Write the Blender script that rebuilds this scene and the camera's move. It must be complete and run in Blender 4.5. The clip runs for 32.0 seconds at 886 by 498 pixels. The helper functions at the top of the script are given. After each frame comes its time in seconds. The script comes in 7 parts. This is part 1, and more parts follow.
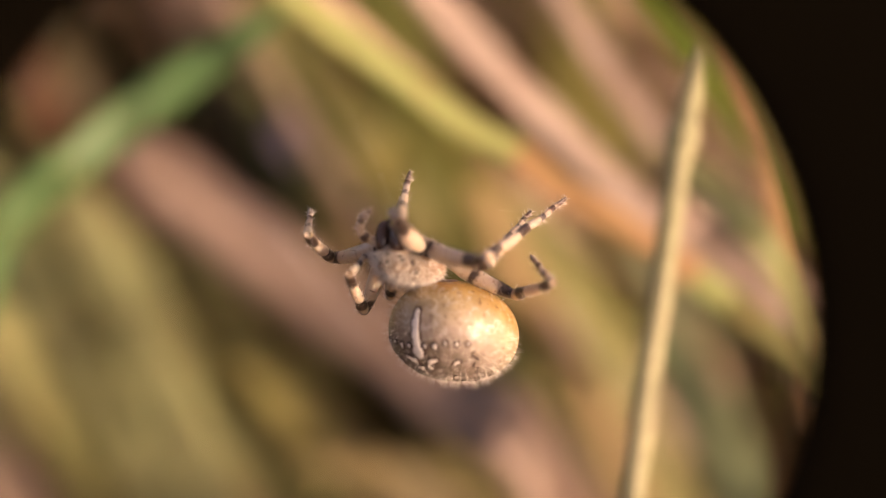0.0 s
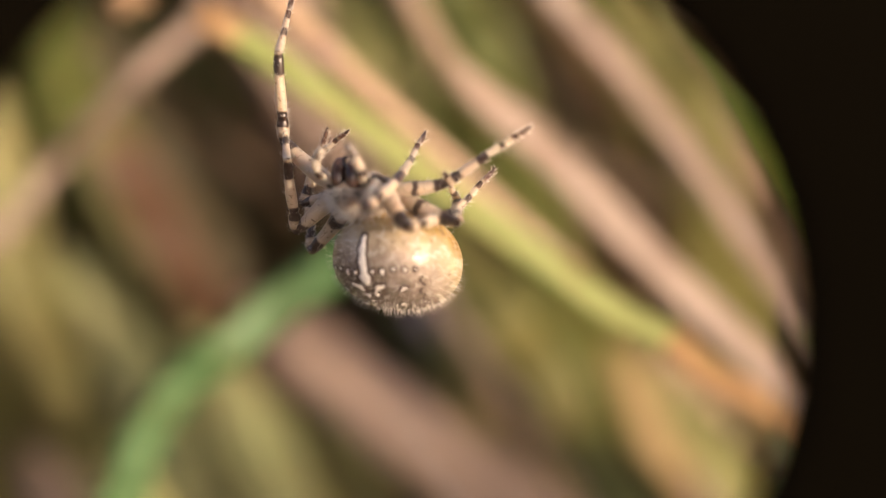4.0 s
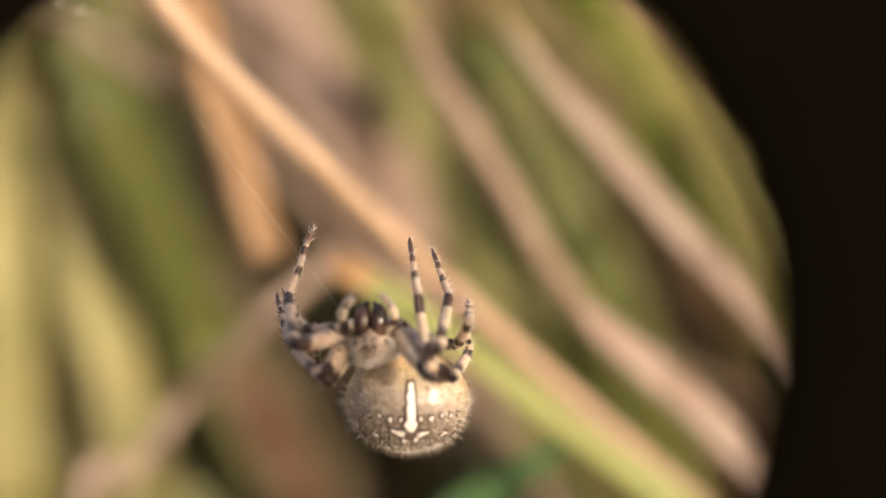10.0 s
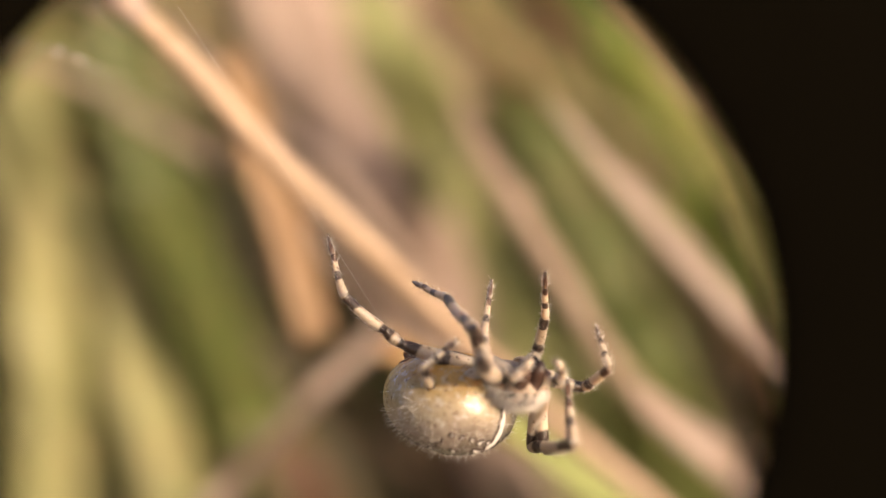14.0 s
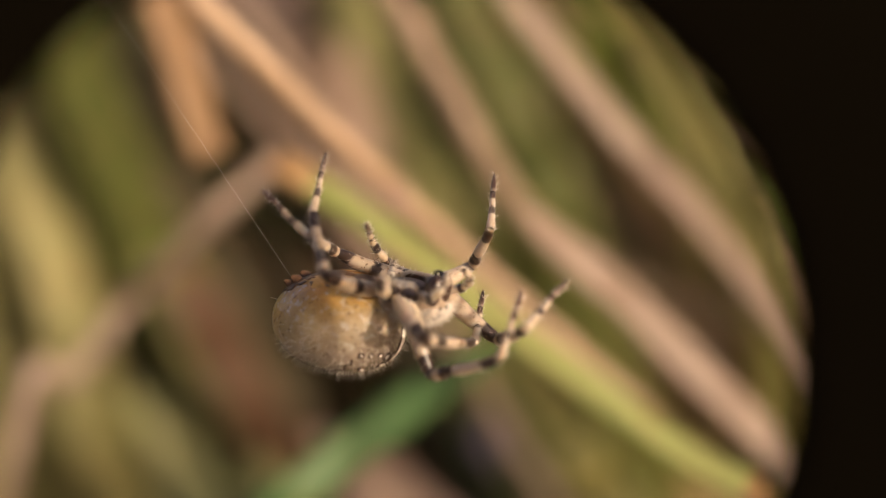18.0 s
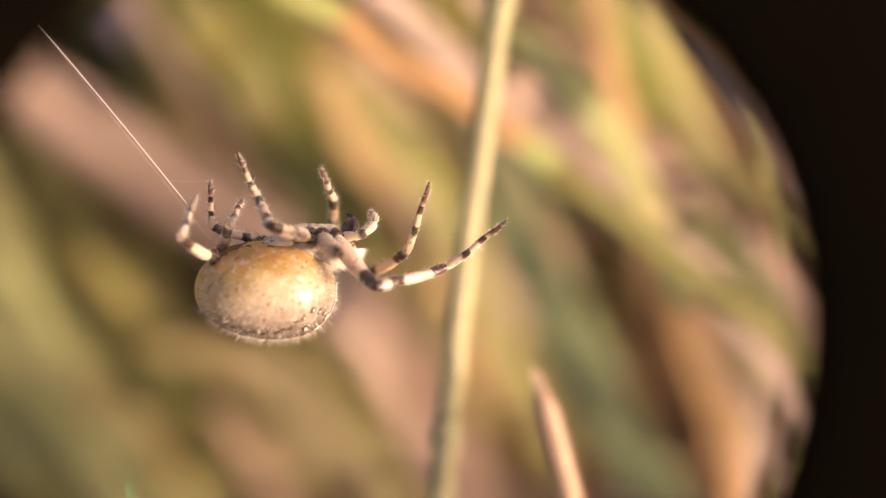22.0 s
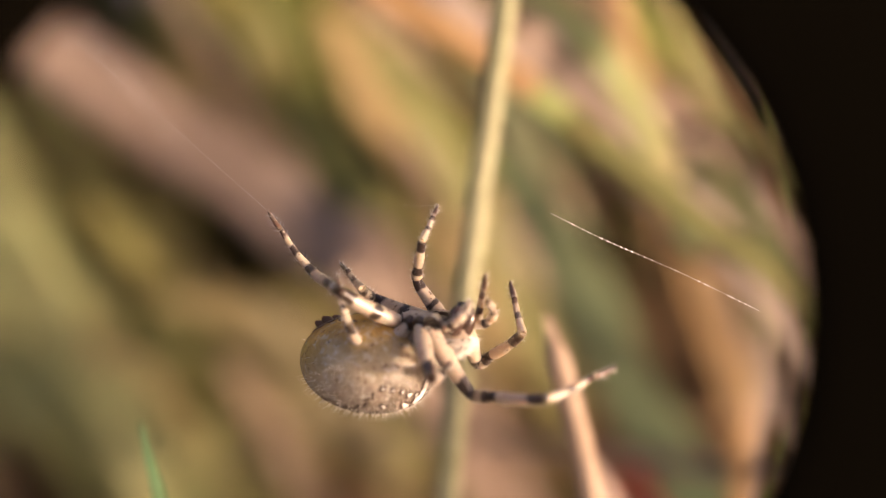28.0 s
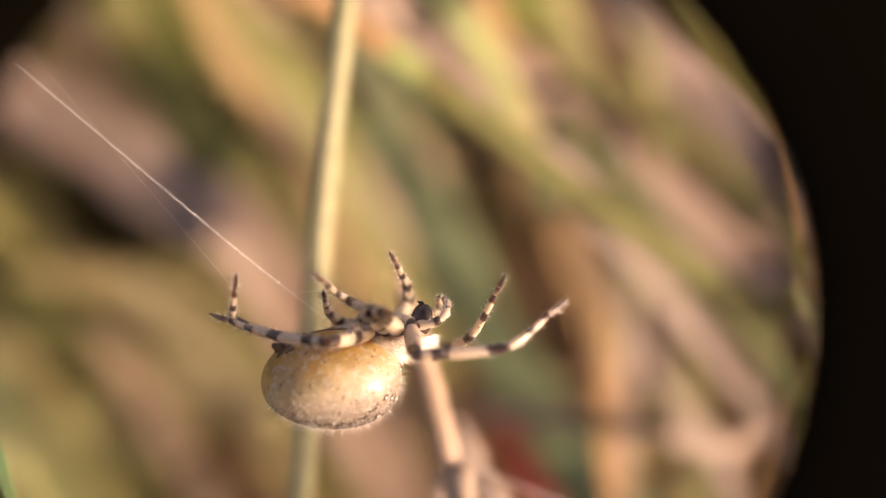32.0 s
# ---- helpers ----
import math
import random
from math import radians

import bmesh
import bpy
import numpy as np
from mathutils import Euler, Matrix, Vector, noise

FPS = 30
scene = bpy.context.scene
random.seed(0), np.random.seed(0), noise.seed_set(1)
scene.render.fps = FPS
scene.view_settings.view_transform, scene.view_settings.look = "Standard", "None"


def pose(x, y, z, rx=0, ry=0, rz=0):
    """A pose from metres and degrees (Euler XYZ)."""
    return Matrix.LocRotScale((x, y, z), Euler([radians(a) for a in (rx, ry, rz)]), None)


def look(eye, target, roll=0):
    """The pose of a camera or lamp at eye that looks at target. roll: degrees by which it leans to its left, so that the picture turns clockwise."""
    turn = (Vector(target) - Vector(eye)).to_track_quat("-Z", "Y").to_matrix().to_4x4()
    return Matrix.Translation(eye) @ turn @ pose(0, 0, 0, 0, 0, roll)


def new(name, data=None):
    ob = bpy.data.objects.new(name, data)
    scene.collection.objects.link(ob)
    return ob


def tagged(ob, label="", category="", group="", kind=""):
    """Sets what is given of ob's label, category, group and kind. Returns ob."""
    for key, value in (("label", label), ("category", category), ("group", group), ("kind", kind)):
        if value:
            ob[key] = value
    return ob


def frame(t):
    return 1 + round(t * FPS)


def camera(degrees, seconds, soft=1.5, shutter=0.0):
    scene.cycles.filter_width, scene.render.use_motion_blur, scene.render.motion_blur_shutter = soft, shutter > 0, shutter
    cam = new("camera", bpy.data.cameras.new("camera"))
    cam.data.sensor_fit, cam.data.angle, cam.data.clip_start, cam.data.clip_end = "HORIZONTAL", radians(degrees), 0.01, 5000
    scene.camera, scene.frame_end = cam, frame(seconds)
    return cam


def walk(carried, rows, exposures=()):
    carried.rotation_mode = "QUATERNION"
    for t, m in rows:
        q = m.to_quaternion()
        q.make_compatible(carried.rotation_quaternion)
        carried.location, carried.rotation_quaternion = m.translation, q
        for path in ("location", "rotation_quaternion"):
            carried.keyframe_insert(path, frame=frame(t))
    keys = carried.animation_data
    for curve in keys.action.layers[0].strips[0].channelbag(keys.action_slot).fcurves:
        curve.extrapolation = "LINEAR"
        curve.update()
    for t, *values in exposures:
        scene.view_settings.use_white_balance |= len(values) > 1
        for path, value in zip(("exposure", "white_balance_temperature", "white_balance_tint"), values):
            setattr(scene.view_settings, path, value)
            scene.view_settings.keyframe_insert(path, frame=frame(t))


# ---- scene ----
cam = camera(40, 32.0, soft=1.0)
cam.data.dof.use_dof, cam.data.dof.focus_distance, cam.data.dof.aperture_fstop = True, 0.1, 8.2
walk(cam, [
    (0.0, pose(0.00153, -0.00141, 0.49756, 54.664, -1.461, -2.532)),
    (0.5, pose(0.00096, -0.00105, 0.49817, 55.993, -0.912, -1.581)),
    (1.0, pose(0.00058, -0.00085, 0.49854, 56.778, -0.550, -0.953)),
    (1.5, pose(0.00055, -0.00070, 0.49878, 57.314, -0.527, -0.912)),
    (2.0, pose(0.00067, -0.00064, 0.49889, 57.550, -0.644, -1.115)),
    (2.5, pose(0.00061, -0.00061, 0.49894, 57.666, -0.585, -1.013)),
    (4.5, pose(-0.00267, 0.00144, 0.50249, 65.582, 2.542, 4.410)),
    (5.0, pose(-0.00368, 0.00239, 0.50414, 69.237, 3.487, 6.059)),
    (5.5, pose(-0.00478, 0.00279, 0.50483, 70.840, 4.512, 7.856)),
    (6.0, pose(-0.00631, 0.00355, 0.50616, 73.865, 5.909, 10.327)),
    (6.5, pose(-0.00831, 0.00395, 0.50685, 75.671, 7.670, 13.489)),
    (7.0, pose(-0.00819, 0.00414, 0.50716, 76.300, 7.564, 13.297)),
    (7.5, pose(-0.00773, 0.00384, 0.50666, 75.159, 7.170, 12.585)),
    (8.0, pose(-0.00745, 0.00389, 0.50674, 75.280, 6.923, 12.140)),
    (8.5, pose(-0.00668, 0.00392, 0.50678, 75.227, 6.238, 10.914)),
    (9.0, pose(-0.00522, 0.00335, 0.50581, 72.966, 4.918, 8.571)),
    (9.5, pose(-0.00540, 0.00322, 0.50557, 72.500, 5.086, 8.868)),
    (10.0, pose(-0.00441, 0.00317, 0.50550, 72.214, 4.172, 7.259)),
    (10.5, pose(-0.00451, 0.00284, 0.50491, 70.988, 4.263, 7.418)),
    (11.0, pose(-0.00592, 0.00309, 0.50536, 72.129, 5.555, 9.697)),
    (11.5, pose(-0.00696, 0.00447, 0.50775, 77.253, 6.490, 11.363)),
    (12.0, pose(-0.00719, 0.00447, 0.50775, 77.295, 6.696, 11.733)),
    (12.5, pose(-0.00711, 0.00450, 0.50780, 77.387, 6.620, 11.596)),
    (13.0, pose(-0.00733, 0.00465, 0.50806, 77.942, 6.815, 11.946)),
    (13.5, pose(-0.00715, 0.00461, 0.50799, 77.779, 6.653, 11.655)),
    (14.0, pose(-0.00549, 0.00406, 0.50704, 75.563, 5.165, 9.007)),
    (14.5, pose(-0.00428, 0.00345, 0.50598, 73.202, 4.047, 7.039)),
    (16.5, pose(-0.00325, 0.00181, 0.50313, 67.016, 3.085, 5.356)),
    (17.0, pose(-0.00439, 0.00212, 0.50367, 68.308, 4.149, 7.219)),
    (17.5, pose(-0.00377, 0.00191, 0.50330, 67.435, 3.579, 6.219)),
    (18.0, pose(-0.00315, 0.00208, 0.50361, 68.044, 2.993, 5.195)),
    (18.5, pose(-0.00202, 0.00191, 0.50331, 67.320, 1.927, 3.341)),
    (19.0, pose(-0.00169, 0.00135, 0.50234, 65.175, 1.613, 2.795)),
    (19.5, pose(-0.00071, 0.00049, 0.50085, 61.879, 0.679, 1.176)),
    (20.0, pose(0.00051, -0.00037, 0.49936, 58.599, -0.491, -0.851)),
    (20.5, pose(0.00135, -0.00077, 0.49867, 57.102, -1.286, -2.229)),
    (20.7, pose(0.00180, -0.00119, 0.49793, 55.490, -1.718, -2.977)),
    (20.9, pose(0.00251, -0.00182, 0.49685, 53.168, -2.392, -4.148)),
    (21.0, pose(0.00352, -0.00196, 0.49660, 52.721, -3.338, -5.798)),
    (21.5, pose(0.00515, -0.00274, 0.49526, 50.010, -4.851, -8.452)),
    (22.0, pose(0.00521, -0.00282, 0.49512, 49.724, -4.907, -8.551)),
    (22.5, pose(0.00478, -0.00245, 0.49575, 51.029, -4.512, -7.856)),
    (23.0, pose(0.00429, -0.00245, 0.49575, 50.969, -4.058, -7.059)),
    (23.5, pose(0.00444, -0.00251, 0.49565, 50.759, -4.195, -7.299)),
    (24.0, pose(0.00422, -0.00237, 0.49590, 51.281, -3.990, -6.939)),
    (24.5, pose(0.00376, -0.00233, 0.49597, 51.369, -3.567, -6.199)),
    (25.0, pose(0.00417, -0.00234, 0.49595, 51.366, -3.945, -6.859)),
    (25.5, pose(0.00446, -0.00236, 0.49591, 51.332, -4.218, -7.338)),
    (27.5, pose(0.00456, -0.00286, 0.49505, 49.504, -4.308, -7.498)),
    (28.0, pose(0.00496, -0.00337, 0.49416, 47.670, -4.682, -8.154)),
    (28.5, pose(0.00574, -0.00383, 0.49337, 46.120, -5.388, -9.402)),
    (29.0, pose(0.00613, -0.00401, 0.49305, 45.524, -5.743, -10.032)),
    (29.5, pose(0.00656, -0.00423, 0.49268, 44.833, -6.129, -10.718)),
    (30.0, pose(0.00757, -0.00453, 0.49215, 43.940, -7.030, -12.334)),
    (30.5, pose(0.00815, -0.00439, 0.49240, 44.571, -7.532, -13.240)),
    (31.0, pose(0.00787, -0.00423, 0.49268, 45.076, -7.288, -12.797)),
    (31.5, pose(0.00831, -0.00404, 0.49299, 45.818, -7.670, -13.489)),
    (32.0, pose(0.00815, -0.00383, 0.49337, 46.552, -7.532, -13.240)),
], exposures=[(0.0, 0.74, 8120, 35), (1.0, 0.72, 8120, 35), (2.0, 0.69, 8020, 34), (2.5, 0.72, 7920, 33), (4.5, 0.80, 7080, 18), (5.0, 0.85, 7080, 17), (6.0, 1.07, 7080, 17), (7.0, 0.60, 7080, 17), (8.0, 0.66, 7080, 17), (9.0, 0.66, 7080, 17), (11.0, 0.80, 7080, 17), (12.0, 0.85, 7080, 17), (13.0, 0.85, 7080, 17), (14.0, 0.75, 7080, 18), (17.0, 0.66, 7670, 20), (18.0, 0.31, 7670, 20), (19.0, 0.66, 7670, 22), (20.0, 0.63, 7520, 27), (21.0, 1.27, 7320, 24), (22.0, 1.17, 7820, 30), (23.0, 0.98, 8020, 33), (25.0, 0.94, 7520, 27), (28.0, 0.91, 7520, 27), (29.0, 0.79, 7520, 27), (30.0, 0.67, 7520, 27), (31.0, 0.71, 7520, 27), (32.0, 1.02, 7520, 27)])

# ---- light ----
SUN_FROM = Vector((0.78, -0.57, 0.29)).normalized()
world = bpy.data.worlds.new("daylight")
scene.world = world
world.use_nodes = True
wn = world.node_tree.nodes
sky = wn.new("ShaderNodeTexSky")
sky.sky_type, sky.sun_disc = "NISHITA", False
sky.air_density, sky.dust_density, sky.ozone_density = 0.6, 5.0, 0.2
sky.sun_elevation = math.asin(SUN_FROM.z)
sky.sun_rotation = math.atan2(SUN_FROM.x, SUN_FROM.y)
world.node_tree.links.new(sky.outputs[0], wn["Background"].inputs[0])
wn["Background"].inputs[1].default_value = 0.15
sun = new("sun", bpy.data.lights.new("sun", "SUN"))
sun.data.energy, sun.data.angle, sun.data.color = 2.25, radians(0.6), (1.0, 0.885, 0.71)
sun.matrix_world = look(SUN_FROM * 3, (0, 0, 0))

# ---- materials ----
def material(name, rough=0.6, metal=0.0, spec=0.4):
    m = bpy.data.materials.new(name)
    m.use_nodes = True
    nt = m.node_tree
    b = nt.nodes["Principled BSDF"]
    b.inputs["Roughness"].default_value = rough
    b.inputs["Metallic"].default_value = metal
    b.inputs["Specular IOR Level"].default_value = spec
    return m, nt, b


def node(nt, kind, **values):
    n = nt.nodes.new(kind)
    for key, value in values.items():
        n.inputs[key.replace("_", " ")].default_value = value
    return n


def ramp(nt, source, stops):
    r = nt.nodes.new("ShaderNodeValToRGB")
    e = r.color_ramp.elements
    while len(e) < len(stops):
        e.new(0.5)
    for el, (at, col) in zip(e, stops):
        el.position, el.color = at, (*col, 1)
    nt.links.new(source, r.inputs[0])
    return r.outputs[0]


def mix(nt, fac, a, b, blend="MIX"):
    n = nt.nodes.new("ShaderNodeMix")
    n.data_type, n.blend_type = "RGBA", blend
    for slot, v in ((0, fac), (6, a), (7, b)):
        if isinstance(v, (int, float)):
            n.inputs[slot].default_value = v
        elif isinstance(v, tuple):
            n.inputs[slot].default_value = (*v, 1)
        else:
            nt.links.new(v, n.inputs[slot])
    return n.outputs[2]


def noise_of(nt, scale, detail=4.0, coords="Object", stretch=None, rough=0.55):
    tc = nt.nodes.new("ShaderNodeTexCoord")
    source = tc.outputs[coords]
    if stretch:
        mp = nt.nodes.new("ShaderNodeMapping")
        mp.inputs["Scale"].default_value = stretch
        nt.links.new(source, mp.inputs[0])
        source = mp.outputs[0]
    n = node(nt, "ShaderNodeTexNoise", Scale=scale, Detail=detail, Roughness=rough)
    nt.links.new(source, n.inputs["Vector"])
    return n.outputs["Fac"]


def bump(nt, b, height, strength, distance):
    n = node(nt, "ShaderNodeBump", Strength=strength, Distance=distance)
    nt.links.new(height, n.inputs["Height"])
    nt.links.new(n.outputs[0], b.inputs["Normal"])


def leaf_material(name, base, other, patch, translucent=0.25, rough=0.5):
    """Grass: fine fibres along the blade (UV.y), patches of another colour and blotches."""
    m, nt, b = material(name, rough, 0, 0.35)
    uv = nt.nodes.new("ShaderNodeUVMap")
    uv.uv_map = "UVMap"
    mp = nt.nodes.new("ShaderNodeMapping")
    mp.inputs["Scale"].default_value = (30, 0.6, 1)
    nt.links.new(uv.outputs[0], mp.inputs[0])
    fibre = node(nt, "ShaderNodeTexNoise", Scale=2.0, Detail=3.0)
    nt.links.new(mp.outputs[0], fibre.inputs["Vector"])
    blotch = noise_of(nt, 38, 3)
    fine = noise_of(nt, 900, 4)
    patchy = ramp(nt, blotch, [(0.36, (0, 0, 0)), (0.62, (1, 1, 1))])
    c = mix(nt, patchy, base, other)
    spots = ramp(nt, noise_of(nt, 95, 4), [(0.56, (0, 0, 0)), (0.68, (1, 1, 1))])
    c = mix(nt, spots, c, patch)
    dark = mix(nt, 1.0, c, ramp(nt, fibre.outputs["Fac"], [(0.3, (0.62, 0.6, 0.55)), (0.7, (1.1, 1.1, 1.1))]), "MULTIPLY")
    c = mix(nt, 1.0, dark, ramp(nt, fine, [(0.3, (0.8, 0.8, 0.8)), (0.7, (1.1, 1.1, 1.1))]), "MULTIPLY")
    nt.links.new(c, b.inputs["Base Color"])
    bump(nt, b, fibre.outputs["Fac"], 0.5, 0.0002)
    tr = nt.nodes.new("ShaderNodeBsdfTranslucent")
    nt.links.new(c, tr.inputs[0])
    ms = nt.nodes.new("ShaderNodeMixShader")
    ms.inputs[0].default_value = translucent
    nt.links.new(b.outputs[0], ms.inputs[1])
    nt.links.new(tr.outputs[0], ms.inputs[2])
    nt.links.new(ms.outputs[0], nt.nodes["Material Output"].inputs[0])
    return m


GREEN = leaf_material("green_grass", (0.088, 0.195, 0.075), (0.11, 0.22, 0.085), (0.10, 0.17, 0.06))
MID_GREEN = leaf_material("mid_green_grass", (0.12, 0.195, 0.033), (0.165, 0.23, 0.045), (0.18, 0.175, 0.045))
OLIVE = leaf_material("olive_grass", (0.30, 0.30, 0.11), (0.37, 0.35, 0.15), (0.36, 0.28, 0.11))
DARK_GREEN = leaf_material("dark_green_grass", (0.09, 0.115, 0.028), (0.115, 0.135, 0.035), (0.12, 0.09, 0.035))
PALE_GREEN = leaf_material("pale_green_grass", (0.30, 0.335, 0.145), (0.35, 0.36, 0.16), (0.37, 0.31, 0.14))
YELLOW_GREEN = leaf_material("yellow_green_grass", (0.37, 0.41, 0.15), (0.34, 0.40, 0.14), (0.46, 0.37, 0.15))
ORANGE = leaf_material("orange_dry_grass", (0.49, 0.30, 0.14), (0.56, 0.38, 0.20), (0.36, 0.195, 0.085))
TAN = leaf_material("tan_dry_grass", (0.56, 0.405, 0.285), (0.63, 0.48, 0.36), (0.44, 0.295, 0.19))
PINK = leaf_material("pinkish_dry_grass", (0.51, 0.38, 0.31), (0.59, 0.46, 0.39), (0.43, 0.30, 0.23))
DUSK = leaf_material("dusky_dry_grass", (0.40, 0.295, 0.215), (0.46, 0.35, 0.265), (0.32, 0.23, 0.15))
STRAW = leaf_material("straw", (0.41, 0.41, 0.23), (0.46, 0.45, 0.27), (0.35, 0.37, 0.18))
BROWN = leaf_material("brown_dry_grass", (0.21, 0.12, 0.065), (0.26, 0.16, 0.09), (0.13, 0.07, 0.04))
MAUVE = leaf_material("mauve_dry_grass", (0.36, 0.27, 0.22), (0.42, 0.33, 0.28), (0.28, 0.2, 0.15))
PURPLE = leaf_material("purple_grey_leaf", (0.11, 0.095, 0.175), (0.14, 0.12, 0.21), (0.10, 0.08, 0.12))
RED = leaf_material("dark_red_leaf", (0.2, 0.03, 0.03), (0.16, 0.025, 0.025), (0.1, 0.04, 0.02))


MOSS = leaf_material("mossy_green_grass", (0.17, 0.175, 0.05), (0.21, 0.20, 0.065), (0.20, 0.15, 0.05))
BLUSH = leaf_material("blush_dry_grass", (0.42, 0.305, 0.235), (0.48, 0.36, 0.29), (0.36, 0.25, 0.185))
SAND = leaf_material("sandy_dry_grass", (0.44, 0.33, 0.17), (0.50, 0.39, 0.22), (0.36, 0.25, 0.12))
# very dark umber: on the broad blades it paints the shade of deep gaps
UMBER = leaf_material("umber_grass_and_gap_shade", (0.075, 0.06, 0.027), (0.10, 0.08, 0.037), (0.062, 0.05, 0.021))
SAGE = leaf_material("sage_green_grass", (0.23, 0.30, 0.14), (0.27, 0.33, 0.17), (0.25, 0.26, 0.12))
KHAKI = leaf_material("khaki_dry_grass", (0.27, 0.22, 0.105), (0.32, 0.27, 0.14), (0.22, 0.16, 0.075))
RUST = leaf_material("rust_dry_leaf", (0.13, 0.066, 0.034), (0.16, 0.085, 0.045), (0.1, 0.05, 0.025))
CARAMEL = leaf_material("caramel_dead_leaf", (0.33, 0.20, 0.105), (0.39, 0.25, 0.14), (0.25, 0.14, 0.07))


def earth_material():
    m, nt, b = material("soil", 0.95, 0, 0.2)
    big = noise_of(nt, 9, 5)
    fine = noise_of(nt, 160, 6)
    c = ramp(nt, big, [(0.3, (0.09, 0.06, 0.03)), (0.5, (0.18, 0.12, 0.065)), (0.7, (0.15, 0.14, 0.05))])
    c = mix(nt, 1.0, c, ramp(nt, fine, [(0.3, (0.5, 0.5, 0.5)), (0.7, (1.3, 1.25, 1.2))]), "MULTIPLY")
    nt.links.new(c, b.inputs["Base Color"])
    bump(nt, b, fine, 0.8, 0.004)
    return m


SOIL = earth_material()


def plain(name, col, rough, spec=0.4, var=0.25, scale=2000, metal=0.0):
    m, nt, b = material(name, rough, metal, spec)
    n = noise_of(nt, scale, 4)
    lo, hi = tuple(c * (1 - var) for c in col), tuple(min(1, c * (1 + var)) for c in col)
    nt.links.new(ramp(nt, n, [(0.3, lo), (0.7, hi)]), b.inputs["Base Color"])
    bump(nt, b, n, 0.25, 0.00005)
    return m


RING_BLACK = plain("black_anodised_metal", (0.0026, 0.0021, 0.0013), 0.9, 0.0, 0.15, 900)
SILK = plain("spider_silk", (0.85, 0.82, 0.78), 0.3, 0.6, 0.05, 3000)
GLUE = plain("silk_glue", (0.9, 0.86, 0.82), 0.15, 0.7, 0.05, 3000)

# ---- building helpers ----
def link_mesh(name, bm, mats, parent=None, smooth=True):
    me = bpy.data.meshes.new(name)
    bm.to_mesh(me)
    bm.free()
    for m in mats if isinstance(mats, (list, tuple)) else [mats]:
        me.materials.append(m)
    if smooth:
        me.shade_smooth()
    ob = new(name, me)
    ob.parent = parent
    return ob


def part(name, bm, mats, parent, label=""):
    ob = link_mesh(name, bm, mats, parent)
    return tagged(ob, label) if label else ob


def spline(pts, n):
    """Points of a smooth curve through pts, n to each stretch."""
    p = [Vector(q) for q in pts]
    p = [2 * p[0] - p[1]] + p + [2 * p[-1] - p[-2]]
    out = []
    for i in range(1, len(p) - 2):
        for k in range(n + (i == len(p) - 3)):
            t = k / n
            a, b, c, d = p[i - 1:i + 3]
            out.append(0.5 * (2 * b + (c - a) * t + (2 * a - 5 * b + 4 * c - d) * t * t + (3 * b - a - 3 * c + d) * t ** 3))
    return out


def tube(bm, line, radii, sides=8, mat=0, flat=1.0):
    rings = []
    ref = Vector((0.3, 0.2, 1)).normalized()
    for i, p in enumerate(line):
        d = (line[min(i + 1, len(line) - 1)] - line[max(i - 1, 0)]).normalized()
        u = d.cross(ref)
        if u.length < 1e-3:
            u = d.cross(Vector((1, 0, 0)))
        u.normalize()
        v = d.cross(u)
        r = radii[i] if isinstance(radii, (list, tuple)) else radii
        rings.append([bm.verts.new(p + r * (math.cos(a) * u + flat * math.sin(a) * v)) for a in [2 * math.pi * k / sides for k in range(sides)]])
    for a, b in zip(rings, rings[1:]):
        for k in range(sides):
            f = bm.faces.new((a[k], a[(k + 1) % sides], b[(k + 1) % sides], b[k]))
            f.material_index = mat
    for ring, flip in ((rings[0], True), (rings[-1], False)):
        f = bm.faces.new(ring[::-1] if not flip else ring)
        f.material_index = mat
    return rings


def ribbon(bm, pts, width, face, thick=0.0004, tip=True, n=8, fold=0.28, wander=0.0, root=0.5):
    """A grass blade: a folded strip with thickness along a curve, broad side towards face."""
    line = spline(pts, n)
    uvl = bm.loops.layers.uv.verify()
    total, rows = len(line) - 1, []
    run = 0.0
    for i, p in enumerate(line):
        s = i / total
        d = (line[min(i + 1, total)] - line[max(i - 1, 0)]).normalized()
        run += (p - line[i - 1]).length if i else 0
        side = d.cross(face)
        side = side.normalized() if side.length > 1e-4 else Vector((1, 0, 0))
        up = side.cross(d).normalized()
        w = width * 0.5 * min(1.0, root + 3 * s)
        if tip:
            w *= min(1.0, (1 - s) * 6 + 0.02) ** 0.7
        w *= 1 + 0.05 * math.sin(i * 0.9 + width * 4000)
        if wander:
            p = p + up * wander * math.sin(i * 0.7 + width * 900) + side * wander * math.sin(i * 0.45 + 2)
        row = []
        for k, (a, z) in enumerate(((-1, fold), (-0.5, fold * 0.4), (0, 0), (0.5, fold * 0.4), (1, fold), (0.5, fold * 0.4), (0, 0), (-0.5, fold * 0.4))):
            off = -thick if k > 4 else 0
            row.append((bm.verts.new(p + side * w * a + up * (z * w * 0.6 + off)), (a * 0.5 + 0.5, run * 30)))
        rows.append(row)
    for a, b in zip(rows, rows[1:]):
        for k in range(8):
            q = (a[k], a[(k + 1) % 8], b[(k + 1) % 8], b[k])
            f = bm.faces.new([v for v, _ in q])
            for lp, (_, uv) in zip(f.loops, q):
                lp[uvl].uv = uv
    bm.faces.new([v for v, _ in rows[0]])
    bm.faces.new([v for v, _ in rows[-1]][::-1])


EYE = Vector((0, 0, 0.5))


def mm(*pts):
    return [Vector(p) / 1000 for p in pts]


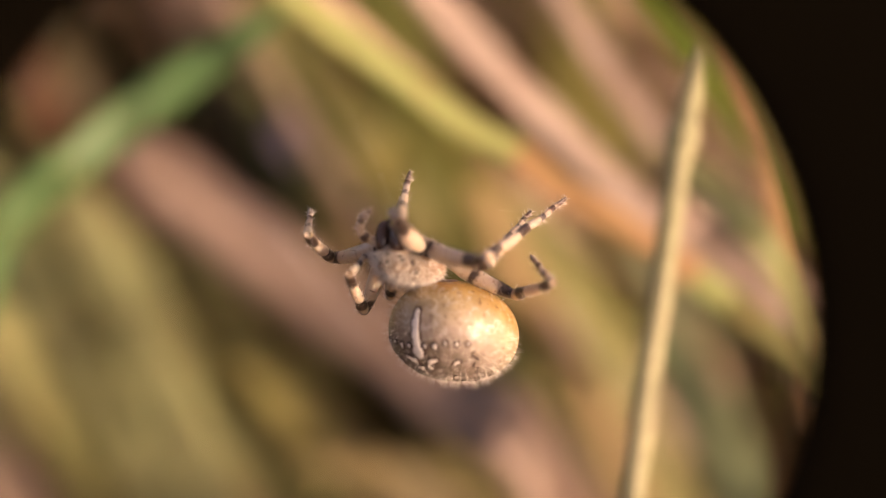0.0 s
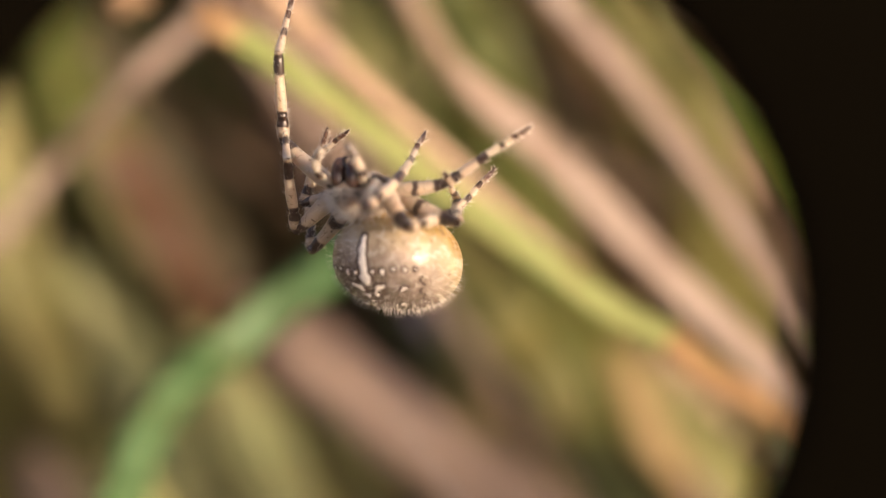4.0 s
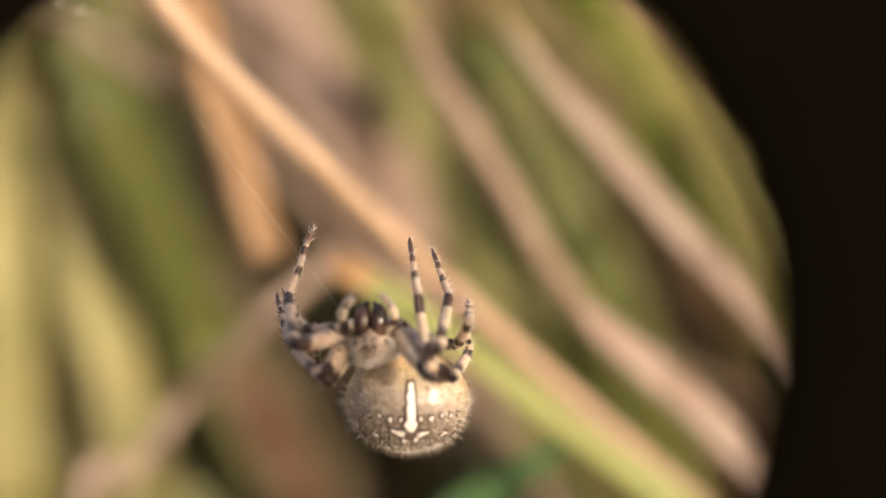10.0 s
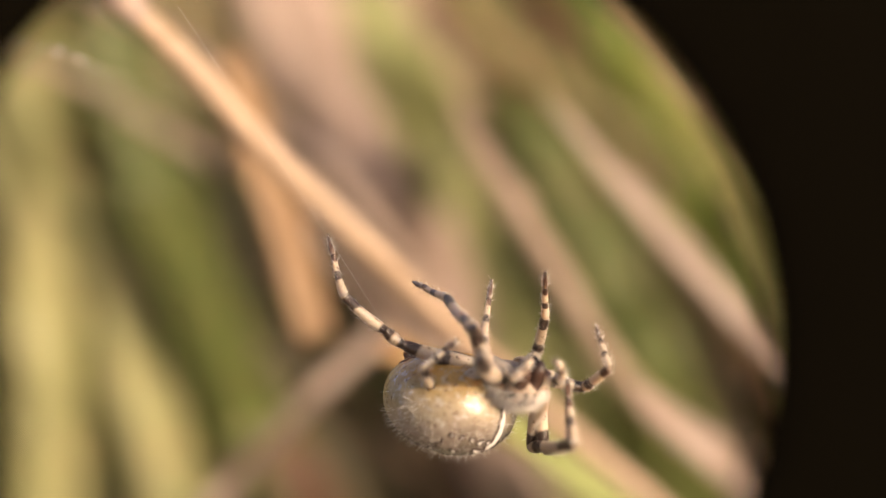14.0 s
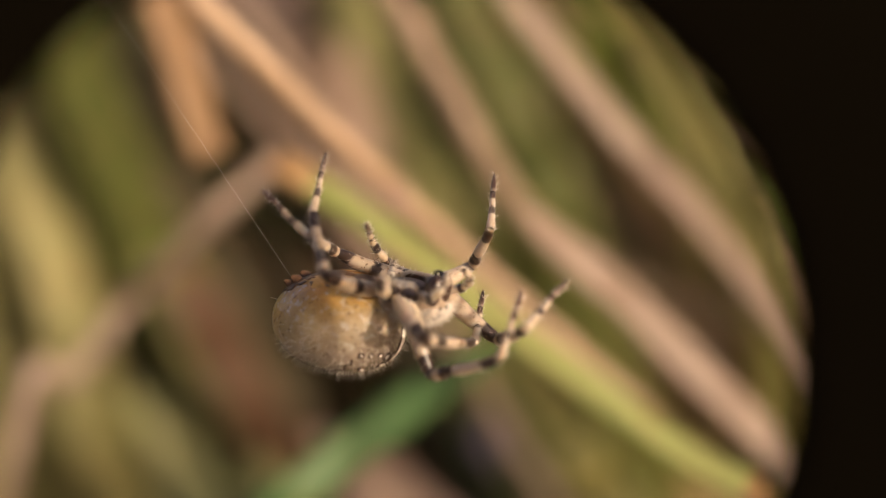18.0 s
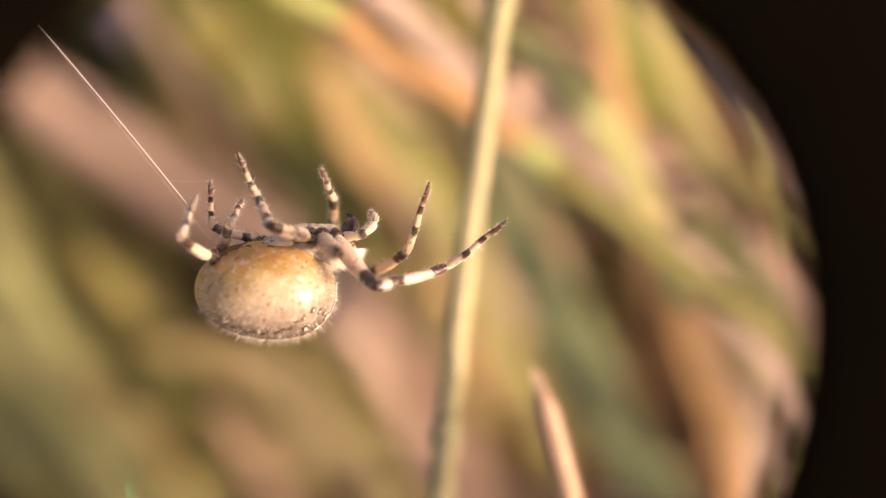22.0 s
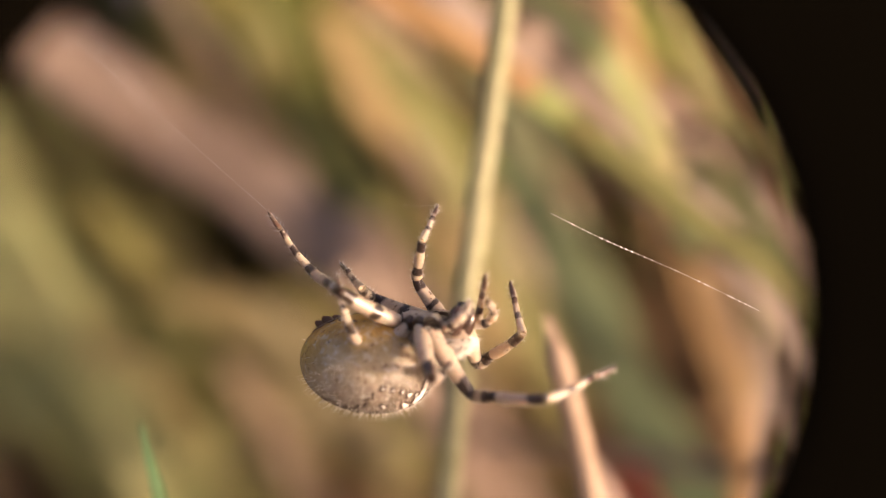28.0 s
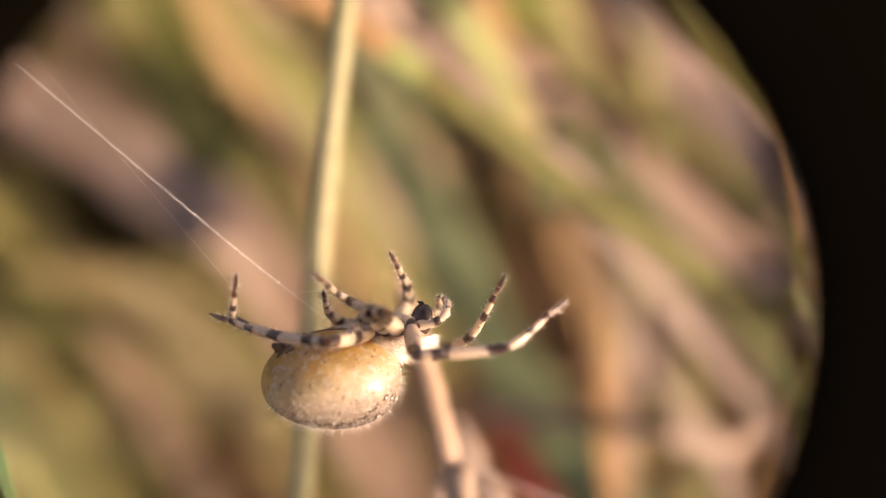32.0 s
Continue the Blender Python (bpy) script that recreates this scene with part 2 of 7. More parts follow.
def to_ground(pts):
    """Carry a blade on from its last point until it stands in the soil."""
    a, b = pts[-2], pts[-1]
    d = (b - a).normalized()
    far = 0.5 if (b - EYE).length > 0.25 else 0.0
    flat = Vector((d.x, d.y, 0)) * (0.6 if far else 1.2)
    step = b.z
    mid = b + Vector((flat.x * step * 0.5, flat.y * step * 0.5 + 0.3 * far * step + 0.01, -step * 0.5))
    foot = b + Vector((flat.x * step * 0.7, flat.y * step * 0.7 + far * step + 0.015, -step - 0.004))
    return pts + [mid, foot]


def grass_blade(pts, width, mat, label, name="grass_plant", tip=True, fold=0.28, thick=0.0004, category="grass", dry=(), dry_mat=None, dull=(), dull_mat=None, rooted=True, sunny=0.4):
    """pts run from the tip down; the root is carried to the ground. dry, dull: stretches (0 root, 1 tip) that have turned colour."""
    line = (to_ground(mm(*pts)) if rooted else mm(*pts))[::-1]
    plant = tagged(new(name), label, category, "grasses round the web")
    plant.location = line[0]
    local = [p - line[0] for p in line]
    face = ((EYE - line[len(line) // 2]).normalized() + SUN_FROM * sunny).normalized()
    bm = bmesh.new()
    ribbon(bm, local, width / 1000, face, thick, tip, fold=fold, wander=width * 2e-5)
    bm.normal_update()
    bm.faces.ensure_lookup_table()
    n = len(bm.faces) - 2
    for k in range(n):
        s = (k // 8) / (n // 8)
        if any(a < s < b for a, b in dry):
            bm.faces[k].material_index = 1
        elif any(a < s < b for a, b in dull):
            bm.faces[k].material_index = 2
    part("blade", bm, [mat, dry_mat or mat, dull_mat or mat], plant)
    rib = spline(local, 5)
    bm = bmesh.new()
    bm.loops.layers.uv.verify()
    back = face * (-0.00025)
    tube(bm, [p + back for p in rib], [max(0.00012, width / 1000 * 0.06 * (1 - 0.9 * i / (len(rib) - 1))) for i in range(len(rib))], 6)
    part("midrib", bm, mat, plant)
    return plant


def grass_stem(pts, width, mat, label, name="grass_stalk", nodes=()):
    """A round stem with a slightly swollen node here and there."""
    line = spline(to_ground(mm(*pts)), 10)
    plant = tagged(new(name), label, "grass stalk", "grasses round the web")
    plant.location = line[-1]
    line = [p - line[-1] for p in line]
    n = len(line)
    radii = [width / 2000 * min(1.0, 0.35 + 9 * i / (n - 1)) * (1 + 0.03 * math.sin(i * 1.3)) for i in range(n)]
    bm = bmesh.new()
    bm.loops.layers.uv.verify()
    tube(bm, line, radii, 10)
    part("stem", bm, mat, plant)
    if name == "stem_stub":
        d = (line[0] - line[4]).normalized() * width / 1000
        for k, (turn, long) in enumerate(((0.3, 1.1), (2.4, 0.7), (4.3, 1.5))):
            off = Vector((math.cos(turn), 0.4 * math.sin(turn), 0.2)) * width / 2000 * 0.25
            bm = bmesh.new()
            bm.loops.layers.uv.verify()
            tube(bm, [line[1] + off, line[0] + off * 1.2, line[0] + off * 1.3 + d * 0.5 * long], [width / 2000 * 0.3, width / 2000 * 0.26, width / 2000 * 0.03], 6)
            part("splinter", bm, mat, plant, "torn fibre at the broken end")
    for at in nodes:
        k = int(at * (n - 1))
        d = (line[k + 1] - line[k - 1]).normalized() * width / 1000
        bm = bmesh.new()
        bm.loops.layers.uv.verify()
        tube(bm, [line[k] - d, line[k] - d * 0.4, line[k], line[k] + d * 0.4, line[k] + d], [radii[k] * q for q in (0.95, 1.25, 1.45, 1.25, 0.95)], 10)
        part("node", bm, PINK if mat == TAN else mat, plant, "swollen paler joint of the stem")
    return plant


# ---- the grasses that can be told apart ----
grass_blade([(-12.4, 172.4, 419.9), (-23.1, 170.6, 412.9), (-36.5, 166.6, 404.8), (-45.9, 159.3, 399.4), (-53.5, 156.9, 393.7), (-59.4, 152.7, 385.4), (-63.7, 148.2, 375.1), (-68.2, 142.1, 364.1)], 7.35, GREEN, "vivid green grass blade leaning across the others")
grass_blade([(-71.8, 276.4, 341.1), (-55.6, 267.4, 331.7), (-28.7, 253.0, 314.8), (-1.3, 237.8, 303.0), (21.7, 219.8, 292.8), (39.9, 201.9, 286.1)], 19.50, BLUSH, "broad pinkish dry grass blade, faded")
grass_blade([(-63.9, 243.1, 427.4), (-72.6, 228.2, 422.0), (-83.7, 228.1, 412.4), (-97.7, 231.3, 398.3), (-106.7, 218.3, 388.4), (-114.8, 204.9, 378.9)], 3.95, MAUVE, "pale mauve half of a snapped blade hanging down", tip=False)
grass_blade([(-44.9, 167.1, 451.0), (-39.1, 165.7, 447.2), (-31.9, 164.1, 442.7), (-20.9, 161.0, 434.6), (-4.2, 156.5, 422.7), (12.3, 152.3, 411.3), (21.1, 149.5, 407.4), (25.6, 146.4, 404.6), (38.3, 139.7, 399.3), (50.9, 132.8, 392.8), (61.9, 126.0, 386.2), (80.0, 115.3, 377.1), (101.9, 103.4, 367.5), (121.6, 92.6, 358.7)], 4.37, YELLOW_GREEN, "long snapped grass blade fading from green to orange", fold=0.25, tip=False, sunny=0.9, dry=((0.42, 0.6), (0.94, 1.0)), dry_mat=ORANGE, dull=((0.0, 0.40),), dull_mat=MOSS)
grass_stem([(-76.0, 134.6, 523.1), (-71.7, 139.8, 513.6), (-64.9, 137.7, 504.5), (-57.5, 140.9, 493.9), (-53.4, 144.5, 486.1), (-49.1, 148.4, 479.0), (-44.7, 155.2, 470.3), (-39.5, 161.8, 460.8), (-30.4, 168.0, 447.9), (-20.8, 177.5, 432.7), (-8.7, 187.0, 415.8), (14.6, 194.8, 388.3), (42.0, 204.6, 354.2), (81.7, 212.6, 308.4)], 3.30, TAN, "tan dry grass stem, thick and leaning", nodes=(0.146, 0.55))
grass_stem([(-41.7, 227.8, 475.8), (-34.8, 224.0, 463.7), (-25.9, 219.4, 448.7), (-18.0, 215.0, 434.7), (-10.0, 211.7, 423.5), (4.1, 208.9, 411.0), (26.1, 203.6, 389.2), (66.9, 194.3, 350.1), (127.4, 184.4, 302.0)], 4.76, DUSK, "brownish thin stem with a loose sheath", nodes=(0.146, 0.55))
grass_blade([(-11.1, 178.1, 438.9), (-7.4, 185.1, 432.6), (5.1, 188.9, 418.9), (23.4, 187.6, 399.6), (37.7, 186.7, 384.9), (60.6, 177.6, 365.3), (83.9, 165.7, 348.7), (102.7, 155.0, 335.9)], 6.24, MAUVE, "pale pinkish leaf sheath on a dry stem", name="dead_leaf", category="leaf")
grass_blade([(-23.4, 212.6, 479.5), (-12.7, 215.3, 464.1), (-2.4, 216.8, 450.5), (7.3, 217.3, 437.6), (19.6, 216.1, 424.0), (34.5, 210.7, 405.1), (51.3, 200.7, 384.0), (67.7, 188.3, 365.4), (81.2, 176.3, 350.6)], 4.97, MAUVE, "faded pale dry grass blade with a ragged edge")
grass_blade([(-99.1, 377.3, 507.9), (-89.5, 381.3, 473.3), (-84.9, 401.1, 447.0), (-82.9, 441.7, 413.0), (-75.3, 458.4, 372.6), (-59.5, 458.1, 339.2)], 14.92, PALE_GREEN, "pale green grass blade among dry ones", sunny=0.1)
grass_blade([(-163.5, 480.6, 511.1), (-159.4, 525.3, 463.1), (-144.6, 541.4, 427.8), (-134.8, 575.5, 385.9), (-122.1, 637.0, 321.0)], 36.92, PINK, "wide washed-out dry grass blade", sunny=0.1)
grass_blade([(-56.1, 420.0, 456.1), (-45.9, 454.4, 412.9), (-33.2, 466.4, 378.1), (-22.4, 501.8, 337.6), (-6.9, 554.8, 278.8)], 22.79, DARK_GREEN, "broad dark green blade in the thicket", sunny=0.1)
grass_blade([(-32.9, 401.3, 503.0), (-13.3, 412.8, 465.7), (5.2, 454.5, 431.8), (31.8, 487.0, 388.7), (52.0, 488.9, 351.9), (73.4, 507.3, 311.1)], 19.53, MID_GREEN, "sunlit olive-green blade, broad", sunny=0.1)
grass_blade([(-1.6, 457.1, 408.2), (24.4, 519.3, 361.2), (51.8, 554.0, 312.1), (71.4, 562.5, 256.3), (96.1, 605.3, 183.7)], 32.57, MID_GREEN, "green blade half hidden behind a pale one", sunny=0.1)
grass_blade([(-78.7, 520.8, 439.8), (-70.2, 577.3, 399.2), (-42.1, 632.4, 300.3), (-6.5, 662.0, 262.4), (32.3, 686.8, 216.3)], 32.26, DARK_GREEN, "dark green blade deep in the thicket", sunny=0.1)
grass_stem([(37.3, 120.4, 439.1), (34.8, 113.9, 430.6), (32.4, 104.7, 418.9), (29.8, 94.8, 406.2), (27.0, 81.7, 389.6), (25.2, 72.0, 377.4)], 2.74, STRAW, "straight straw-coloured grass stem", nodes=(0.146, 0.55))
grass_blade([(44.9, 165.2, 400.0), (52.0, 157.2, 397.0), (58.5, 145.1, 394.5), (65.3, 144.5, 385.8), (72.4, 140.7, 372.7), (74.4, 128.4, 368.6)], 5.64, PALE_GREEN, "pale yellow leaf blade branching from a stem", name="dead_leaf", category="leaf", rooted=False)
grass_stem([(36.1, 82.2, 402.9), (37.6, 77.0, 398.6), (39.2, 70.1, 392.8), (41.1, 59.2, 383.3), (42.2, 52.0, 377.0)], 2.61, TAN, "broken pale orange stub of a dry stem", name="stem_stub")
grass_stem([(50.5, 93.7, 363.6), (52.6, 87.5, 358.6), (55.3, 79.5, 352.1), (58.5, 69.7, 344.1)], 2.79, PINK, "faded thin stem behind a broken stub", nodes=(0.146, 0.55))
grass_stem([(41.1, 70.8, 379.1), (39.5, 67.8, 375.8), (38.3, 65.3, 373.1), (36.6, 60.9, 368.5)], 1.67, PINK, "thin pale broken stalk beside the stub", name="stem_stub")
grass_blade([(-5.8, 74.8, 400.4), (-4.9, 71.5, 397.6), (-3.6, 67.5, 394.3), (-1.6, 61.5, 389.5), (0.1, 56.3, 385.2), (2.3, 49.1, 379.3), (4.9, 40.7, 372.4)], 1.28, GREEN, "fine green grass tip rising alone", name="grass_sprout")
grass_blade([(57.8, 196.0, 367.0), (66.5, 198.8, 358.2), (87.7, 194.8, 347.8), (108.9, 184.9, 333.6), (138.9, 160.8, 316.5), (162.9, 138.3, 304.0)], 13.00, BLUSH, "broad pink-grey dry blade with a frayed face")
grass_blade([(74.8, 231.6, 391.6), (78.7, 218.7, 378.6), (78.6, 200.8, 373.0), (83.8, 195.1, 359.0), (90.8, 192.2, 340.6), (91.9, 177.6, 333.5)], 4.87, ORANGE, "orange dead leaf hanging among the blades", name="dead_leaf", category="leaf", rooted=False)
grass_blade([(92.6, 257.4, 377.3), (102.3, 235.6, 359.4), (115.8, 229.5, 333.2), (124.3, 212.7, 309.6), (125.7, 187.4, 298.6)], 8.06, OLIVE, "olive grass blade at the edge")
grass_blade([(62.0, 245.0, 334.7), (71.9, 228.0, 313.9), (85.1, 202.7, 289.5), (98.7, 175.5, 270.2), (111.6, 151.8, 258.2), (122.4, 130.1, 249.9)], 15.32, SAGE, "muted green flat grass blade", sunny=0.1)
grass_blade([(131.3, 231.8, 334.3), (148.7, 215.5, 325.5), (163.9, 198.3, 317.4), (175.4, 177.7, 305.8)], 15.83, PINK, "faded pinkish dead blade lying aslant", sunny=0.1)
grass_blade([(118.9, 221.2, 328.9), (138.3, 205.1, 321.9), (154.2, 186.9, 313.6), (165.3, 167.4, 303.6)], 5.57, OLIVE, "narrow olive blade under a dead one", sunny=0.1)
grass_blade([(51.2, 197.7, 362.5), (63.2, 188.9, 354.7), (76.0, 179.1, 347.7), (92.2, 168.0, 343.4), (106.5, 158.1, 341.5)], 5.23, DARK_GREEN, "narrow dark green blade over dry ones", sunny=0.1)
grass_blade([(61.7, 200.3, 361.3), (74.4, 193.3, 357.0), (88.2, 183.8, 351.7), (107.0, 167.2, 343.6)], 2.79, UMBER, "narrow dark umber blade among dry ones", sunny=0.1)
grass_blade([(73.8, 198.4, 360.4), (85.7, 188.6, 353.1), (99.0, 175.3, 344.4), (110.3, 160.8, 335.8)], 3.51, MAUVE, "narrow mauve blade among dry ones", sunny=0.1)
grass_blade([(84.5, 198.8, 361.4), (95.2, 189.0, 354.0), (104.3, 178.2, 346.2), (111.9, 167.3, 338.9)], 2.60, RUST, "narrow rusty blade among dry ones", sunny=0.1)
grass_blade([(106.0, 151.3, 328.7), (106.7, 144.6, 312.4), (107.0, 133.8, 292.1), (100.6, 112.4, 283.3), (96.3, 95.6, 273.4)], 4.18, MAUVE, "upright pale dry stalk leaf", name="dead_leaf", category="leaf")
grass_blade([(82.7, 169.2, 352.6), (92.1, 158.0, 335.9), (93.2, 140.9, 332.7), (92.6, 127.8, 326.7), (95.7, 122.4, 309.0)], 4.73, ORANGE, "curled orange dead leaf on a stalk", name="dead_leaf", category="leaf")
grass_blade([(132.3, 120.3, 323.7), (127.9, 120.3, 312.9), (112.9, 116.1, 316.4), (100.0, 118.8, 320.9), (94.6, 127.5, 313.3)], 3.31, BLUSH, "short pale dead leaf, crumpled", name="dead_leaf", category="leaf")
grass_blade([(112.4, 220.9, 215.4), (135.7, 226.2, 158.1), (162.1, 231.1, 99.1), (173.7, 221.8, 65.5), (187.6, 215.8, 26.0)], 14.20, RED, "dark red withered leaf", sunny=0.1, name="dead_leaf", category="leaf")
grass_blade([(125.7, 154.0, 303.3), (131.3, 145.5, 283.1), (125.8, 127.8, 276.1), (122.6, 109.5, 269.5), (127.4, 100.4, 248.7)], 6.25, OLIVE, "yellowish upright grass leaf", name="dead_leaf", category="leaf")
grass_blade([(-29.7, 308.1, 365.1), (-16.0, 282.1, 353.8), (-3.3, 265.4, 343.7), (7.8, 266.4, 324.8), (16.3, 256.5, 310.1), (29.5, 231.7, 303.4), (40.5, 217.9, 285.1)], 13.85, MOSS, "olive-yellow grass blade, soft and upright", sunny=0.1)
grass_blade([(2.2, 423.6, 299.1), (24.9, 447.8, 242.2), (64.5, 478.8, 178.9), (106.3, 477.4, 135.7), (142.7, 474.3, 93.1)], 28.23, MOSS, "faded olive grass blade, very broad", sunny=0.1)
grass_blade([(18.2, 278.3, 303.9), (28.1, 299.4, 265.8), (49.4, 315.7, 224.8), (66.9, 308.5, 198.9), (84.2, 298.1, 161.4)], 12.38, OLIVE, "olive grass blade behind the web", sunny=0.1)
grass_blade([(-2.0, 330.3, 248.4), (15.9, 322.9, 218.2), (32.7, 325.6, 177.2), (56.5, 339.0, 113.8), (76.7, 329.9, 61.7)], 15.98, OLIVE, "olive faded grass blade behind the web", sunny=0.1)
grass_blade([(-28.5, 297.9, 195.5), (5.4, 324.8, 159.9), (40.0, 315.2, 128.3), (60.6, 293.2, 95.4), (82.6, 292.4, 35.3), (106.2, 290.9, -28.3)], 18.99, KHAKI, "tan dry leaf low behind the web", sunny=0.1, name="dead_leaf", category="leaf")
grass_blade([(55.4, 355.4, 252.0), (73.7, 359.6, 211.7), (101.7, 373.0, 162.4), (135.3, 405.8, 92.9)], 17.09, PINK, "dull pink dry blade", sunny=0.1)
grass_blade([(32.5, 277.0, 333.1), (49.2, 292.6, 292.9), (72.6, 303.5, 244.7), (89.7, 294.3, 212.8), (105.3, 290.6, 177.9), (128.2, 305.4, 121.3)], 12.38, PALE_GREEN, "soft green grass blade beside the straw stem", sunny=0.1)
grass_blade([(71.0, 218.4, 393.8), (80.0, 213.4, 374.7), (87.0, 207.9, 354.6), (87.2, 186.8, 341.1), (88.4, 171.1, 327.7)], 4.18, ORANGE, "thin orange dead blade caught among others", rooted=False)
grass_blade([(-20.2, 324.3, 283.9), (-2.5, 343.0, 238.0), (14.0, 341.8, 202.4), (28.8, 355.7, 148.7), (46.0, 382.4, 78.2)], 21.30, KHAKI, "khaki dry blade low down", sunny=0.1)
grass_blade([(29.0, 313.5, 301.3), (48.0, 338.4, 255.8), (76.1, 366.2, 198.2), (96.1, 365.0, 151.7), (115.6, 362.6, 106.8)], 23.08, SAND, "tan dry blade low down", sunny=0.1)
grass_blade([(-288.8, 533.1, 535.4), (-291.2, 530.1, 455.7), (-286.6, 520.5, 383.4), (-280.0, 500.9, 310.0), (-270.2, 471.0, 237.0)], 41.78, OLIVE, "broad olive-yellow blade standing upright", sunny=0.1)
grass_blade([(-283.1, 465.1, 452.6), (-263.3, 464.8, 389.6), (-247.5, 451.8, 324.0), (-231.1, 427.2, 257.0)], 20.06, OLIVE, "olive slim blade standing upright", sunny=0.1)
grass_blade([(-243.7, 438.0, 431.1), (-242.9, 425.3, 376.3), (-240.3, 408.5, 327.8), (-235.8, 387.0, 280.6)], 27.85, OLIVE, "olive-yellow blade, soft and upright", sunny=0.1)
grass_blade([(-346.4, 498.8, 518.5), (-343.4, 494.5, 426.6), (-336.8, 479.9, 348.9), (-325.9, 450.3, 263.3)], 41.78, SAND, "sandy dry blade, wide and upright", sunny=0.1)
grass_blade([(-351.1, 567.2, 520.8), (-353.7, 562.1, 442.3), (-354.8, 550.5, 379.6), (-350.4, 528.9, 300.9)], 36.77, OLIVE, "olive-yellow blade, broad and upright", sunny=0.1)
grass_blade([(-222.1, 455.3, 519.6), (-215.3, 456.6, 464.0), (-204.7, 454.6, 417.4), (-187.9, 447.6, 363.5), (-167.8, 435.2, 311.2)], 27.85, MID_GREEN, "mid-green blade leaning among the others", sunny=0.1)
grass_blade([(-198.5, 421.7, 529.5), (-196.0, 422.7, 481.3), (-189.1, 421.7, 443.2), (-181.4, 418.4, 408.9)], 27.76, DARK_GREEN, "dark green blade in deep shade", sunny=0.1)
grass_blade([(-245.3, 619.4, 517.9), (-236.5, 619.0, 437.6), (-220.4, 611.3, 360.5), (-200.9, 595.6, 287.6)], 45.96, KHAKI, "khaki faded blade behind a stem", sunny=0.1)
grass_blade([(-390.1, 637.7, 503.8), (-385.1, 634.1, 416.1), (-374.5, 619.1, 321.1), (-362.0, 593.2, 233.7)], 72.14, SAND, "sandy dry blade at the back, upright", sunny=0.1)
grass_blade([(-326.8, 617.6, 398.6), (-313.9, 611.1, 340.7), (-298.7, 597.9, 277.9), (-284.0, 578.7, 218.7)], 48.75, PALE_GREEN, "pale green blade at the back, upright", sunny=0.1)
grass_blade([(-357.0, 654.8, 556.0), (-358.4, 655.2, 479.8), (-356.4, 647.0, 394.5), (-352.1, 632.4, 322.5)], 48.10, OLIVE, "olive-yellow blade at the back, sunlit", sunny=0.1)
grass_blade([(-223.1, 443.4, 405.1), (-210.4, 433.2, 350.3), (-197.3, 416.9, 298.4), (-185.9, 400.7, 260.3)], 27.85, OLIVE, "pale green blade standing upright", sunny=0.1)
# broad umber blade: shade between the grasses put in as dark colour
grass_blade([(-233.4, 537.8, 352.3), (-206.6, 537.8, 318.9), (-176.0, 535.7, 286.0), (-142.2, 527.7, 247.0)], 36.21, UMBER, "umber blade standing for shade, lying aslant", sunny=0.1)
grass_blade([(-150.9, 406.1, 335.8), (-137.1, 400.4, 312.9), (-121.1, 389.9, 283.8)], 19.22, RUST, "rust-brown withered leaf lying low", sunny=0.1, name="dead_leaf", category="leaf")
grass_blade([(-187.0, 443.1, 364.6), (-166.1, 436.9, 323.2), (-150.0, 427.8, 289.6), (-128.3, 414.4, 251.7), (-102.5, 392.1, 207.2), (-70.6, 359.2, 159.3)], 27.85, MOSS, "wide olive blade leaning over", sunny=0.1)
# another umber blade whose dark colour stands for shade
grass_blade([(-199.4, 619.9, 305.3), (-164.4, 607.1, 242.0), (-128.0, 591.0, 189.3), (-101.3, 576.9, 154.7)], 63.14, UMBER, "broad umber blade standing for deep shade", sunny=0.1)
grass_blade([(-177.3, 414.8, 285.9), (-145.3, 393.9, 228.9), (-119.0, 366.2, 180.7), (-88.4, 335.8, 139.5), (-70.4, 315.0, 117.2)], 27.85, PALE_GREEN, "pale green blade leaning low", sunny=0.1)
grass_blade([(-193.9, 384.5, 209.0), (-170.6, 366.2, 172.6), (-149.3, 345.2, 140.5), (-131.2, 322.6, 113.1)], 31.38, DUSK, "dusky dry blade leaning low", sunny=0.1)
grass_blade([(-133.4, 493.1, 186.7), (-98.7, 477.0, 150.1), (-66.8, 452.3, 110.9), (-38.8, 420.8, 72.7)], 41.78, MOSS, "mid-green blade low in the tangle", sunny=0.1)
grass_blade([(-109.6, 408.1, 206.3), (-99.9, 417.4, 157.1), (-88.1, 448.8, 73.6), (-78.7, 474.8, -1.4), (-64.0, 471.0, -46.2)], 25.53, MID_GREEN, "shaded green blade low down", sunny=0.1)
grass_blade([(-47.2, 428.4, 453.2), (-37.5, 463.7, 419.1), (-30.7, 474.6, 390.1), (-24.2, 506.1, 347.5), (-14.0, 554.1, 286.6)], 22.79, DARK_GREEN, "dark green blade rising straight", sunny=0.1)
grass_blade([(-61.0, 186.1, 445.5), (-62.2, 186.9, 449.2), (-64.4, 189.1, 459.2), (-67.3, 190.7, 470.3), (-69.5, 191.8, 481.4), (-71.0, 192.4, 492.3)], 6.96, CARAMEL, "curled orange-brown dead leaf", sunny=0.1, tip=False, name="dead_leaf", category="leaf", rooted=False)
grass_stem([(-137.7, 276.9, 504.5), (-120.2, 278.8, 493.0), (-104.2, 279.6, 479.0), (-90.8, 279.5, 464.1), (-66.9, 278.3, 433.4)], 3.76, MAUVE, "thin tan stem slanting across", nodes=(0.146, 0.55))
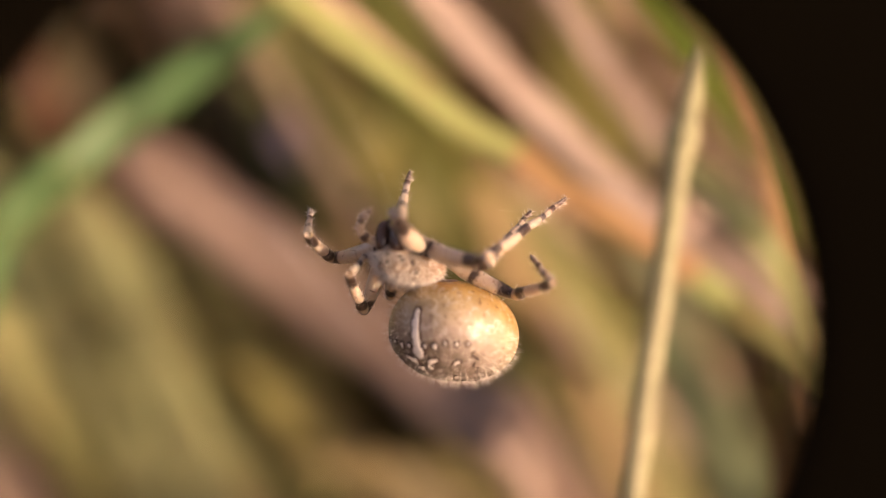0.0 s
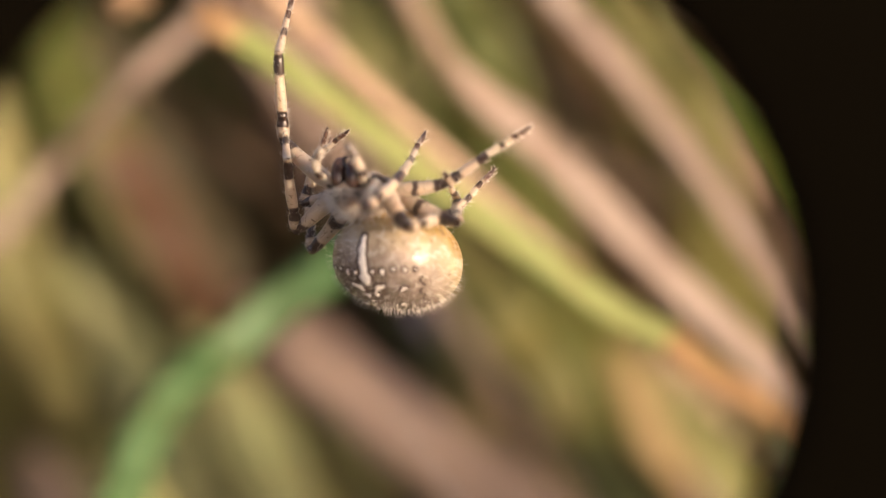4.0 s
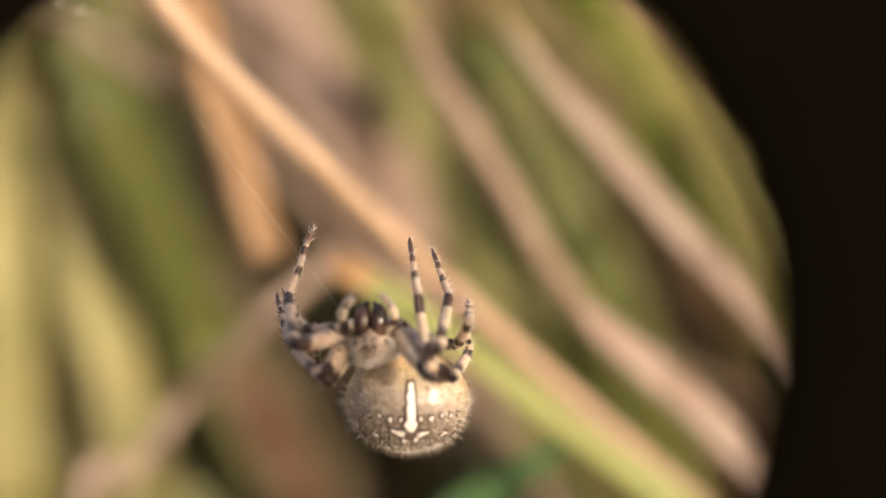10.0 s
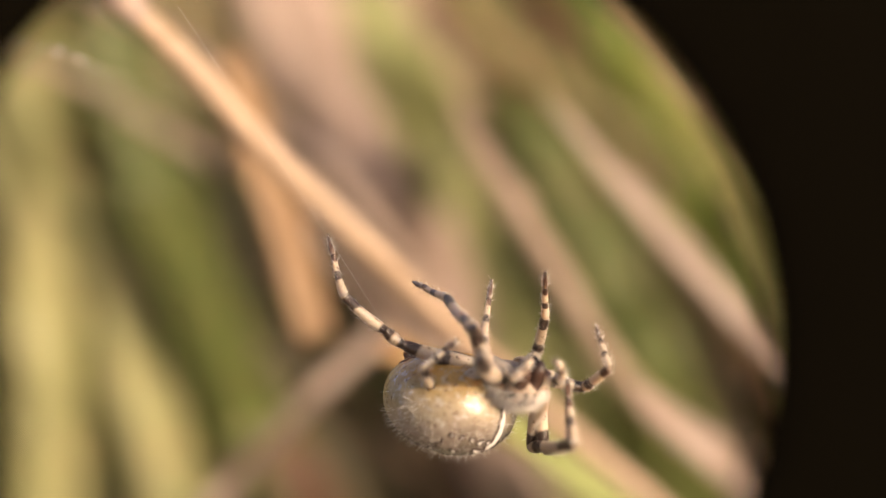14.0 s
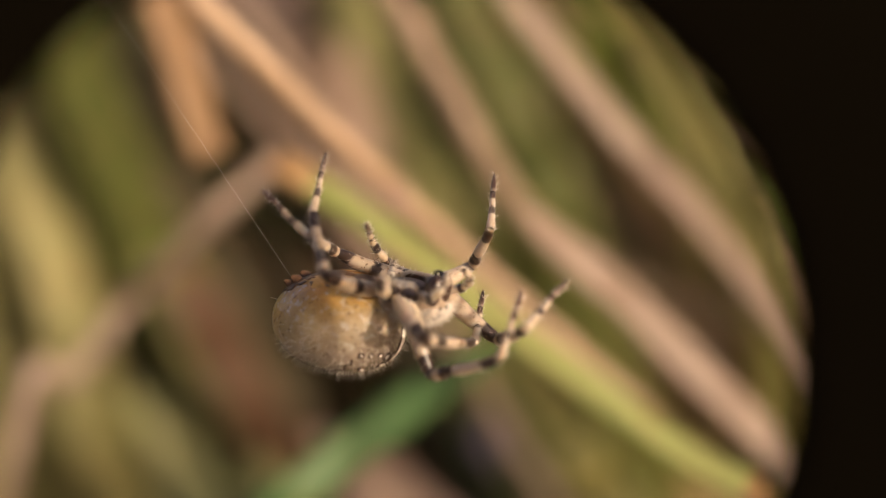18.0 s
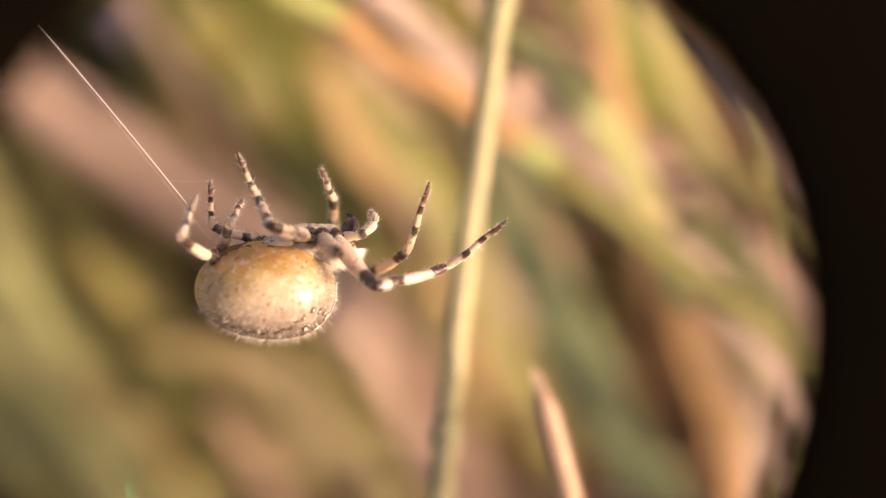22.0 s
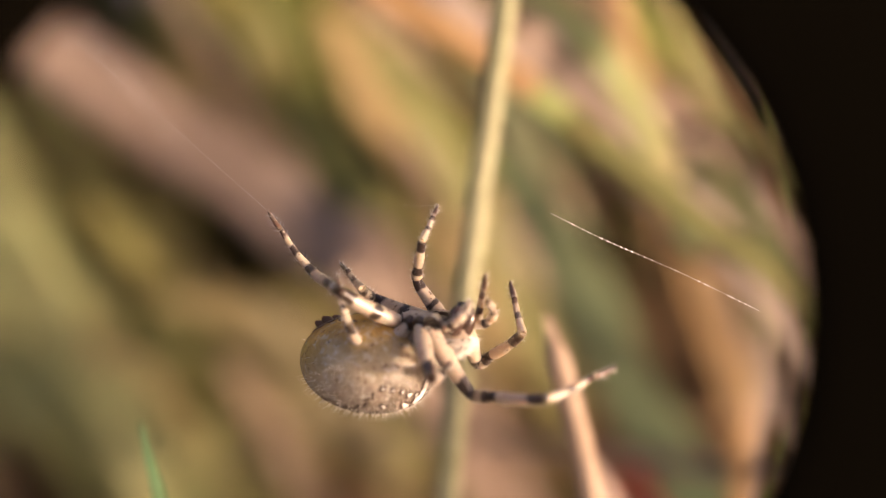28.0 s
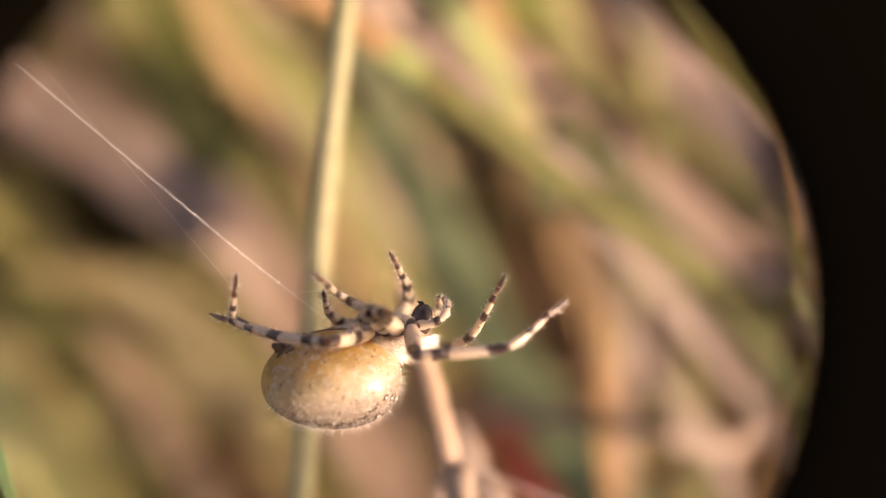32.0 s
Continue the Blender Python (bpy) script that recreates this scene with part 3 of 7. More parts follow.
grass_stem([(-176.7, 267.1, 507.2), (-165.4, 268.6, 501.1), (-151.7, 270.0, 492.0), (-131.7, 272.1, 478.8), (-109.4, 273.8, 461.4), (-84.7, 275.4, 441.1)], 2.96, MAUVE, "very thin pale slanting stem", nodes=(0.146, 0.55))
grass_blade([(-17.0, 349.2, 482.6), (-0.7, 391.6, 455.7), (14.6, 406.8, 426.8), (27.9, 425.7, 392.4), (44.4, 472.1, 348.5)], 6.81, OLIVE, "thin olive blade, reddish at its edge", sunny=0.1)
grass_blade([(-79.6, 361.9, 488.7), (-72.5, 385.1, 462.5), (-71.0, 431.4, 428.5), (-65.2, 462.6, 391.0), (-52.6, 468.7, 356.0)], 9.95, PALE_GREEN, "pale grey-green blade behind a stem", sunny=0.1)
grass_blade([(-123.8, 457.9, 542.2), (-111.0, 478.1, 507.4), (-99.2, 513.9, 467.6), (-88.4, 575.6, 412.1), (-64.7, 607.8, 339.6)], 18.28, PINK, "washed-out pinkish blade behind the stems", sunny=0.1)
grass_blade([(-105.0, 516.1, 546.7), (-92.7, 546.4, 508.4), (-88.0, 612.4, 462.6), (-75.9, 666.7, 401.0), (-53.7, 680.5, 341.6)], 25.53, PALE_GREEN, "pale soft green blade behind the stems", sunny=0.1)
grass_blade([(-71.7, 543.5, 539.1), (-56.6, 603.8, 492.6), (-31.4, 675.5, 426.9), (-10.6, 704.6, 375.9), (10.1, 731.1, 326.0)], 32.26, OLIVE, "olive-yellow blade behind the stems", sunny=0.1)
grass_blade([(-49.3, 318.8, 228.0), (-35.0, 343.3, 167.7), (-18.5, 343.6, 122.0), (2.6, 323.8, 71.7), (24.3, 325.0, -8.9)], 18.99, OLIVE, "dull faded olive blade low in the tangle", sunny=0.1)
grass_blade([(-51.6, 301.5, 183.3), (-34.1, 297.0, 145.5), (-19.7, 309.3, 79.6), (-1.2, 303.3, 8.8), (18.4, 277.5, -32.8)], 20.89, KHAKI, "olive faded blade low in the tangle", sunny=0.1)
grass_blade([(-5.1, 294.1, 169.4), (14.8, 306.4, 107.5), (32.7, 314.9, 38.6), (49.0, 298.5, -4.1), (65.7, 286.6, -53.8)], 16.25, DUSK, "dusky dry blade low in the tangle", sunny=0.1)
grass_blade([(-123.4, 299.7, 276.4), (-114.0, 300.5, 244.6), (-106.5, 307.3, 198.3), (-103.4, 332.3, 137.3), (-94.0, 340.4, 91.4)], 14.92, PALE_GREEN, "pale green blade low at the edge", sunny=0.1)
grass_blade([(-143.2, 321.3, 251.5), (-142.5, 341.0, 194.6), (-138.2, 366.1, 128.5), (-125.9, 364.2, 81.8), (-113.3, 361.1, 36.9)], 24.69, STRAW, "straw-coloured faded blade low down", sunny=0.1)
grass_blade([(53.6, 335.2, 394.2), (74.6, 336.9, 365.1), (98.3, 357.2, 332.0), (133.8, 384.8, 280.8), (163.1, 388.7, 240.2)], 13.00, MID_GREEN, "vivid green blade beside a straw stem", sunny=0.1)
grass_blade([(78.4, 370.2, 383.3), (112.0, 403.0, 332.6), (143.3, 410.1, 288.6), (167.3, 408.1, 249.6), (203.4, 433.3, 192.4)], 17.75, OLIVE, "olive blade beside a straw stem", sunny=0.1)
grass_blade([(54.4, 432.5, 367.8), (86.2, 438.5, 322.5), (127.2, 473.1, 261.8), (167.3, 495.2, 196.5), (197.7, 486.1, 149.0)], 22.34, DUSK, "dusky dry blade behind a straw stem", sunny=0.1)
grass_blade([(131.2, 274.6, 334.5), (141.4, 242.5, 326.7), (157.3, 218.6, 311.2), (182.8, 202.9, 283.6), (198.5, 178.4, 267.6)], 13.45, MAUVE, "tan dry blade among pinkish ones", sunny=0.1)
grass_blade([(168.5, 297.8, 321.3), (193.8, 289.2, 294.5), (229.0, 292.0, 254.9), (272.5, 299.2, 197.3), (301.6, 286.7, 155.0)], 13.93, MOSS, "olive blade leaning among dry ones", sunny=0.1)
grass_blade([(139.1, 175.5, 359.1), (139.9, 160.2, 350.8), (147.4, 154.5, 332.2), (150.0, 144.0, 319.8)], 1.86, ORANGE, "narrow orange-red dead blade")
grass_blade([(120.0, 234.3, 282.0), (142.2, 249.6, 237.2), (157.5, 244.4, 205.3), (172.8, 240.9, 167.1), (199.6, 252.2, 105.8)], 6.81, ORANGE, "orange dead blade low at the edge", sunny=0.1)
grass_blade([(126.8, 219.3, 347.0), (135.1, 215.4, 325.2), (138.9, 202.0, 307.6), (134.5, 182.5, 304.0), (136.4, 173.9, 292.4)], 3.23, YELLOW_GREEN, "slim vivid yellow-green blade")
grass_blade([(-36.9, 371.0, 282.4), (-29.6, 438.4, 240.1), (-11.8, 483.1, 207.7), (4.0, 505.3, 181.3)], 30.56, PURPLE, "bluish purple flower head deep in the grass", sunny=0.1)
grass_blade([(108.4, 436.4, 77.8), (142.5, 473.5, 36.7), (199.1, 538.0, -37.6), (245.1, 583.1, -117.8)], 31.21, PURPLE, "purplish withered leaf deep in the grass", sunny=0.1, name="dead_leaf", category="leaf")
grass_blade([(-79.5, 374.4, 177.8), (-59.2, 350.4, 146.3), (-37.6, 322.3, 116.4), (-17.4, 287.1, 86.8), (-5.3, 251.6, 62.9)], 34.82, OLIVE, "olive blade leaning at the edge", sunny=0.1)
grass_blade([(-47.4, 498.5, 133.9), (-17.9, 469.9, 93.8), (7.8, 435.7, 55.6), (37.1, 396.4, 20.2), (58.6, 358.5, -7.9)], 48.93, MOSS, "mossy green blade leaning at the edge", sunny=0.1)
grass_blade([(-76.9, 425.4, 159.9), (-54.0, 405.1, 131.2), (-18.3, 376.9, 98.2), (20.1, 340.7, 66.3)], 43.41, KHAKI, "khaki broad blade deep in the tangle", sunny=0.1)

grass_blade([(-42.7, 622.9, 508.7), (-15.9, 620.7, 443.6), (14.5, 611.3, 383.6), (41.8, 595.8, 328.2)], 48.93, SAND, "sunlit yellowish blade behind the stems", sunny=0.1)
grass_blade([(-63.4, 466.2, 443.9), (-48.5, 460.2, 402.2), (-33.2, 450.1, 361.5), (-21.7, 440.2, 332.7)], 24.00, DARK_GREEN, "dark green blade between two stems", sunny=0.1)
# three umber blades that fill shaded gaps with painted darkness
grass_blade([(-200.6, 467.5, 382.1), (-183.5, 463.8, 346.6), (-162.6, 457.0, 308.6), (-142.4, 445.1, 269.6), (-123.4, 428.1, 230.8), (-108.8, 412.7, 202.6)], 48.28, UMBER, "umber blade standing for shade deep in the tangle", sunny=0.1)
grass_blade([(-181.1, 504.7, 332.3), (-162.9, 494.3, 289.6), (-140.8, 478.4, 243.3), (-122.6, 457.4, 200.3)], 44.20, UMBER, "umber blade standing for shade behind a green one", sunny=0.1)
grass_blade([(-83.0, 479.6, 319.0), (-64.5, 464.6, 276.5), (-44.4, 448.2, 240.3), (-23.5, 429.2, 207.1), (-6.9, 411.3, 181.4)], 45.87, UMBER, "umber blade standing for shade under the green one", sunny=0.1)
grass_blade([(-59.3, 443.5, 278.6), (-35.1, 430.6, 248.8), (-13.9, 415.2, 221.4), (5.7, 395.5, 193.1)], 34.82, DARK_GREEN, "dark green blade above a pinkish one", sunny=0.1)
grass_blade([(-83.9, 407.5, 223.6), (-55.7, 381.8, 181.0), (-34.7, 358.1, 150.7), (-17.1, 332.6, 124.0)], 27.85, MOSS, "mossy green blade low at the edge", sunny=0.1)
grass_blade([(-115.7, 370.5, 274.4), (-99.8, 358.5, 248.0), (-84.6, 343.6, 222.2), (-66.7, 317.0, 186.9), (-42.0, 285.3, 153.0), (-28.6, 267.3, 137.1)], 25.07, PALE_GREEN, "pale green soft blade at the low edge", sunny=0.1)
grass_blade([(-49.4, 396.6, 456.3), (-32.7, 392.2, 420.6), (-18.8, 384.8, 388.2), (-4.6, 374.1, 356.5)], 22.28, DARK_GREEN, "dark green blade between two dry stems", sunny=0.1)
grass_blade([(13.6, 417.5, 443.8), (34.8, 406.8, 398.0), (50.3, 394.5, 363.8), (64.3, 378.3, 329.5)], 27.30, MOSS, "mossy green blade behind a pinkish stem", sunny=0.1)
grass_blade([(-148.4, 441.0, 522.8), (-130.1, 445.8, 476.6), (-113.1, 445.5, 435.4), (-96.5, 441.6, 398.2)], 40.58, PINK, "washed-out pink blade behind the stems", sunny=0.1)
grass_blade([(-99.1, 413.4, 514.4), (-87.4, 414.4, 470.5), (-75.7, 411.5, 433.1), (-67.3, 407.9, 409.5)], 12.67, PALE_GREEN, "pale green narrow blade behind the stems", sunny=0.1)
# ---- ground and the thicket behind ----
def ground():
    bm = bmesh.new()
    side = [-400, -40, -6, -2] + [-1.2 + 0.06 * i for i in range(41)] + [2, 6, 40, 400]
    grid = [[bm.verts.new((x, y + 0.4, 0.012 * noise.noise(Vector((x * 7, y * 7, 0))) if abs(x) < 1.3 and abs(y) < 1.3 else 0.0)) for x in side] for y in side]
    for a, b in zip(grid, grid[1:]):
        for k in range(len(side) - 1):
            bm.faces.new((a[k], a[k + 1], b[k + 1], b[k]))
    return tagged(link_mesh("ground", bm, SOIL), "brown soil under dry litter and grass", "ground", kind="structure")


ground()


def thicket(name, mat, count, seed, label, near=0.3, far=1.2, wide=(3.5, 9.0), lean=0.7, tall=(0.22, 0.6)):
    """Grass that stands too deep in the tangle to be counted."""
    rnd = random.Random(seed)
    bm = bmesh.new()
    for _ in range(count):
        dist = near + (far - near) * rnd.random() ** 0.8
        ang = rnd.uniform(-0.95, 0.95)
        foot = Vector((math.sin(ang) * dist, math.cos(ang) * dist, -0.005))
        h = rnd.uniform(*tall) * min(1.0, dist / 0.62 + 0.1)
        out = Vector((-abs(rnd.gauss(lean, 0.35)), rnd.uniform(-0.1, 0.5), 0)) * h
        top = foot + out + Vector((0, 0, h))
        mid = foot.lerp(top, 0.5) + Vector((rnd.uniform(0, 0.03), 0, 0.12 * h))
        if (top - EYE).length < 0.36 or (mid - EYE).length < 0.36:
            continue
        ribbon(bm, [foot, mid, top], rnd.uniform(*wide) / 1000, (EYE - mid).normalized() + Vector((rnd.uniform(-.6, .6), 0, rnd.uniform(-.3, .6))), n=5)
    ob = link_mesh(name, bm, mat)
    return tagged(ob, label, "grass", kind="stuff")


thicket("khaki_grass", KHAKI, 320, 6, "tangle of khaki faded grass", near=0.6, wide=(9.0, 17.0))
thicket("dry_grass", DUSK, 60, 1, "tangle of dusky dry grass", near=0.5)
thicket("brown_grass", BROWN, 620, 2, "tangle of brown dead grass", near=0.5)
thicket("olive_grass", OLIVE, 150, 3, "tangle of olive grass", near=0.5)
thicket("green_grass", DARK_GREEN, 330, 4, "dark green grass deep in the tangle", near=0.5)
thicket("pale_grass", PINK, 8, 5, "tangle of pinkish faded grass", near=0.5)


def shade_stand():
    """Tall dense grass added out of view on the sunny side, to shade the deep tangle."""
    rnd = random.Random(12)
    bm = bmesh.new()
    for _ in range(520):
        y = rnd.uniform(0.3, 1.5)
        x = 0.8 * y + rnd.uniform(0.18, 0.7)
        h = rnd.uniform(0.25, 0.5)
        foot = Vector((x, y, -0.005))
        top = foot + Vector((-abs(rnd.gauss(0.05, 0.05)), rnd.uniform(-0.06, 0.06), h))
        ribbon(bm, [foot, foot.lerp(top, 0.5) + Vector((0.015, 0, 0)), top], rnd.uniform(6, 13) / 1000, Vector((rnd.uniform(-1, 1), -1, 0.2)), n=4)
    return tagged(link_mesh("unseen_shade_grass", bm, OLIVE), "unseen stand of tall olive grass added for shade", "grass", kind="stuff")


shade_stand()


def litter():
    rnd = random.Random(8)
    bm = bmesh.new()
    for _ in range(1100):
        ang, dist = rnd.uniform(-1.0, 1.0), rnd.uniform(0.2, 1.5)
        p = Vector((math.sin(ang) * dist, math.cos(ang) * dist, rnd.uniform(0.0, 0.02)))
        d = Vector((rnd.gauss(0, 1), rnd.gauss(0, 1), rnd.uniform(-0.1, 0.25))).normalized() * rnd.uniform(0.03, 0.09)
        ribbon(bm, [p - d, p + Vector((0, 0, 0.006)), p + d], rnd.uniform(2, 6) / 1000, Vector((rnd.uniform(-.4, .4), rnd.uniform(-.4, .4), 1)), n=3)
    return tagged(link_mesh("grass_litter", bm, BROWN), "layer of broken brown grass litter", "litter", kind="stuff")


litter()



def meadow(name, mat, count, seed, label):
    """The same grass, thinner and lower, going on all round."""
    rnd = random.Random(seed)
    bm = bmesh.new()
    for _ in range(count):
        ang, dist = rnd.uniform(-math.pi, math.pi), 0.75 + 4.5 * rnd.random() ** 0.7
        foot = Vector((math.sin(ang) * dist, math.cos(ang) * dist, -0.005))
        if abs(ang) < 1.2 and dist < 1.6:
            continue
        h = rnd.uniform(0.08, 0.26)
        top = foot + Vector((rnd.gauss(-0.4, 0.3) * h, rnd.gauss(0, 0.3) * h, h))
        ribbon(bm, [foot, foot.lerp(top, 0.5) + Vector((0.01, 0, 0.02)), top], rnd.uniform(4, 9) / 1000, Vector((rnd.uniform(-1, 1), -1, 0.3)), n=2)
    return tagged(link_mesh(name, bm, mat), label, "grass", kind="stuff")


meadow("meadow_grass", OLIVE, 2200, 21, "low olive meadow grass all round")
meadow("dry_meadow_grass", DUSK, 1300, 22, "low dry meadow grass all round")
# ---- the close-up lens held before the camera ----
def lens_ring():
    ring = tagged(new("lens_ring"), "black anodised ring of a close-up lens", "lens ring")
    bm = bmesh.new()
    prof = [(19.43, 0.0), (19.75, 0.5), (20.54, 0.7), (33.03, 0.9), (33.65, 0.4), (33.65, -1.6), (32.93, -2.0), (20.36, -2.0), (19.65, -1.2)]
    n = 160
    rows = [[bm.verts.new((r / 1000 * math.cos(2 * math.pi * k / n), r / 1000 * math.sin(2 * math.pi * k / n), z / 1000)) for r, z in prof] for k in range(n)]
    m = len(prof)
    for k in range(n):
        a, b = rows[k], rows[(k + 1) % n]
        for j in range(m):
            bm.faces.new((a[j], a[(j + 1) % m], b[(j + 1) % m], b[j]))
    bmesh.ops.recalc_face_normals(bm, faces=bm.faces)
    part("mount", bm, RING_BLACK, ring)
    bm = bmesh.new()
    for k in range(120):
        a = 2 * math.pi * k / 120
        bmesh.ops.create_cube(bm, size=1, matrix=Matrix.Rotation(a, 4, "Z") @ Matrix.Translation((0.03355, 0, -0.0006)) @ Matrix.Diagonal((0.0006, 0.0009, 0.0014, 1)))
    part("grip", bm, RING_BLACK, ring, "ribbed grip round the rim")
    return ring


LENS_RING = lens_ring()

# ---- the orb spider ----
def abdomen_skin(way, lift=0.0):
    """The abdomen's surface in the direction way from its middle, millimetres: an egg, broadest towards the front."""
    d = Vector(way).normalized()
    size = (5.75, 5.05 * (1 + 0.09 * d.x), 4.05 * (1 + 0.07 * d.x))
    r = sum(abs(c / q) ** 2.12 for c, q in zip(d, size)) ** (-1 / 2.12)
    return d * (r + lift)


def abdomen_at(back, side, lift=0.0):
    """back: degrees from the front end up over the back (90 is its crest, 180 the tail, negative the belly); side: degrees to the left."""
    a, b = radians(back), radians(side)
    return abdomen_skin((math.cos(a) * math.cos(b), math.sin(b), math.sin(a) * math.cos(b)), lift)


def abdomen_material():
    m, nt, b = material("abdomen_skin", 0.5, 0, 0.35)
    tc = nt.nodes.new("ShaderNodeTexCoord")
    sep = nt.nodes.new("ShaderNodeSeparateXYZ")
    nt.links.new(tc.outputs["Object"], sep.inputs[0])
    wob = noise_of(nt, 420, 3)
    add = nt.nodes.new("ShaderNodeMath")
    add.operation = "MULTIPLY_ADD"
    nt.links.new(wob, add.inputs[0])
    add.inputs[1].default_value = 0.0022
    tilt = nt.nodes.new("ShaderNodeMath")
    tilt.operation = "MULTIPLY_ADD"
    rear = nt.nodes.new("ShaderNodeMath")
    rear.operation = "MINIMUM"
    nt.links.new(sep.outputs["X"], rear.inputs[0])
    rear.inputs[1].default_value = 0.0060
    nt.links.new(rear.outputs[0], tilt.inputs[0])
    tilt.inputs[1].default_value = 0.30
    nt.links.new(sep.outputs["Z"], tilt.inputs[2])
    nt.links.new(tilt.outputs[0], add.inputs[2])
    mr = node(nt, "ShaderNodeMapRange", From_Min=-0.0039, From_Max=0.0050)
    nt.links.new(add.outputs[0], mr.inputs["Value"])
    c = ramp(nt, mr.outputs[0], [(0.0, (0.47, 0.19, 0.022)), (0.17, (0.49, 0.25, 0.045)), (0.36, (0.46, 0.31, 0.115)), (0.53, (0.48, 0.385, 0.24)),
                                 (0.66, (0.43, 0.36, 0.265)), (0.80, (0.31, 0.26, 0.215)), (1.0, (0.17, 0.14, 0.12))])
    # ochre clouds, pale guanine grains, dark pores and a fine net of folds
    cloud = ramp(nt, noise_of(nt, 330, 4), [(0.40, (0.78, 0.76, 0.72)), (0.6, (1.12, 1.11, 1.1))])
    c = mix(nt, 1.0, c, cloud, "MULTIPLY")
    vor = node(nt, "ShaderNodeTexVoronoi", Scale=2100)
    nt.links.new(tc.outputs["Object"], vor.inputs["Vector"])
    cells = ramp(nt, vor.outputs["Distance"], [(0.10, (0.30, 0.23, 0.17)), (0.17, (1.0, 0.99, 0.97)), (0.45, (1.06, 1.05, 1.03)), (0.8, (0.92, 0.9, 0.87))])
    c = mix(nt, 0.75, c, cells, "MULTIPLY")
    guanine = ramp(nt, noise_of(nt, 1700, 3), [(0.55, (0, 0, 0)), (0.66, (1, 1, 1))])
    c = mix(nt, mix(nt, 0.5, (0.0, 0.0, 0.0), guanine), c, (0.54, 0.50, 0.45))
    spots = ramp(nt, noise_of(nt, 1900, 3), [(0.61, (1, 1, 1)), (0.66, (0.36, 0.28, 0.22))])
    c = mix(nt, 0.75, c, spots, "MULTIPLY")
    nt.links.new(c, b.inputs["Base Color"])
    folds = node(nt, "ShaderNodeTexVoronoi", Scale=820)
    nt.links.new(tc.outputs["Object"], folds.inputs["Vector"])
    both = mix(nt, 0.45, folds.outputs["Distance"], vor.outputs["Distance"])
    both = mix(nt, 0.35, both, noise_of(nt, 1500, 5))
    bump(nt, b, both, 0.5, 0.0002)
    b.inputs["Coat Weight"].default_value = 0.8
    b.inputs["Coat Roughness"].default_value = 0.09
    cb = node(nt, "ShaderNodeBump", Strength=0.95, Distance=0.00026)
    nt.links.new(both, cb.inputs["Height"])
    nt.links.new(cb.outputs[0], b.inputs["Coat Normal"])
    b.inputs["Subsurface Weight"].default_value = 0.25
    b.inputs["Subsurface Radius"].default_value = (0.0008, 0.0004, 0.0002)
    b.inputs["Subsurface Scale"].default_value = 1.0
    return m


def banded(name, stops, spec=0.6):
    """Leg skin: rings of colour along the segment, mottled, in the mesh's own length."""
    m, nt, b = material(name, 0.28, 0, spec)
    tc = nt.nodes.new("ShaderNodeTexCoord")
    sep = nt.nodes.new("ShaderNodeSeparateXYZ")
    nt.links.new(tc.outputs["UV"], sep.inputs[0])
    add = nt.nodes.new("ShaderNodeMath")
    add.operation = "MULTIPLY_ADD"
    nt.links.new(noise_of(nt, 1100, 4), add.inputs[0])
    add.inputs[1].default_value = 0.16
    nt.links.new(sep.outputs["X"], add.inputs[2])
    sub = nt.nodes.new("ShaderNodeMath")
    sub.operation = "SUBTRACT"
    nt.links.new(add.outputs[0], sub.inputs[0])
    sub.inputs[1].default_value = 0.08
    c = ramp(nt, sub.outputs[0], stops)
    sp = ramp(nt, noise_of(nt, 2300, 2), [(0.64, (1, 1, 1)), (0.68, (0.2, 0.14, 0.11))])
    c = mix(nt, 0.8, c, sp, "MULTIPLY")
    fleck = ramp(nt, noise_of(nt, 3000, 3), [(0.58, (0, 0, 0)), (0.72, (0.3, 0.3, 0.3))])
    c = mix(nt, fleck, c, (0.36, 0.31, 0.26))
    nt.links.new(c, b.inputs["Base Color"])
    bump(nt, b, noise_of(nt, 4000, 3), 0.25, 0.00004)
    b.inputs["Subsurface Weight"].default_value = 0.75
    b.inputs["Subsurface Radius"].default_value = (0.0013, 0.001, 0.0007)
    b.inputs["Subsurface Scale"].default_value = 1.0
    return m


PALE, DK, RD = (0.51, 0.42, 0.325), (0.045, 0.026, 0.02), (0.10, 0.048, 0.03)
HORN = (0.33, 0.255, 0.185)
FEMUR = banded("femur_skin", [(0.0, (0.07, 0.045, 0.035)), (0.05, (0.10, 0.07, 0.05)), (0.09, PALE), (0.74, PALE), (0.78, DK), (1.0, DK)])
FEMUR_SIDE = banded("femur_spotted_skin", [(0.0, (0.07, 0.045, 0.035)), (0.07, DK), (0.11, PALE), (0.40, PALE), (0.43, (0.06, 0.04, 0.03)), (0.50, (0.06, 0.04, 0.03)), (0.53, PALE), (0.76, PALE), (0.80, DK), (1.0, DK)])
PATELLA = banded("patella_skin", [(0.0, DK), (0.22, DK), (0.30, HORN), (0.5, PALE), (0.62, HORN), (0.68, DK), (1.0, DK)])
TIBIA = banded("tibia_skin", [(0.0, DK), (0.10, DK), (0.14, PALE), (0.64, PALE), (0.68, DK), (0.94, DK), (0.98, PALE)])
METATARSUS = banded("metatarsus_skin", [(0.0, PALE), (0.40, PALE), (0.44, DK), (0.57, DK), (0.61, PALE), (0.80, PALE), (0.85, RD), (1.0, DK)])
TARSUS = banded("tarsus_skin", [(0.0, HORN), (0.3, RD), (1.0, DK)])


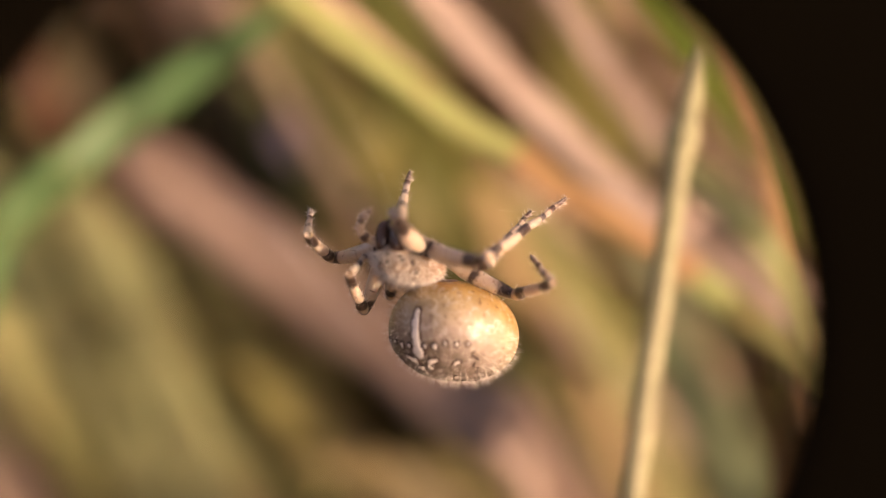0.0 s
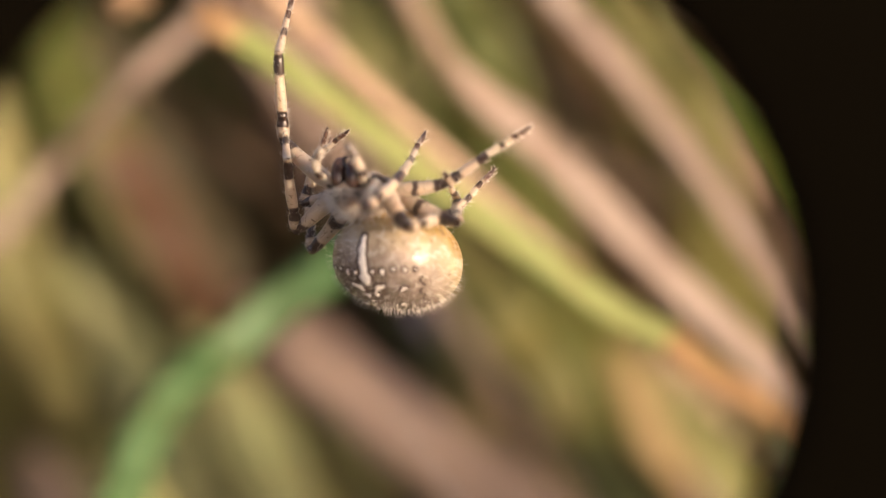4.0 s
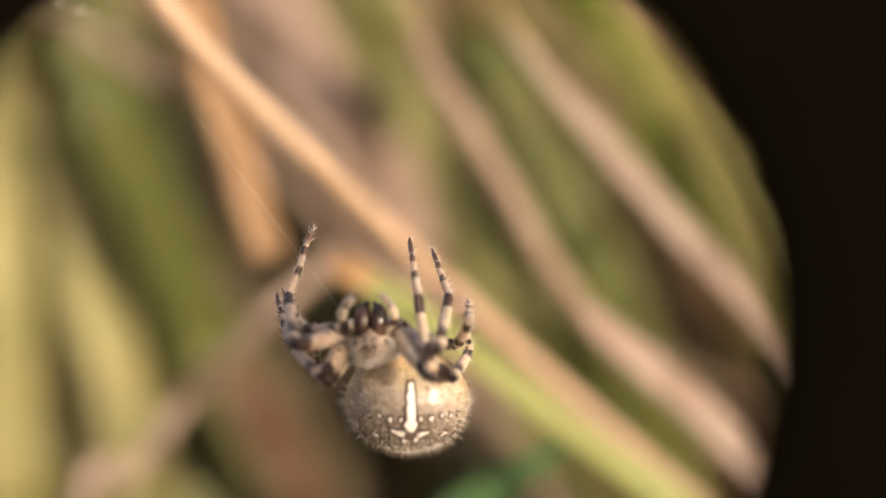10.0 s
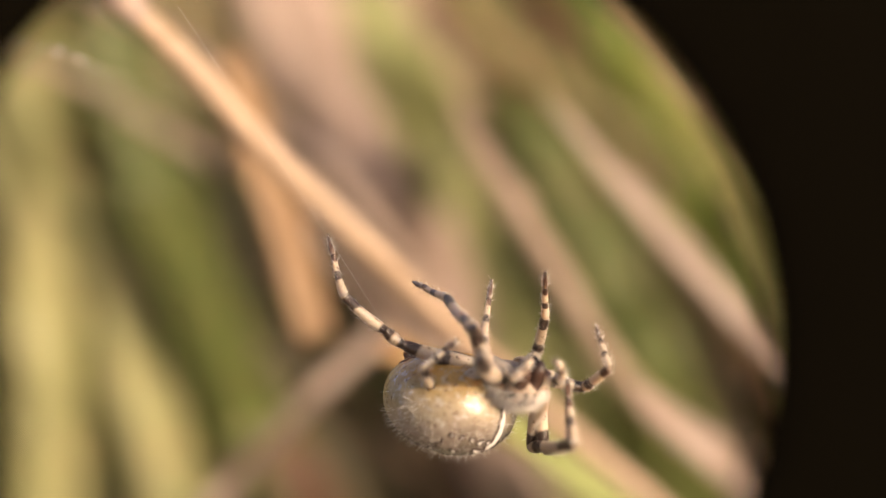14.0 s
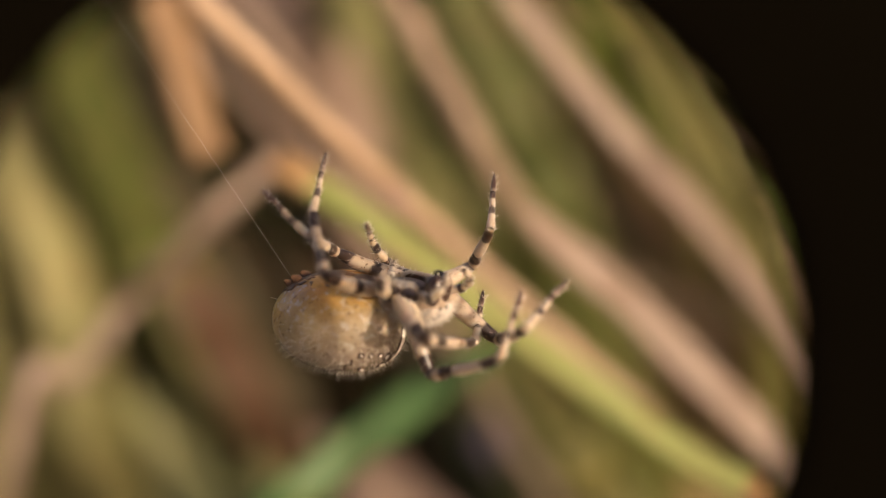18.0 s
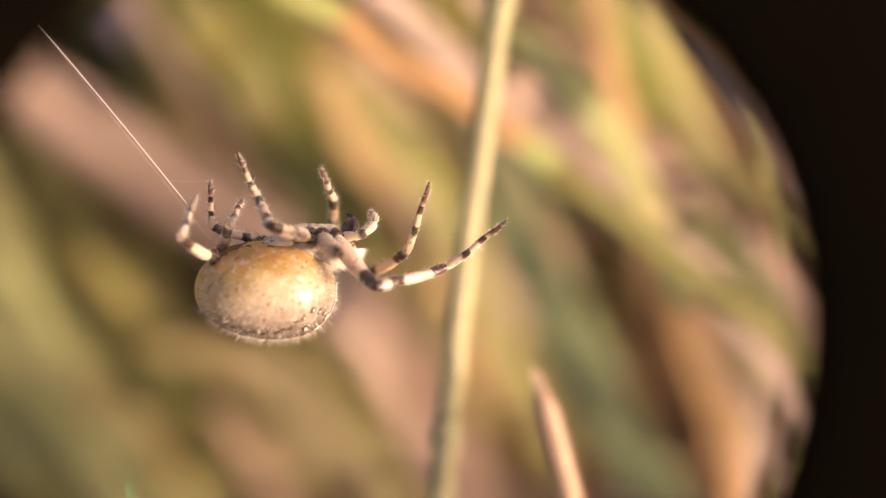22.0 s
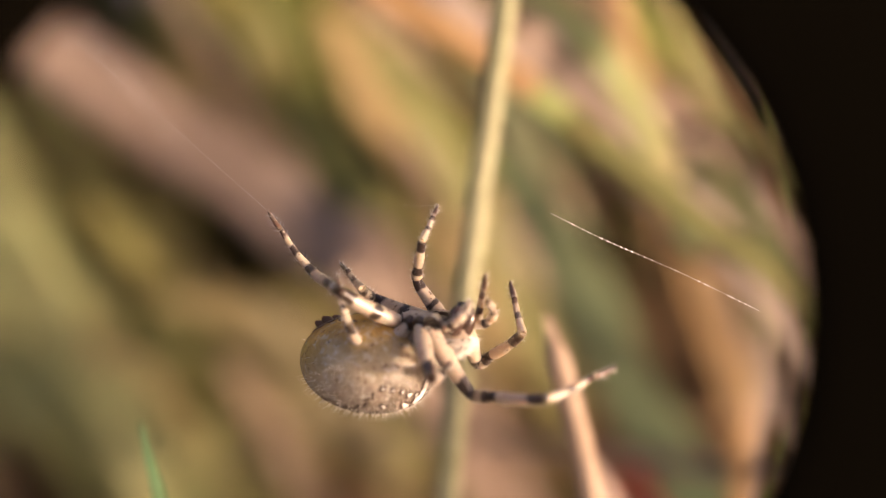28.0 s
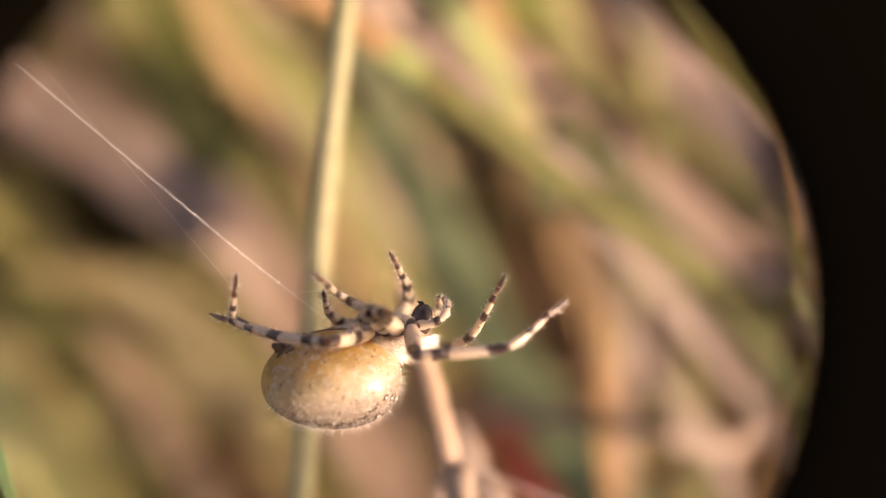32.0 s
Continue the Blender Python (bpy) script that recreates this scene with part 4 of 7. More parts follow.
def carapace_material(name, base, other, dark, rough, scale, cut=0.6):
    """Horny skin: two browns in soft patches with darker blotches of a definite edge, and a fine grain."""
    m, nt, b = material(name, rough, 0, 0.45)
    c = mix(nt, ramp(nt, noise_of(nt, scale, 3), [(0.38, (0, 0, 0)), (0.62, (1, 1, 1))]), base, other)
    c = mix(nt, ramp(nt, noise_of(nt, scale * 0.8, 2, stretch=(1.0, 1.25, 0.9)), [(cut, (0, 0, 0)), (cut + 0.05, (1, 1, 1))]), c, dark)
    c = mix(nt, 1.0, c, ramp(nt, noise_of(nt, scale * 6, 3), [(0.3, (0.72, 0.7, 0.66)), (0.7, (1.12, 1.1, 1.08))]), "MULTIPLY")
    nt.links.new(c, b.inputs["Base Color"])
    bump(nt, b, noise_of(nt, scale * 3, 4), 0.35, 0.0001)
    b.inputs["Subsurface Weight"].default_value = 0.5
    b.inputs["Subsurface Radius"].default_value = (0.0011, 0.0008, 0.0006)
    b.inputs["Subsurface Scale"].default_value = 1.0
    return m


HEAD_SKIN = carapace_material("carapace_skin", (0.27, 0.19, 0.135), (0.40, 0.325, 0.26), (0.085, 0.05, 0.036), 0.45, 900, 0.62)
FANG_SKIN = plain("chelicera_skin", (0.06, 0.034, 0.026), 0.16, 0.65, 0.6, 900)
COXA_SKIN = banded("coxa_skin", [(0.0, (0.12, 0.075, 0.055)), (0.14, HORN), (0.24, PALE), (0.74, PALE), (0.79, (0.07, 0.042, 0.03)), (1.0, DK)])
PALP_SKIN = banded("palp_skin", [(0.0, PALE), (0.26, PALE), (0.30, DK), (0.37, DK), (0.41, PALE), (0.62, PALE), (0.67, (0.08, 0.05, 0.04)), (0.75, HORN), (0.9, PALE), (1.0, RD)])
EYE_BLACK = plain("eye_lens", (0.01, 0.008, 0.008), 0.08, 0.7, 0.1)
WHITE_MARK = plain("white_mark", (0.84, 0.80, 0.75), 0.45, 0.4, 0.08, 3000)
MARK_RIM = plain("dark_rim", (0.06, 0.036, 0.028), 0.5, 0.3, 0.2, 3000)
HAIR = plain("pale_hair", (0.74, 0.69, 0.62), 0.4, 0.5, 0.1)
DARK_HAIR = plain("dark_hair", (0.12, 0.09, 0.07), 0.4, 0.5, 0.1)
SPINNERET = plain("spinneret_skin", (0.12, 0.06, 0.03), 0.45, 0.4, 0.4, 1200)
BELLY_PALE = plain("orange_belly_patch", (0.50, 0.26, 0.05), 0.4, 0.5, 0.3, 900)
PLATE = plain("belly_plate", (0.09, 0.06, 0.05), 0.4, 0.4, 0.4, 1000)


def ball(bm, centre, radii, turn=None, seg=16, mat=0, shape=None):
    made = bmesh.ops.create_uvsphere(bm, u_segments=seg, v_segments=max(6, seg * 3 // 4), radius=1)["verts"]
    m = Matrix.Translation(centre) @ (turn or Matrix()) @ Matrix.Diagonal((*radii, 1))
    for v in made:
        if shape:
            v.co = shape(v.co)
        v.co = m @ v.co
    for f in {f for v in made for f in v.link_faces}:
        f.material_index = mat


def hair(bm, root, way, length, thick, mat=0):
    u = way.orthogonal().normalized() * thick
    w = way.cross(u).normalized() * thick
    tip = bm.verts.new(root + way.normalized() * length)
    ring = [bm.verts.new(root + a) for a in (u, -0.5 * u + 0.87 * w, -0.5 * u - 0.87 * w)]
    for k in range(3):
        bm.faces.new((ring[k], ring[(k + 1) % 3], tip)).material_index = mat


def surface_mark(back, side, rx, ry, lift, turn=0.0, wave=0.0):
    """A flat oval mark that lies on the abdomen: rx along the body and ry across it, in millimetres."""
    bm = bmesh.new()
    mid = bm.verts.new(abdomen_at(back, side, lift + 0.015) / 1000)
    rings = []
    reach = abdomen_at(back, side).length
    for q in (0.5, 0.85, 1.0):
        row = []
        for k in range(18):
            a = 2 * math.pi * k / 18
            r = q * (1 + wave * math.sin(3 * a + back))
            u, v = rx * r * math.cos(a), ry * r * math.sin(a)
            u, v = u * math.cos(turn) - v * math.sin(turn), u * math.sin(turn) + v * math.cos(turn)
            b = side + math.degrees(v / reach)
            row.append(bm.verts.new(abdomen_at(back + math.degrees(u / reach) / max(0.3, math.cos(radians(side))), b, lift + 0.015 * (1 - q * q) - (0.06 if q == 1.0 else 0)) / 1000))
        rings.append(row)
    for k in range(18):
        bm.faces.new((mid, rings[0][k], rings[0][(k + 1) % 18]))
        for a, b in zip(rings, rings[1:]):
            bm.faces.new((a[k], b[k], b[(k + 1) % 18], a[(k + 1) % 18]))
    bmesh.ops.recalc_face_normals(bm, faces=bm.faces)
    return bm


def build_abdomen(spider):
    bm = bmesh.new()
    bmesh.ops.create_uvsphere(bm, u_segments=56, v_segments=40, radius=1)
    for v in bm.verts:
        p = abdomen_skin(v.co)
        v.co = p * (1 + 0.002 * noise.noise(p * 0.5)) / 1000
    bmesh.ops.recalc_face_normals(bm, faces=bm.faces)
    body = part("abdomen", bm, abdomen_material(), spider, "silvery buff abdomen, orange towards the belly, white cross")
    # the white cross on the back, each mark with a dark rim
    marks = [(-4, 0, 0.6, 0.26, 0), (3, 0, 0.72, 0.33, 0), (11, 0, 0.74, 0.38, 0), (19, 0, 0.7, 0.43, 0), (27, 0, 0.62, 0.54, 0)]
    for s in (-1, 1):
        marks += [(21, s * 8, 0.24, 0.19, 0), (20.5, s * 16.5, 0.29, 0.22, 0), (20, s * 25.5, 0.29, 0.22, 0), (20, s * 34.5, 0.22, 0.18, 0), (20, s * 43, 0.16, 0.15, 0), (36, s * 10, 0.28, 0.7, s * 0.5), (45, s * 5, 0.34, 0.3, 0), (42, s * 31, 0.24, 0.6, s * 0.4),
                  (66, s * 22, 0.24, 0.36, 0), (92, s * 18, 0.2, 0.3, 0), (116, s * 14, 0.18, 0.24, 0)]
    mark_rnd = random.Random(9)
    for back, side, rx, ry, turn in marks:
        q = mark_rnd.uniform(0.72, 1.02) * (0.72 if abs(side) > 20 else 1.0) if side else 1.0
        back, rx, ry = back + mark_rnd.uniform(-1.3, 1.3) * (side != 0), rx * q, ry * q * mark_rnd.uniform(0.85, 1.1)
        part("mark_rim", surface_mark(back, side, rx + 0.19, ry + 0.19, 0.042, turn, 0.07), MARK_RIM, body)
        part("white_spot", surface_mark(back, side, rx, ry, 0.06, turn, 0.28 if side else 0.1), WHITE_MARK, body)
    # dark scalloped edge of the leaf-shaped field behind the cross
    for s in (-1, 1):
        for i in range(11):
            part("dark_scallop", surface_mark(34 + i * 9.5, s * (47 - 1.2 * i + 3 * (i % 2)), 0.42, 0.12, 0.03, s * (0.5 if i % 2 else -0.5), 0.25), MARK_RIM, body)
    # belly plate and spinnerets
    part("belly_plate", surface_mark(-58, 0, 1.1, 1.1, 0.05, 0, 0.1), PLATE, body, "dark plate on the belly")
    part("belly_stripe", surface_mark(-100, 0, 2.2, 0.85, 0.07, 0, 0.2), SPINNERET, body, "dark red-brown stripe along the belly")
    part("spinneret_field", surface_mark(-137, 0, 1.35, 1.55, 0.05, 0, 0.16), SPINNERET, body, "dark red-brown field round the spinnerets")
    for s in (-1, 1):
        for back, side, rx, ry, turn in ((-122, 13, 0.8, 0.3, 0.7), (-128, 24, 0.5, 0.22, 0.3), (-112, 30, 0.34, 0.16, 1.1), (-140, 25, 0.4, 0.3, 0.2), (-150, 17, 0.3, 0.24, 0.6), (-86, 36, 0.3, 0.1, 0.4)):
            part("dark_blotch", surface_mark(back, s * side, rx, ry, 0.075, s * turn, 0.3), SPINNERET, body)
        part("belly_spot", surface_mark(-98, s * 22, 1.7, 1.25, 0.04, s * 0.3, 0.12), BELLY_PALE, body, "orange-yellow patch on the belly")
        for back, r in ((-138, 0.5), (-146, 0.44)):
            bm = bmesh.new()
            base = abdomen_at(back, s * 9) / 1000
            out = base.normalized() / 1000
            tube(bm, [base - out * 0.6, base + out * 0.2, base + out * 0.5 + Vector((-0.0002, 0, 0))], [r / 1000, r * 0.9 / 1000, r * 0.35 / 1000], 8)
            part("spinneret", bm, SPINNERET, body)
    # fine pale hairs
    rnd = random.Random(5)
    bm = bmesh.new()
    for _ in range(1150):
        back, side = rnd.uniform(-26, 165), rnd.gauss(0, 42)
        p = abdomen_at(back, side) / 1000
        out = p.normalized()
        hair(bm, p, (out + Vector((-0.35, 0, 0.1)) + Vector((rnd.uniform(-.45, .45), rnd.uniform(-.45, .45), rnd.uniform(-.45, .45)))), rnd.uniform(0.3, 1.05) / 1000, 0.000013)
    tagged(part("hairs", bm, HAIR, body), kind="stuff")
    return body


def build_prosoma(spider):
    """Origin at its middle; x forwards, z towards the back of the animal."""
    k = 0.00118
    bm = bmesh.new()
    ball(bm, (-0.4 * k, 0, 0.25 * k), (2.6 * k, 2.15 * k, 1.5 * k), seg=28, shape=lambda c: Vector((c.x, c.y * (1 - 0.28 * max(0, c.x)), c.z if c.z > 0 else c.z * 0.75)))
    ball(bm, (1.5 * k, 0, 0.45 * k), (1.35 * k, 1.25 * k, 1.15 * k), seg=22)
    for v in bm.verts:
        v.co *= 1 + 0.018 * noise.noise(v.co * 1500) + 0.03 * noise.noise(v.co * 500)
        v.co.z -= 0.25 * k * max(0.0, 1 - (v.co.xy - Vector((-1.1 * k, 0))).length / (0.9 * k)) * (v.co.z > 0)
    body = part("head_and_thorax", bm, HEAD_SKIN, spider, "hairy brown head and thorax")
    for y, z, x in ((0.28, 0.95, 2.66), (0.32, 0.42, 2.84), (1.0, 0.5, 2.4), (1.12, 0.66, 2.2)):
        for side in (-1, 1):
            bm = bmesh.new()
            ball(bm, (x * k, side * y * k, z * k), (0.13 * k, 0.13 * k, 0.13 * k), seg=10)
            part("eye", bm, EYE_BLACK, body)
    for side in (-1, 1):
        bm = bmesh.new()
        ball(bm, (2.3 * k, side * 0.55 * k, -0.75 * k), (0.68 * k, 0.56 * k, 1.2 * k), Matrix.Rotation(radians(-14), 4, "Y"), 16)
        part("chelicera", bm, FANG_SKIN, body, "glossy dark brown jaw")
        bm = bmesh.new()
        tube(bm, [Vector((2.45, side * 0.42, -1.6)) * k, Vector((2.35, side * 0.25, -2.0)) * k, Vector((2.05, side * 0.1, -2.1)) * k], [0.2 * k, 0.14 * k, 0.03 * k], 8)
        part("fang", bm, EYE_BLACK, body)
        bm = bmesh.new()
        a = [Vector(p) * k for p in ((1.9, side * 0.95, -0.5), (2.8, side * 1.6, -0.6), (3.6, side * 1.7, -1.1), (3.95, side * 1.3, -1.75), (3.8, side * 0.85, -2.25))]
        line = spline(a, 5)
        rings = tube(bm, line, [k * (0.34 - 0.006 * i + 0.05 * math.sin(i * 1.25)) for i in range(len(line))], 10)
        uvl = bm.loops.layers.uv.verify()
        along = {v: i / (len(rings) - 1) for i, ring in enumerate(rings) for v in ring}
        rnd = random.Random(3)
        for _ in range(210):
            i = rnd.randrange(3, len(line) - 1)
            way = Vector((rnd.gauss(0, 1), rnd.gauss(0, 1), rnd.gauss(-0.4, 1))).normalized()
            hair(bm, line[i] + way * 0.25 * k, way + (line[i + 1] - line[i]).normalized() * 0.8, rnd.uniform(0.2, 0.55) * k, 0.013 * k, 1)
        for face in bm.faces:
            for lp in face.loops:
                lp[uvl].uv = (along.get(lp.vert, 0.5), 0.5)
        part("palp", bm, [PALP_SKIN, HAIR], body, "hairy pale palp with dark rings")
    bm = bmesh.new()
    ball(bm, (-0.2 * k, 0, -0.75 * k), (1.55 * k, 1.05 * k, 0.35 * k), seg=16)
    part("breastplate", bm, PLATE, body)
    for i in range(4):
        for side in (-1, 1):
            c = hip(i, side) * 0.001
            bm = bmesh.new()
            inner = Vector((0.45 * (1.05 - 0.75 * i), side * 0.7, -0.72)) * k
            out = (c - inner).normalized()
            line = [inner, inner.lerp(c, 0.3), inner.lerp(c, 0.62), c - out * 0.0001, c + out * 0.0005]
            rings = tube(bm, line, [0.55 * k, 0.72 * k, 0.74 * k, 0.66 * k, 0.45 * k], 12)
            uvl = bm.loops.layers.uv.verify()
            along = {v: n / 4 for n, ring in enumerate(rings) for v in ring}
            rnd = random.Random(40 + i)
            for _ in range(26):
                way = Vector((rnd.gauss(0, 1), rnd.gauss(0, 1), rnd.gauss(0, 1)))
                way = (way - out * way.dot(out)).normalized()
                hair(bm, inner.lerp(c, rnd.uniform(0.2, 1)) + way * 0.6 * k, way + out * 0.5, rnd.uniform(0.3, 0.7) * k, 0.015 * k, 1)
            for face in bm.faces:
                for lp in face.loops:
                    lp[uvl].uv = (along.get(lp.vert, 0.5), 0.5)
            part("coxa", bm, [COXA_SKIN, HAIR], body, "pale hip joint with a dark brown end")
    bm = bmesh.new()
    rnd = random.Random(6)
    for _ in range(2200):
        d = Vector((rnd.gauss(0, 1), rnd.gauss(0, 1), abs(rnd.gauss(0, 1)))).normalized()
        p = Vector((0.0 + 2.8 * d.x, 1.85 * d.y, 0.35 + 1.35 * d.z)) * k
        hair(bm, p * 0.97, d + Vector((0.7, rnd.uniform(-.4, .4), rnd.uniform(-.3, .3))), rnd.uniform(0.4, 1.15) * k, 0.021 * k)
    tagged(part("hairs", bm, HAIR, body), kind="stuff")
    bm = bmesh.new()
    tube(bm, [Vector((-2.2, 0, 0.0)) * k, Vector((-3.1, 0, 0.9)) * k], [0.6 * k, 0.5 * k], 10)
    part("waist", bm, HEAD_SKIN, body)
    return body


def hip(i, side):
    """Where leg i joins, in millimetres in the space of head and thorax."""
    return Vector((1.45 - 1.05 * i, side * (2.05 + 0.15 * (i in (1, 2))), -0.55))


LEG_SIZES = [(6.3, 7.3, 6.4), (6.0, 6.7, 6.0), (4.4, 4.1, 4.0), (6.5, 6.0, 5.5)]


def leg_tube(bm, a, b, radii, mat=0, seed=0, spines=8, base=0.0):
    """A segment along x from a to b (mm) with a profile, bristles and its length as UV."""
    n = len(radii)
    bow = lambda s: (b - a) * 0.035 * math.sin(math.pi * s)
    pts = [Vector((a + (b - a) * i / (n - 1), 0, bow(i / (n - 1)))) / 1000 for i in range(n)]
    tube(bm, pts, [r / 1000 for r in radii], 12, mat)
    for v in bm.verts:
        v.co.yz *= 1 + 0.07 * noise.noise(Vector((v.co.x * 900, v.co.y * 900, v.co.z * 900 + seed)))
    rnd = random.Random(seed)
    for _ in range(spines):
        s = rnd.uniform(0.12, 0.95)
        an = rnd.uniform(0, 2 * math.pi)
        r = radii[min(n - 1, int(s * n))] / 1000
        o = Vector((0, math.cos(an), math.sin(an)))
        hair(bm, Vector(((a + (b - a) * s) / 1000, 0, bow(s) / 1000)) + o * r * 0.9, o + Vector((0.9, 0, 0)), rnd.uniform(0.5, 1.15) / 1000, 0.000026, 1)
    for _ in range(spines * 9):
        s = rnd.uniform(0.02, 0.98)
        an = rnd.uniform(0, 2 * math.pi)
        r = radii[min(n - 1, int(s * n))] / 1000
        o = Vector((0, math.cos(an), math.sin(an)))
        hair(bm, Vector(((a + (b - a) * s) / 1000, 0, bow(s) / 1000)) + o * r * 0.95, o + Vector((0.8, 0, 0)), rnd.uniform(0.25, 0.65) / 1000, 0.000014, 2)
    uvl = bm.loops.layers.uv.verify()
    for f in bm.faces:
        for lp in f.loops:
            lp[uvl].uv = ((lp.vert.co.x * 1000 - a) / (b - a), 0.5)


def build_leg(spider, i, side):
    fe, ti, me = LEG_SIZES[i]
    k = (1.0, 0.97, 0.86, 0.96)[i]
    seed = i * 2 + (side > 0)
    mats = lambda m: [m, DARK_HAIR, HAIR]
    bm = bmesh.new()
    leg_tube(bm, -0.25, fe + 0.1, [k * r for r in (0.44, 0.56, 0.67, 0.72, 0.73, 0.70, 0.65, 0.60, 0.57, 0.53, 0.37)], seed=seed)
    femur = part("femur", bm, mats(FEMUR if i < 2 else FEMUR_SIDE), spider, "pale leg joint with a dark end")
    pa = ti * 0.27
    bm = bmesh.new()
    leg_tube(bm, pa, ti + 0.05, [k * r for r in (0.36, 0.43, 0.47, 0.47, 0.45, 0.42, 0.41, 0.42, 0.42, 0.30)], seed=seed + 10)
    tibia = part("tibia", bm, mats(TIBIA), spider, "pale shin with dark rings")
    bm = bmesh.new()
    leg_tube(bm, -0.2, pa + 0.1, [k * r for r in (0.32, 0.46, 0.53, 0.54, 0.5, 0.38)], seed=seed + 20, spines=4)
    part("patella", bm, mats(PATELLA), tibia, "dark knee")
    mt = me * 0.66
    bm = bmesh.new()
    leg_tube(bm, -0.1, mt, [k * r for r in (0.3, 0.36, 0.34, 0.31, 0.29, 0.27, 0.26, 0.25, 0.25, 0.22)], seed=seed + 30)
    metatarsus = part("metatarsus", bm, mats(METATARSUS), spider, "slender pale foot with dark bands")
    bm = bmesh.new()
    leg_tube(bm, mt - 0.05, me, [k * r for r in (0.2, 0.24, 0.23, 0.2, 0.16, 0.07)], seed=seed + 40, spines=6)
    part("tarsus", bm, mats(TARSUS), metatarsus, "reddish brown foot tip")
    return femur, tibia, metatarsus


SPIDER = tagged(new("orb_spider"), "buff orb-weaving spider with banded legs, hanging upside down", "spider")
build_abdomen(SPIDER)
PROSOMA = build_prosoma(SPIDER)
LEGS = {("L" if side > 0 else "R") + str(i + 1): build_leg(SPIDER, i, side) for i in range(4) for side in (1, -1)}

# ---- silk ----
def silk(name, line, radius, label, drops=(), thin=0.0):
    """A thread along a line (metres) with a droplet at each share of its length in drops; finer up to the share thin."""
    thing = tagged(new(name), label, "silk thread")
    pts = spline(line, 12)
    bm = bmesh.new()
    bm.loops.layers.uv.verify()
    tube(bm, pts, [radius * (0.3 if i < thin * (len(pts) - 1) else 1.0) for i in range(len(pts))], 5)
    part("strand", bm, SILK, thing)
    for at, size in drops:
        k = at * (len(pts) - 1)
        i = min(int(k), len(pts) - 2)
        c = pts[i].lerp(pts[i + 1], k - i)
        d = (pts[i + 1] - pts[i]).normalized()
        bm = bmesh.new()
        ball(bm, (0, 0, 0), (size * 1.5, size, size), seg=10)
        bmesh.ops.transform(bm, matrix=Matrix.Translation(c) @ d.to_track_quat("X", "Z").to_matrix().to_4x4(), verts=bm.verts)
        part("droplet", bm, GLUE, thing)
    return thing


DRAGLINE = silk("dragline", [Vector((0, 0, 0)), Vector((0.012, 0.0002, 0)), Vector((0.03, 0.0004, 0)), Vector((0.06, 0, 0))], 0.000005, "thin taut dragline of spider silk")
drop_rnd = random.Random(4)
STICKY_STRAND = silk("sticky_strand", [Vector((0, 0, 0)), Vector((0.008, -0.0003, 0)), Vector((0.018, -0.0004, 0)), Vector((0.04, 0, 0))], 0.000034,
                     "loose silk strand with pale sticky droplets", drops=[(0.43, 0.00011)] + [(drop_rnd.uniform(0.45, 0.72), drop_rnd.uniform(0.00005, 0.00009)) for _ in range(14)], thin=0.42)
# thicker white strand added to stand for sunlight glinting along the dragline
GLINT_STRAND = silk("glint_strand", [Vector((0, 0, 0)), Vector((0.007, 0.0001, 0)), Vector((0.014, 0.0001, 0)), Vector((0.0205, 0, 0))], 0.000042, "white strand added as the dragline's sun glint")
FOOT_THREAD = silk("foot_thread", [Vector((0, 0, 0)), Vector((0.0008, -0.00002, 0)), Vector((0.0018, 0, 0)), Vector((0.0028, 0.0001, -0.002))], 0.000004, "hair-thin silk thread at the spider's foot")
WEB_THREAD = silk("web_thread", mm((-86.2, 119.3, 506.5), (-69.8, 115.9, 500.7), (-55.9, 115.0, 494.9), (-53.4, 115.3, 493.6), (-53.4, 126.3, 490.3), (-59.8, 167.1, 481.8)), 0.00002, "slack web thread with two white flecks", drops=[(0.4, 0.00025), (0.585, 0.00022)])
SILK_BAND = silk("silk_band", [Vector((0, 0, 0)), Vector((0.005, 0.0001, 0)), Vector((0.012, -0.0001, 0)), Vector((0.0192, 0, 0))], 0.000014, "fuzzy band of loose silk drifting in the air", drops=[(drop_rnd.uniform(0.1, 0.97), drop_rnd.uniform(0.00004, 0.00009)) for _ in range(46)])
silk("web_thread", mm((43.7, 67.7, 388.7), (50.5, 64.0, 387.5), (62.8, 61.3, 382.1), (87.0, 66.6, 359.9)), 0.00006, "slack web thread low among the grass")

# ---- what moves ----
STANCES = []


def stance(t, head, turn, **legs):
    """One moment: the middle of head and thorax (mm, in the body's space), its turn, and knee, ankle and tip of each leg."""
    STANCES.append((t, Vector(head), turn, {n: [Vector(p) for p in q] for n, q in legs.items()}))


stance(0.0, (5.53, 1.65, -5.08), 0,
       L1=((5.45, 9.78, -4.97), (12.12, 6.84, -5.39), (8.06, 10.63, -8.57)),
       L2=((3.83, 6.85, -0.87), (9.66, 4.16, -2.78), (5.08, 5.66, -6.36)),
       L3=((2.41, 5.50, -2.38), (5.29, 3.05, -3.96), (8.70, 1.26, -5.04)),
       L4=((-1.04, 7.79, -4.26), (3.99, 4.56, -3.74), (8.86, 2.01, -3.65)),
       R1=((12.91, -2.50, -5.98), (7.60, 1.52, -8.97), (3.46, 4.39, -12.92)),
       R2=((7.21, -6.29, -4.42), (1.88, -6.82, -8.45), (-2.92, -7.16, -12.03)),
       R3=((4.13, -4.80, -4.74), (1.49, -5.09, -7.87), (-1.40, -4.88, -10.62)),
       R4=((-0.06, -5.04, -3.25), (2.93, -10.22, -3.73), (0.15, -6.34, -6.46)))
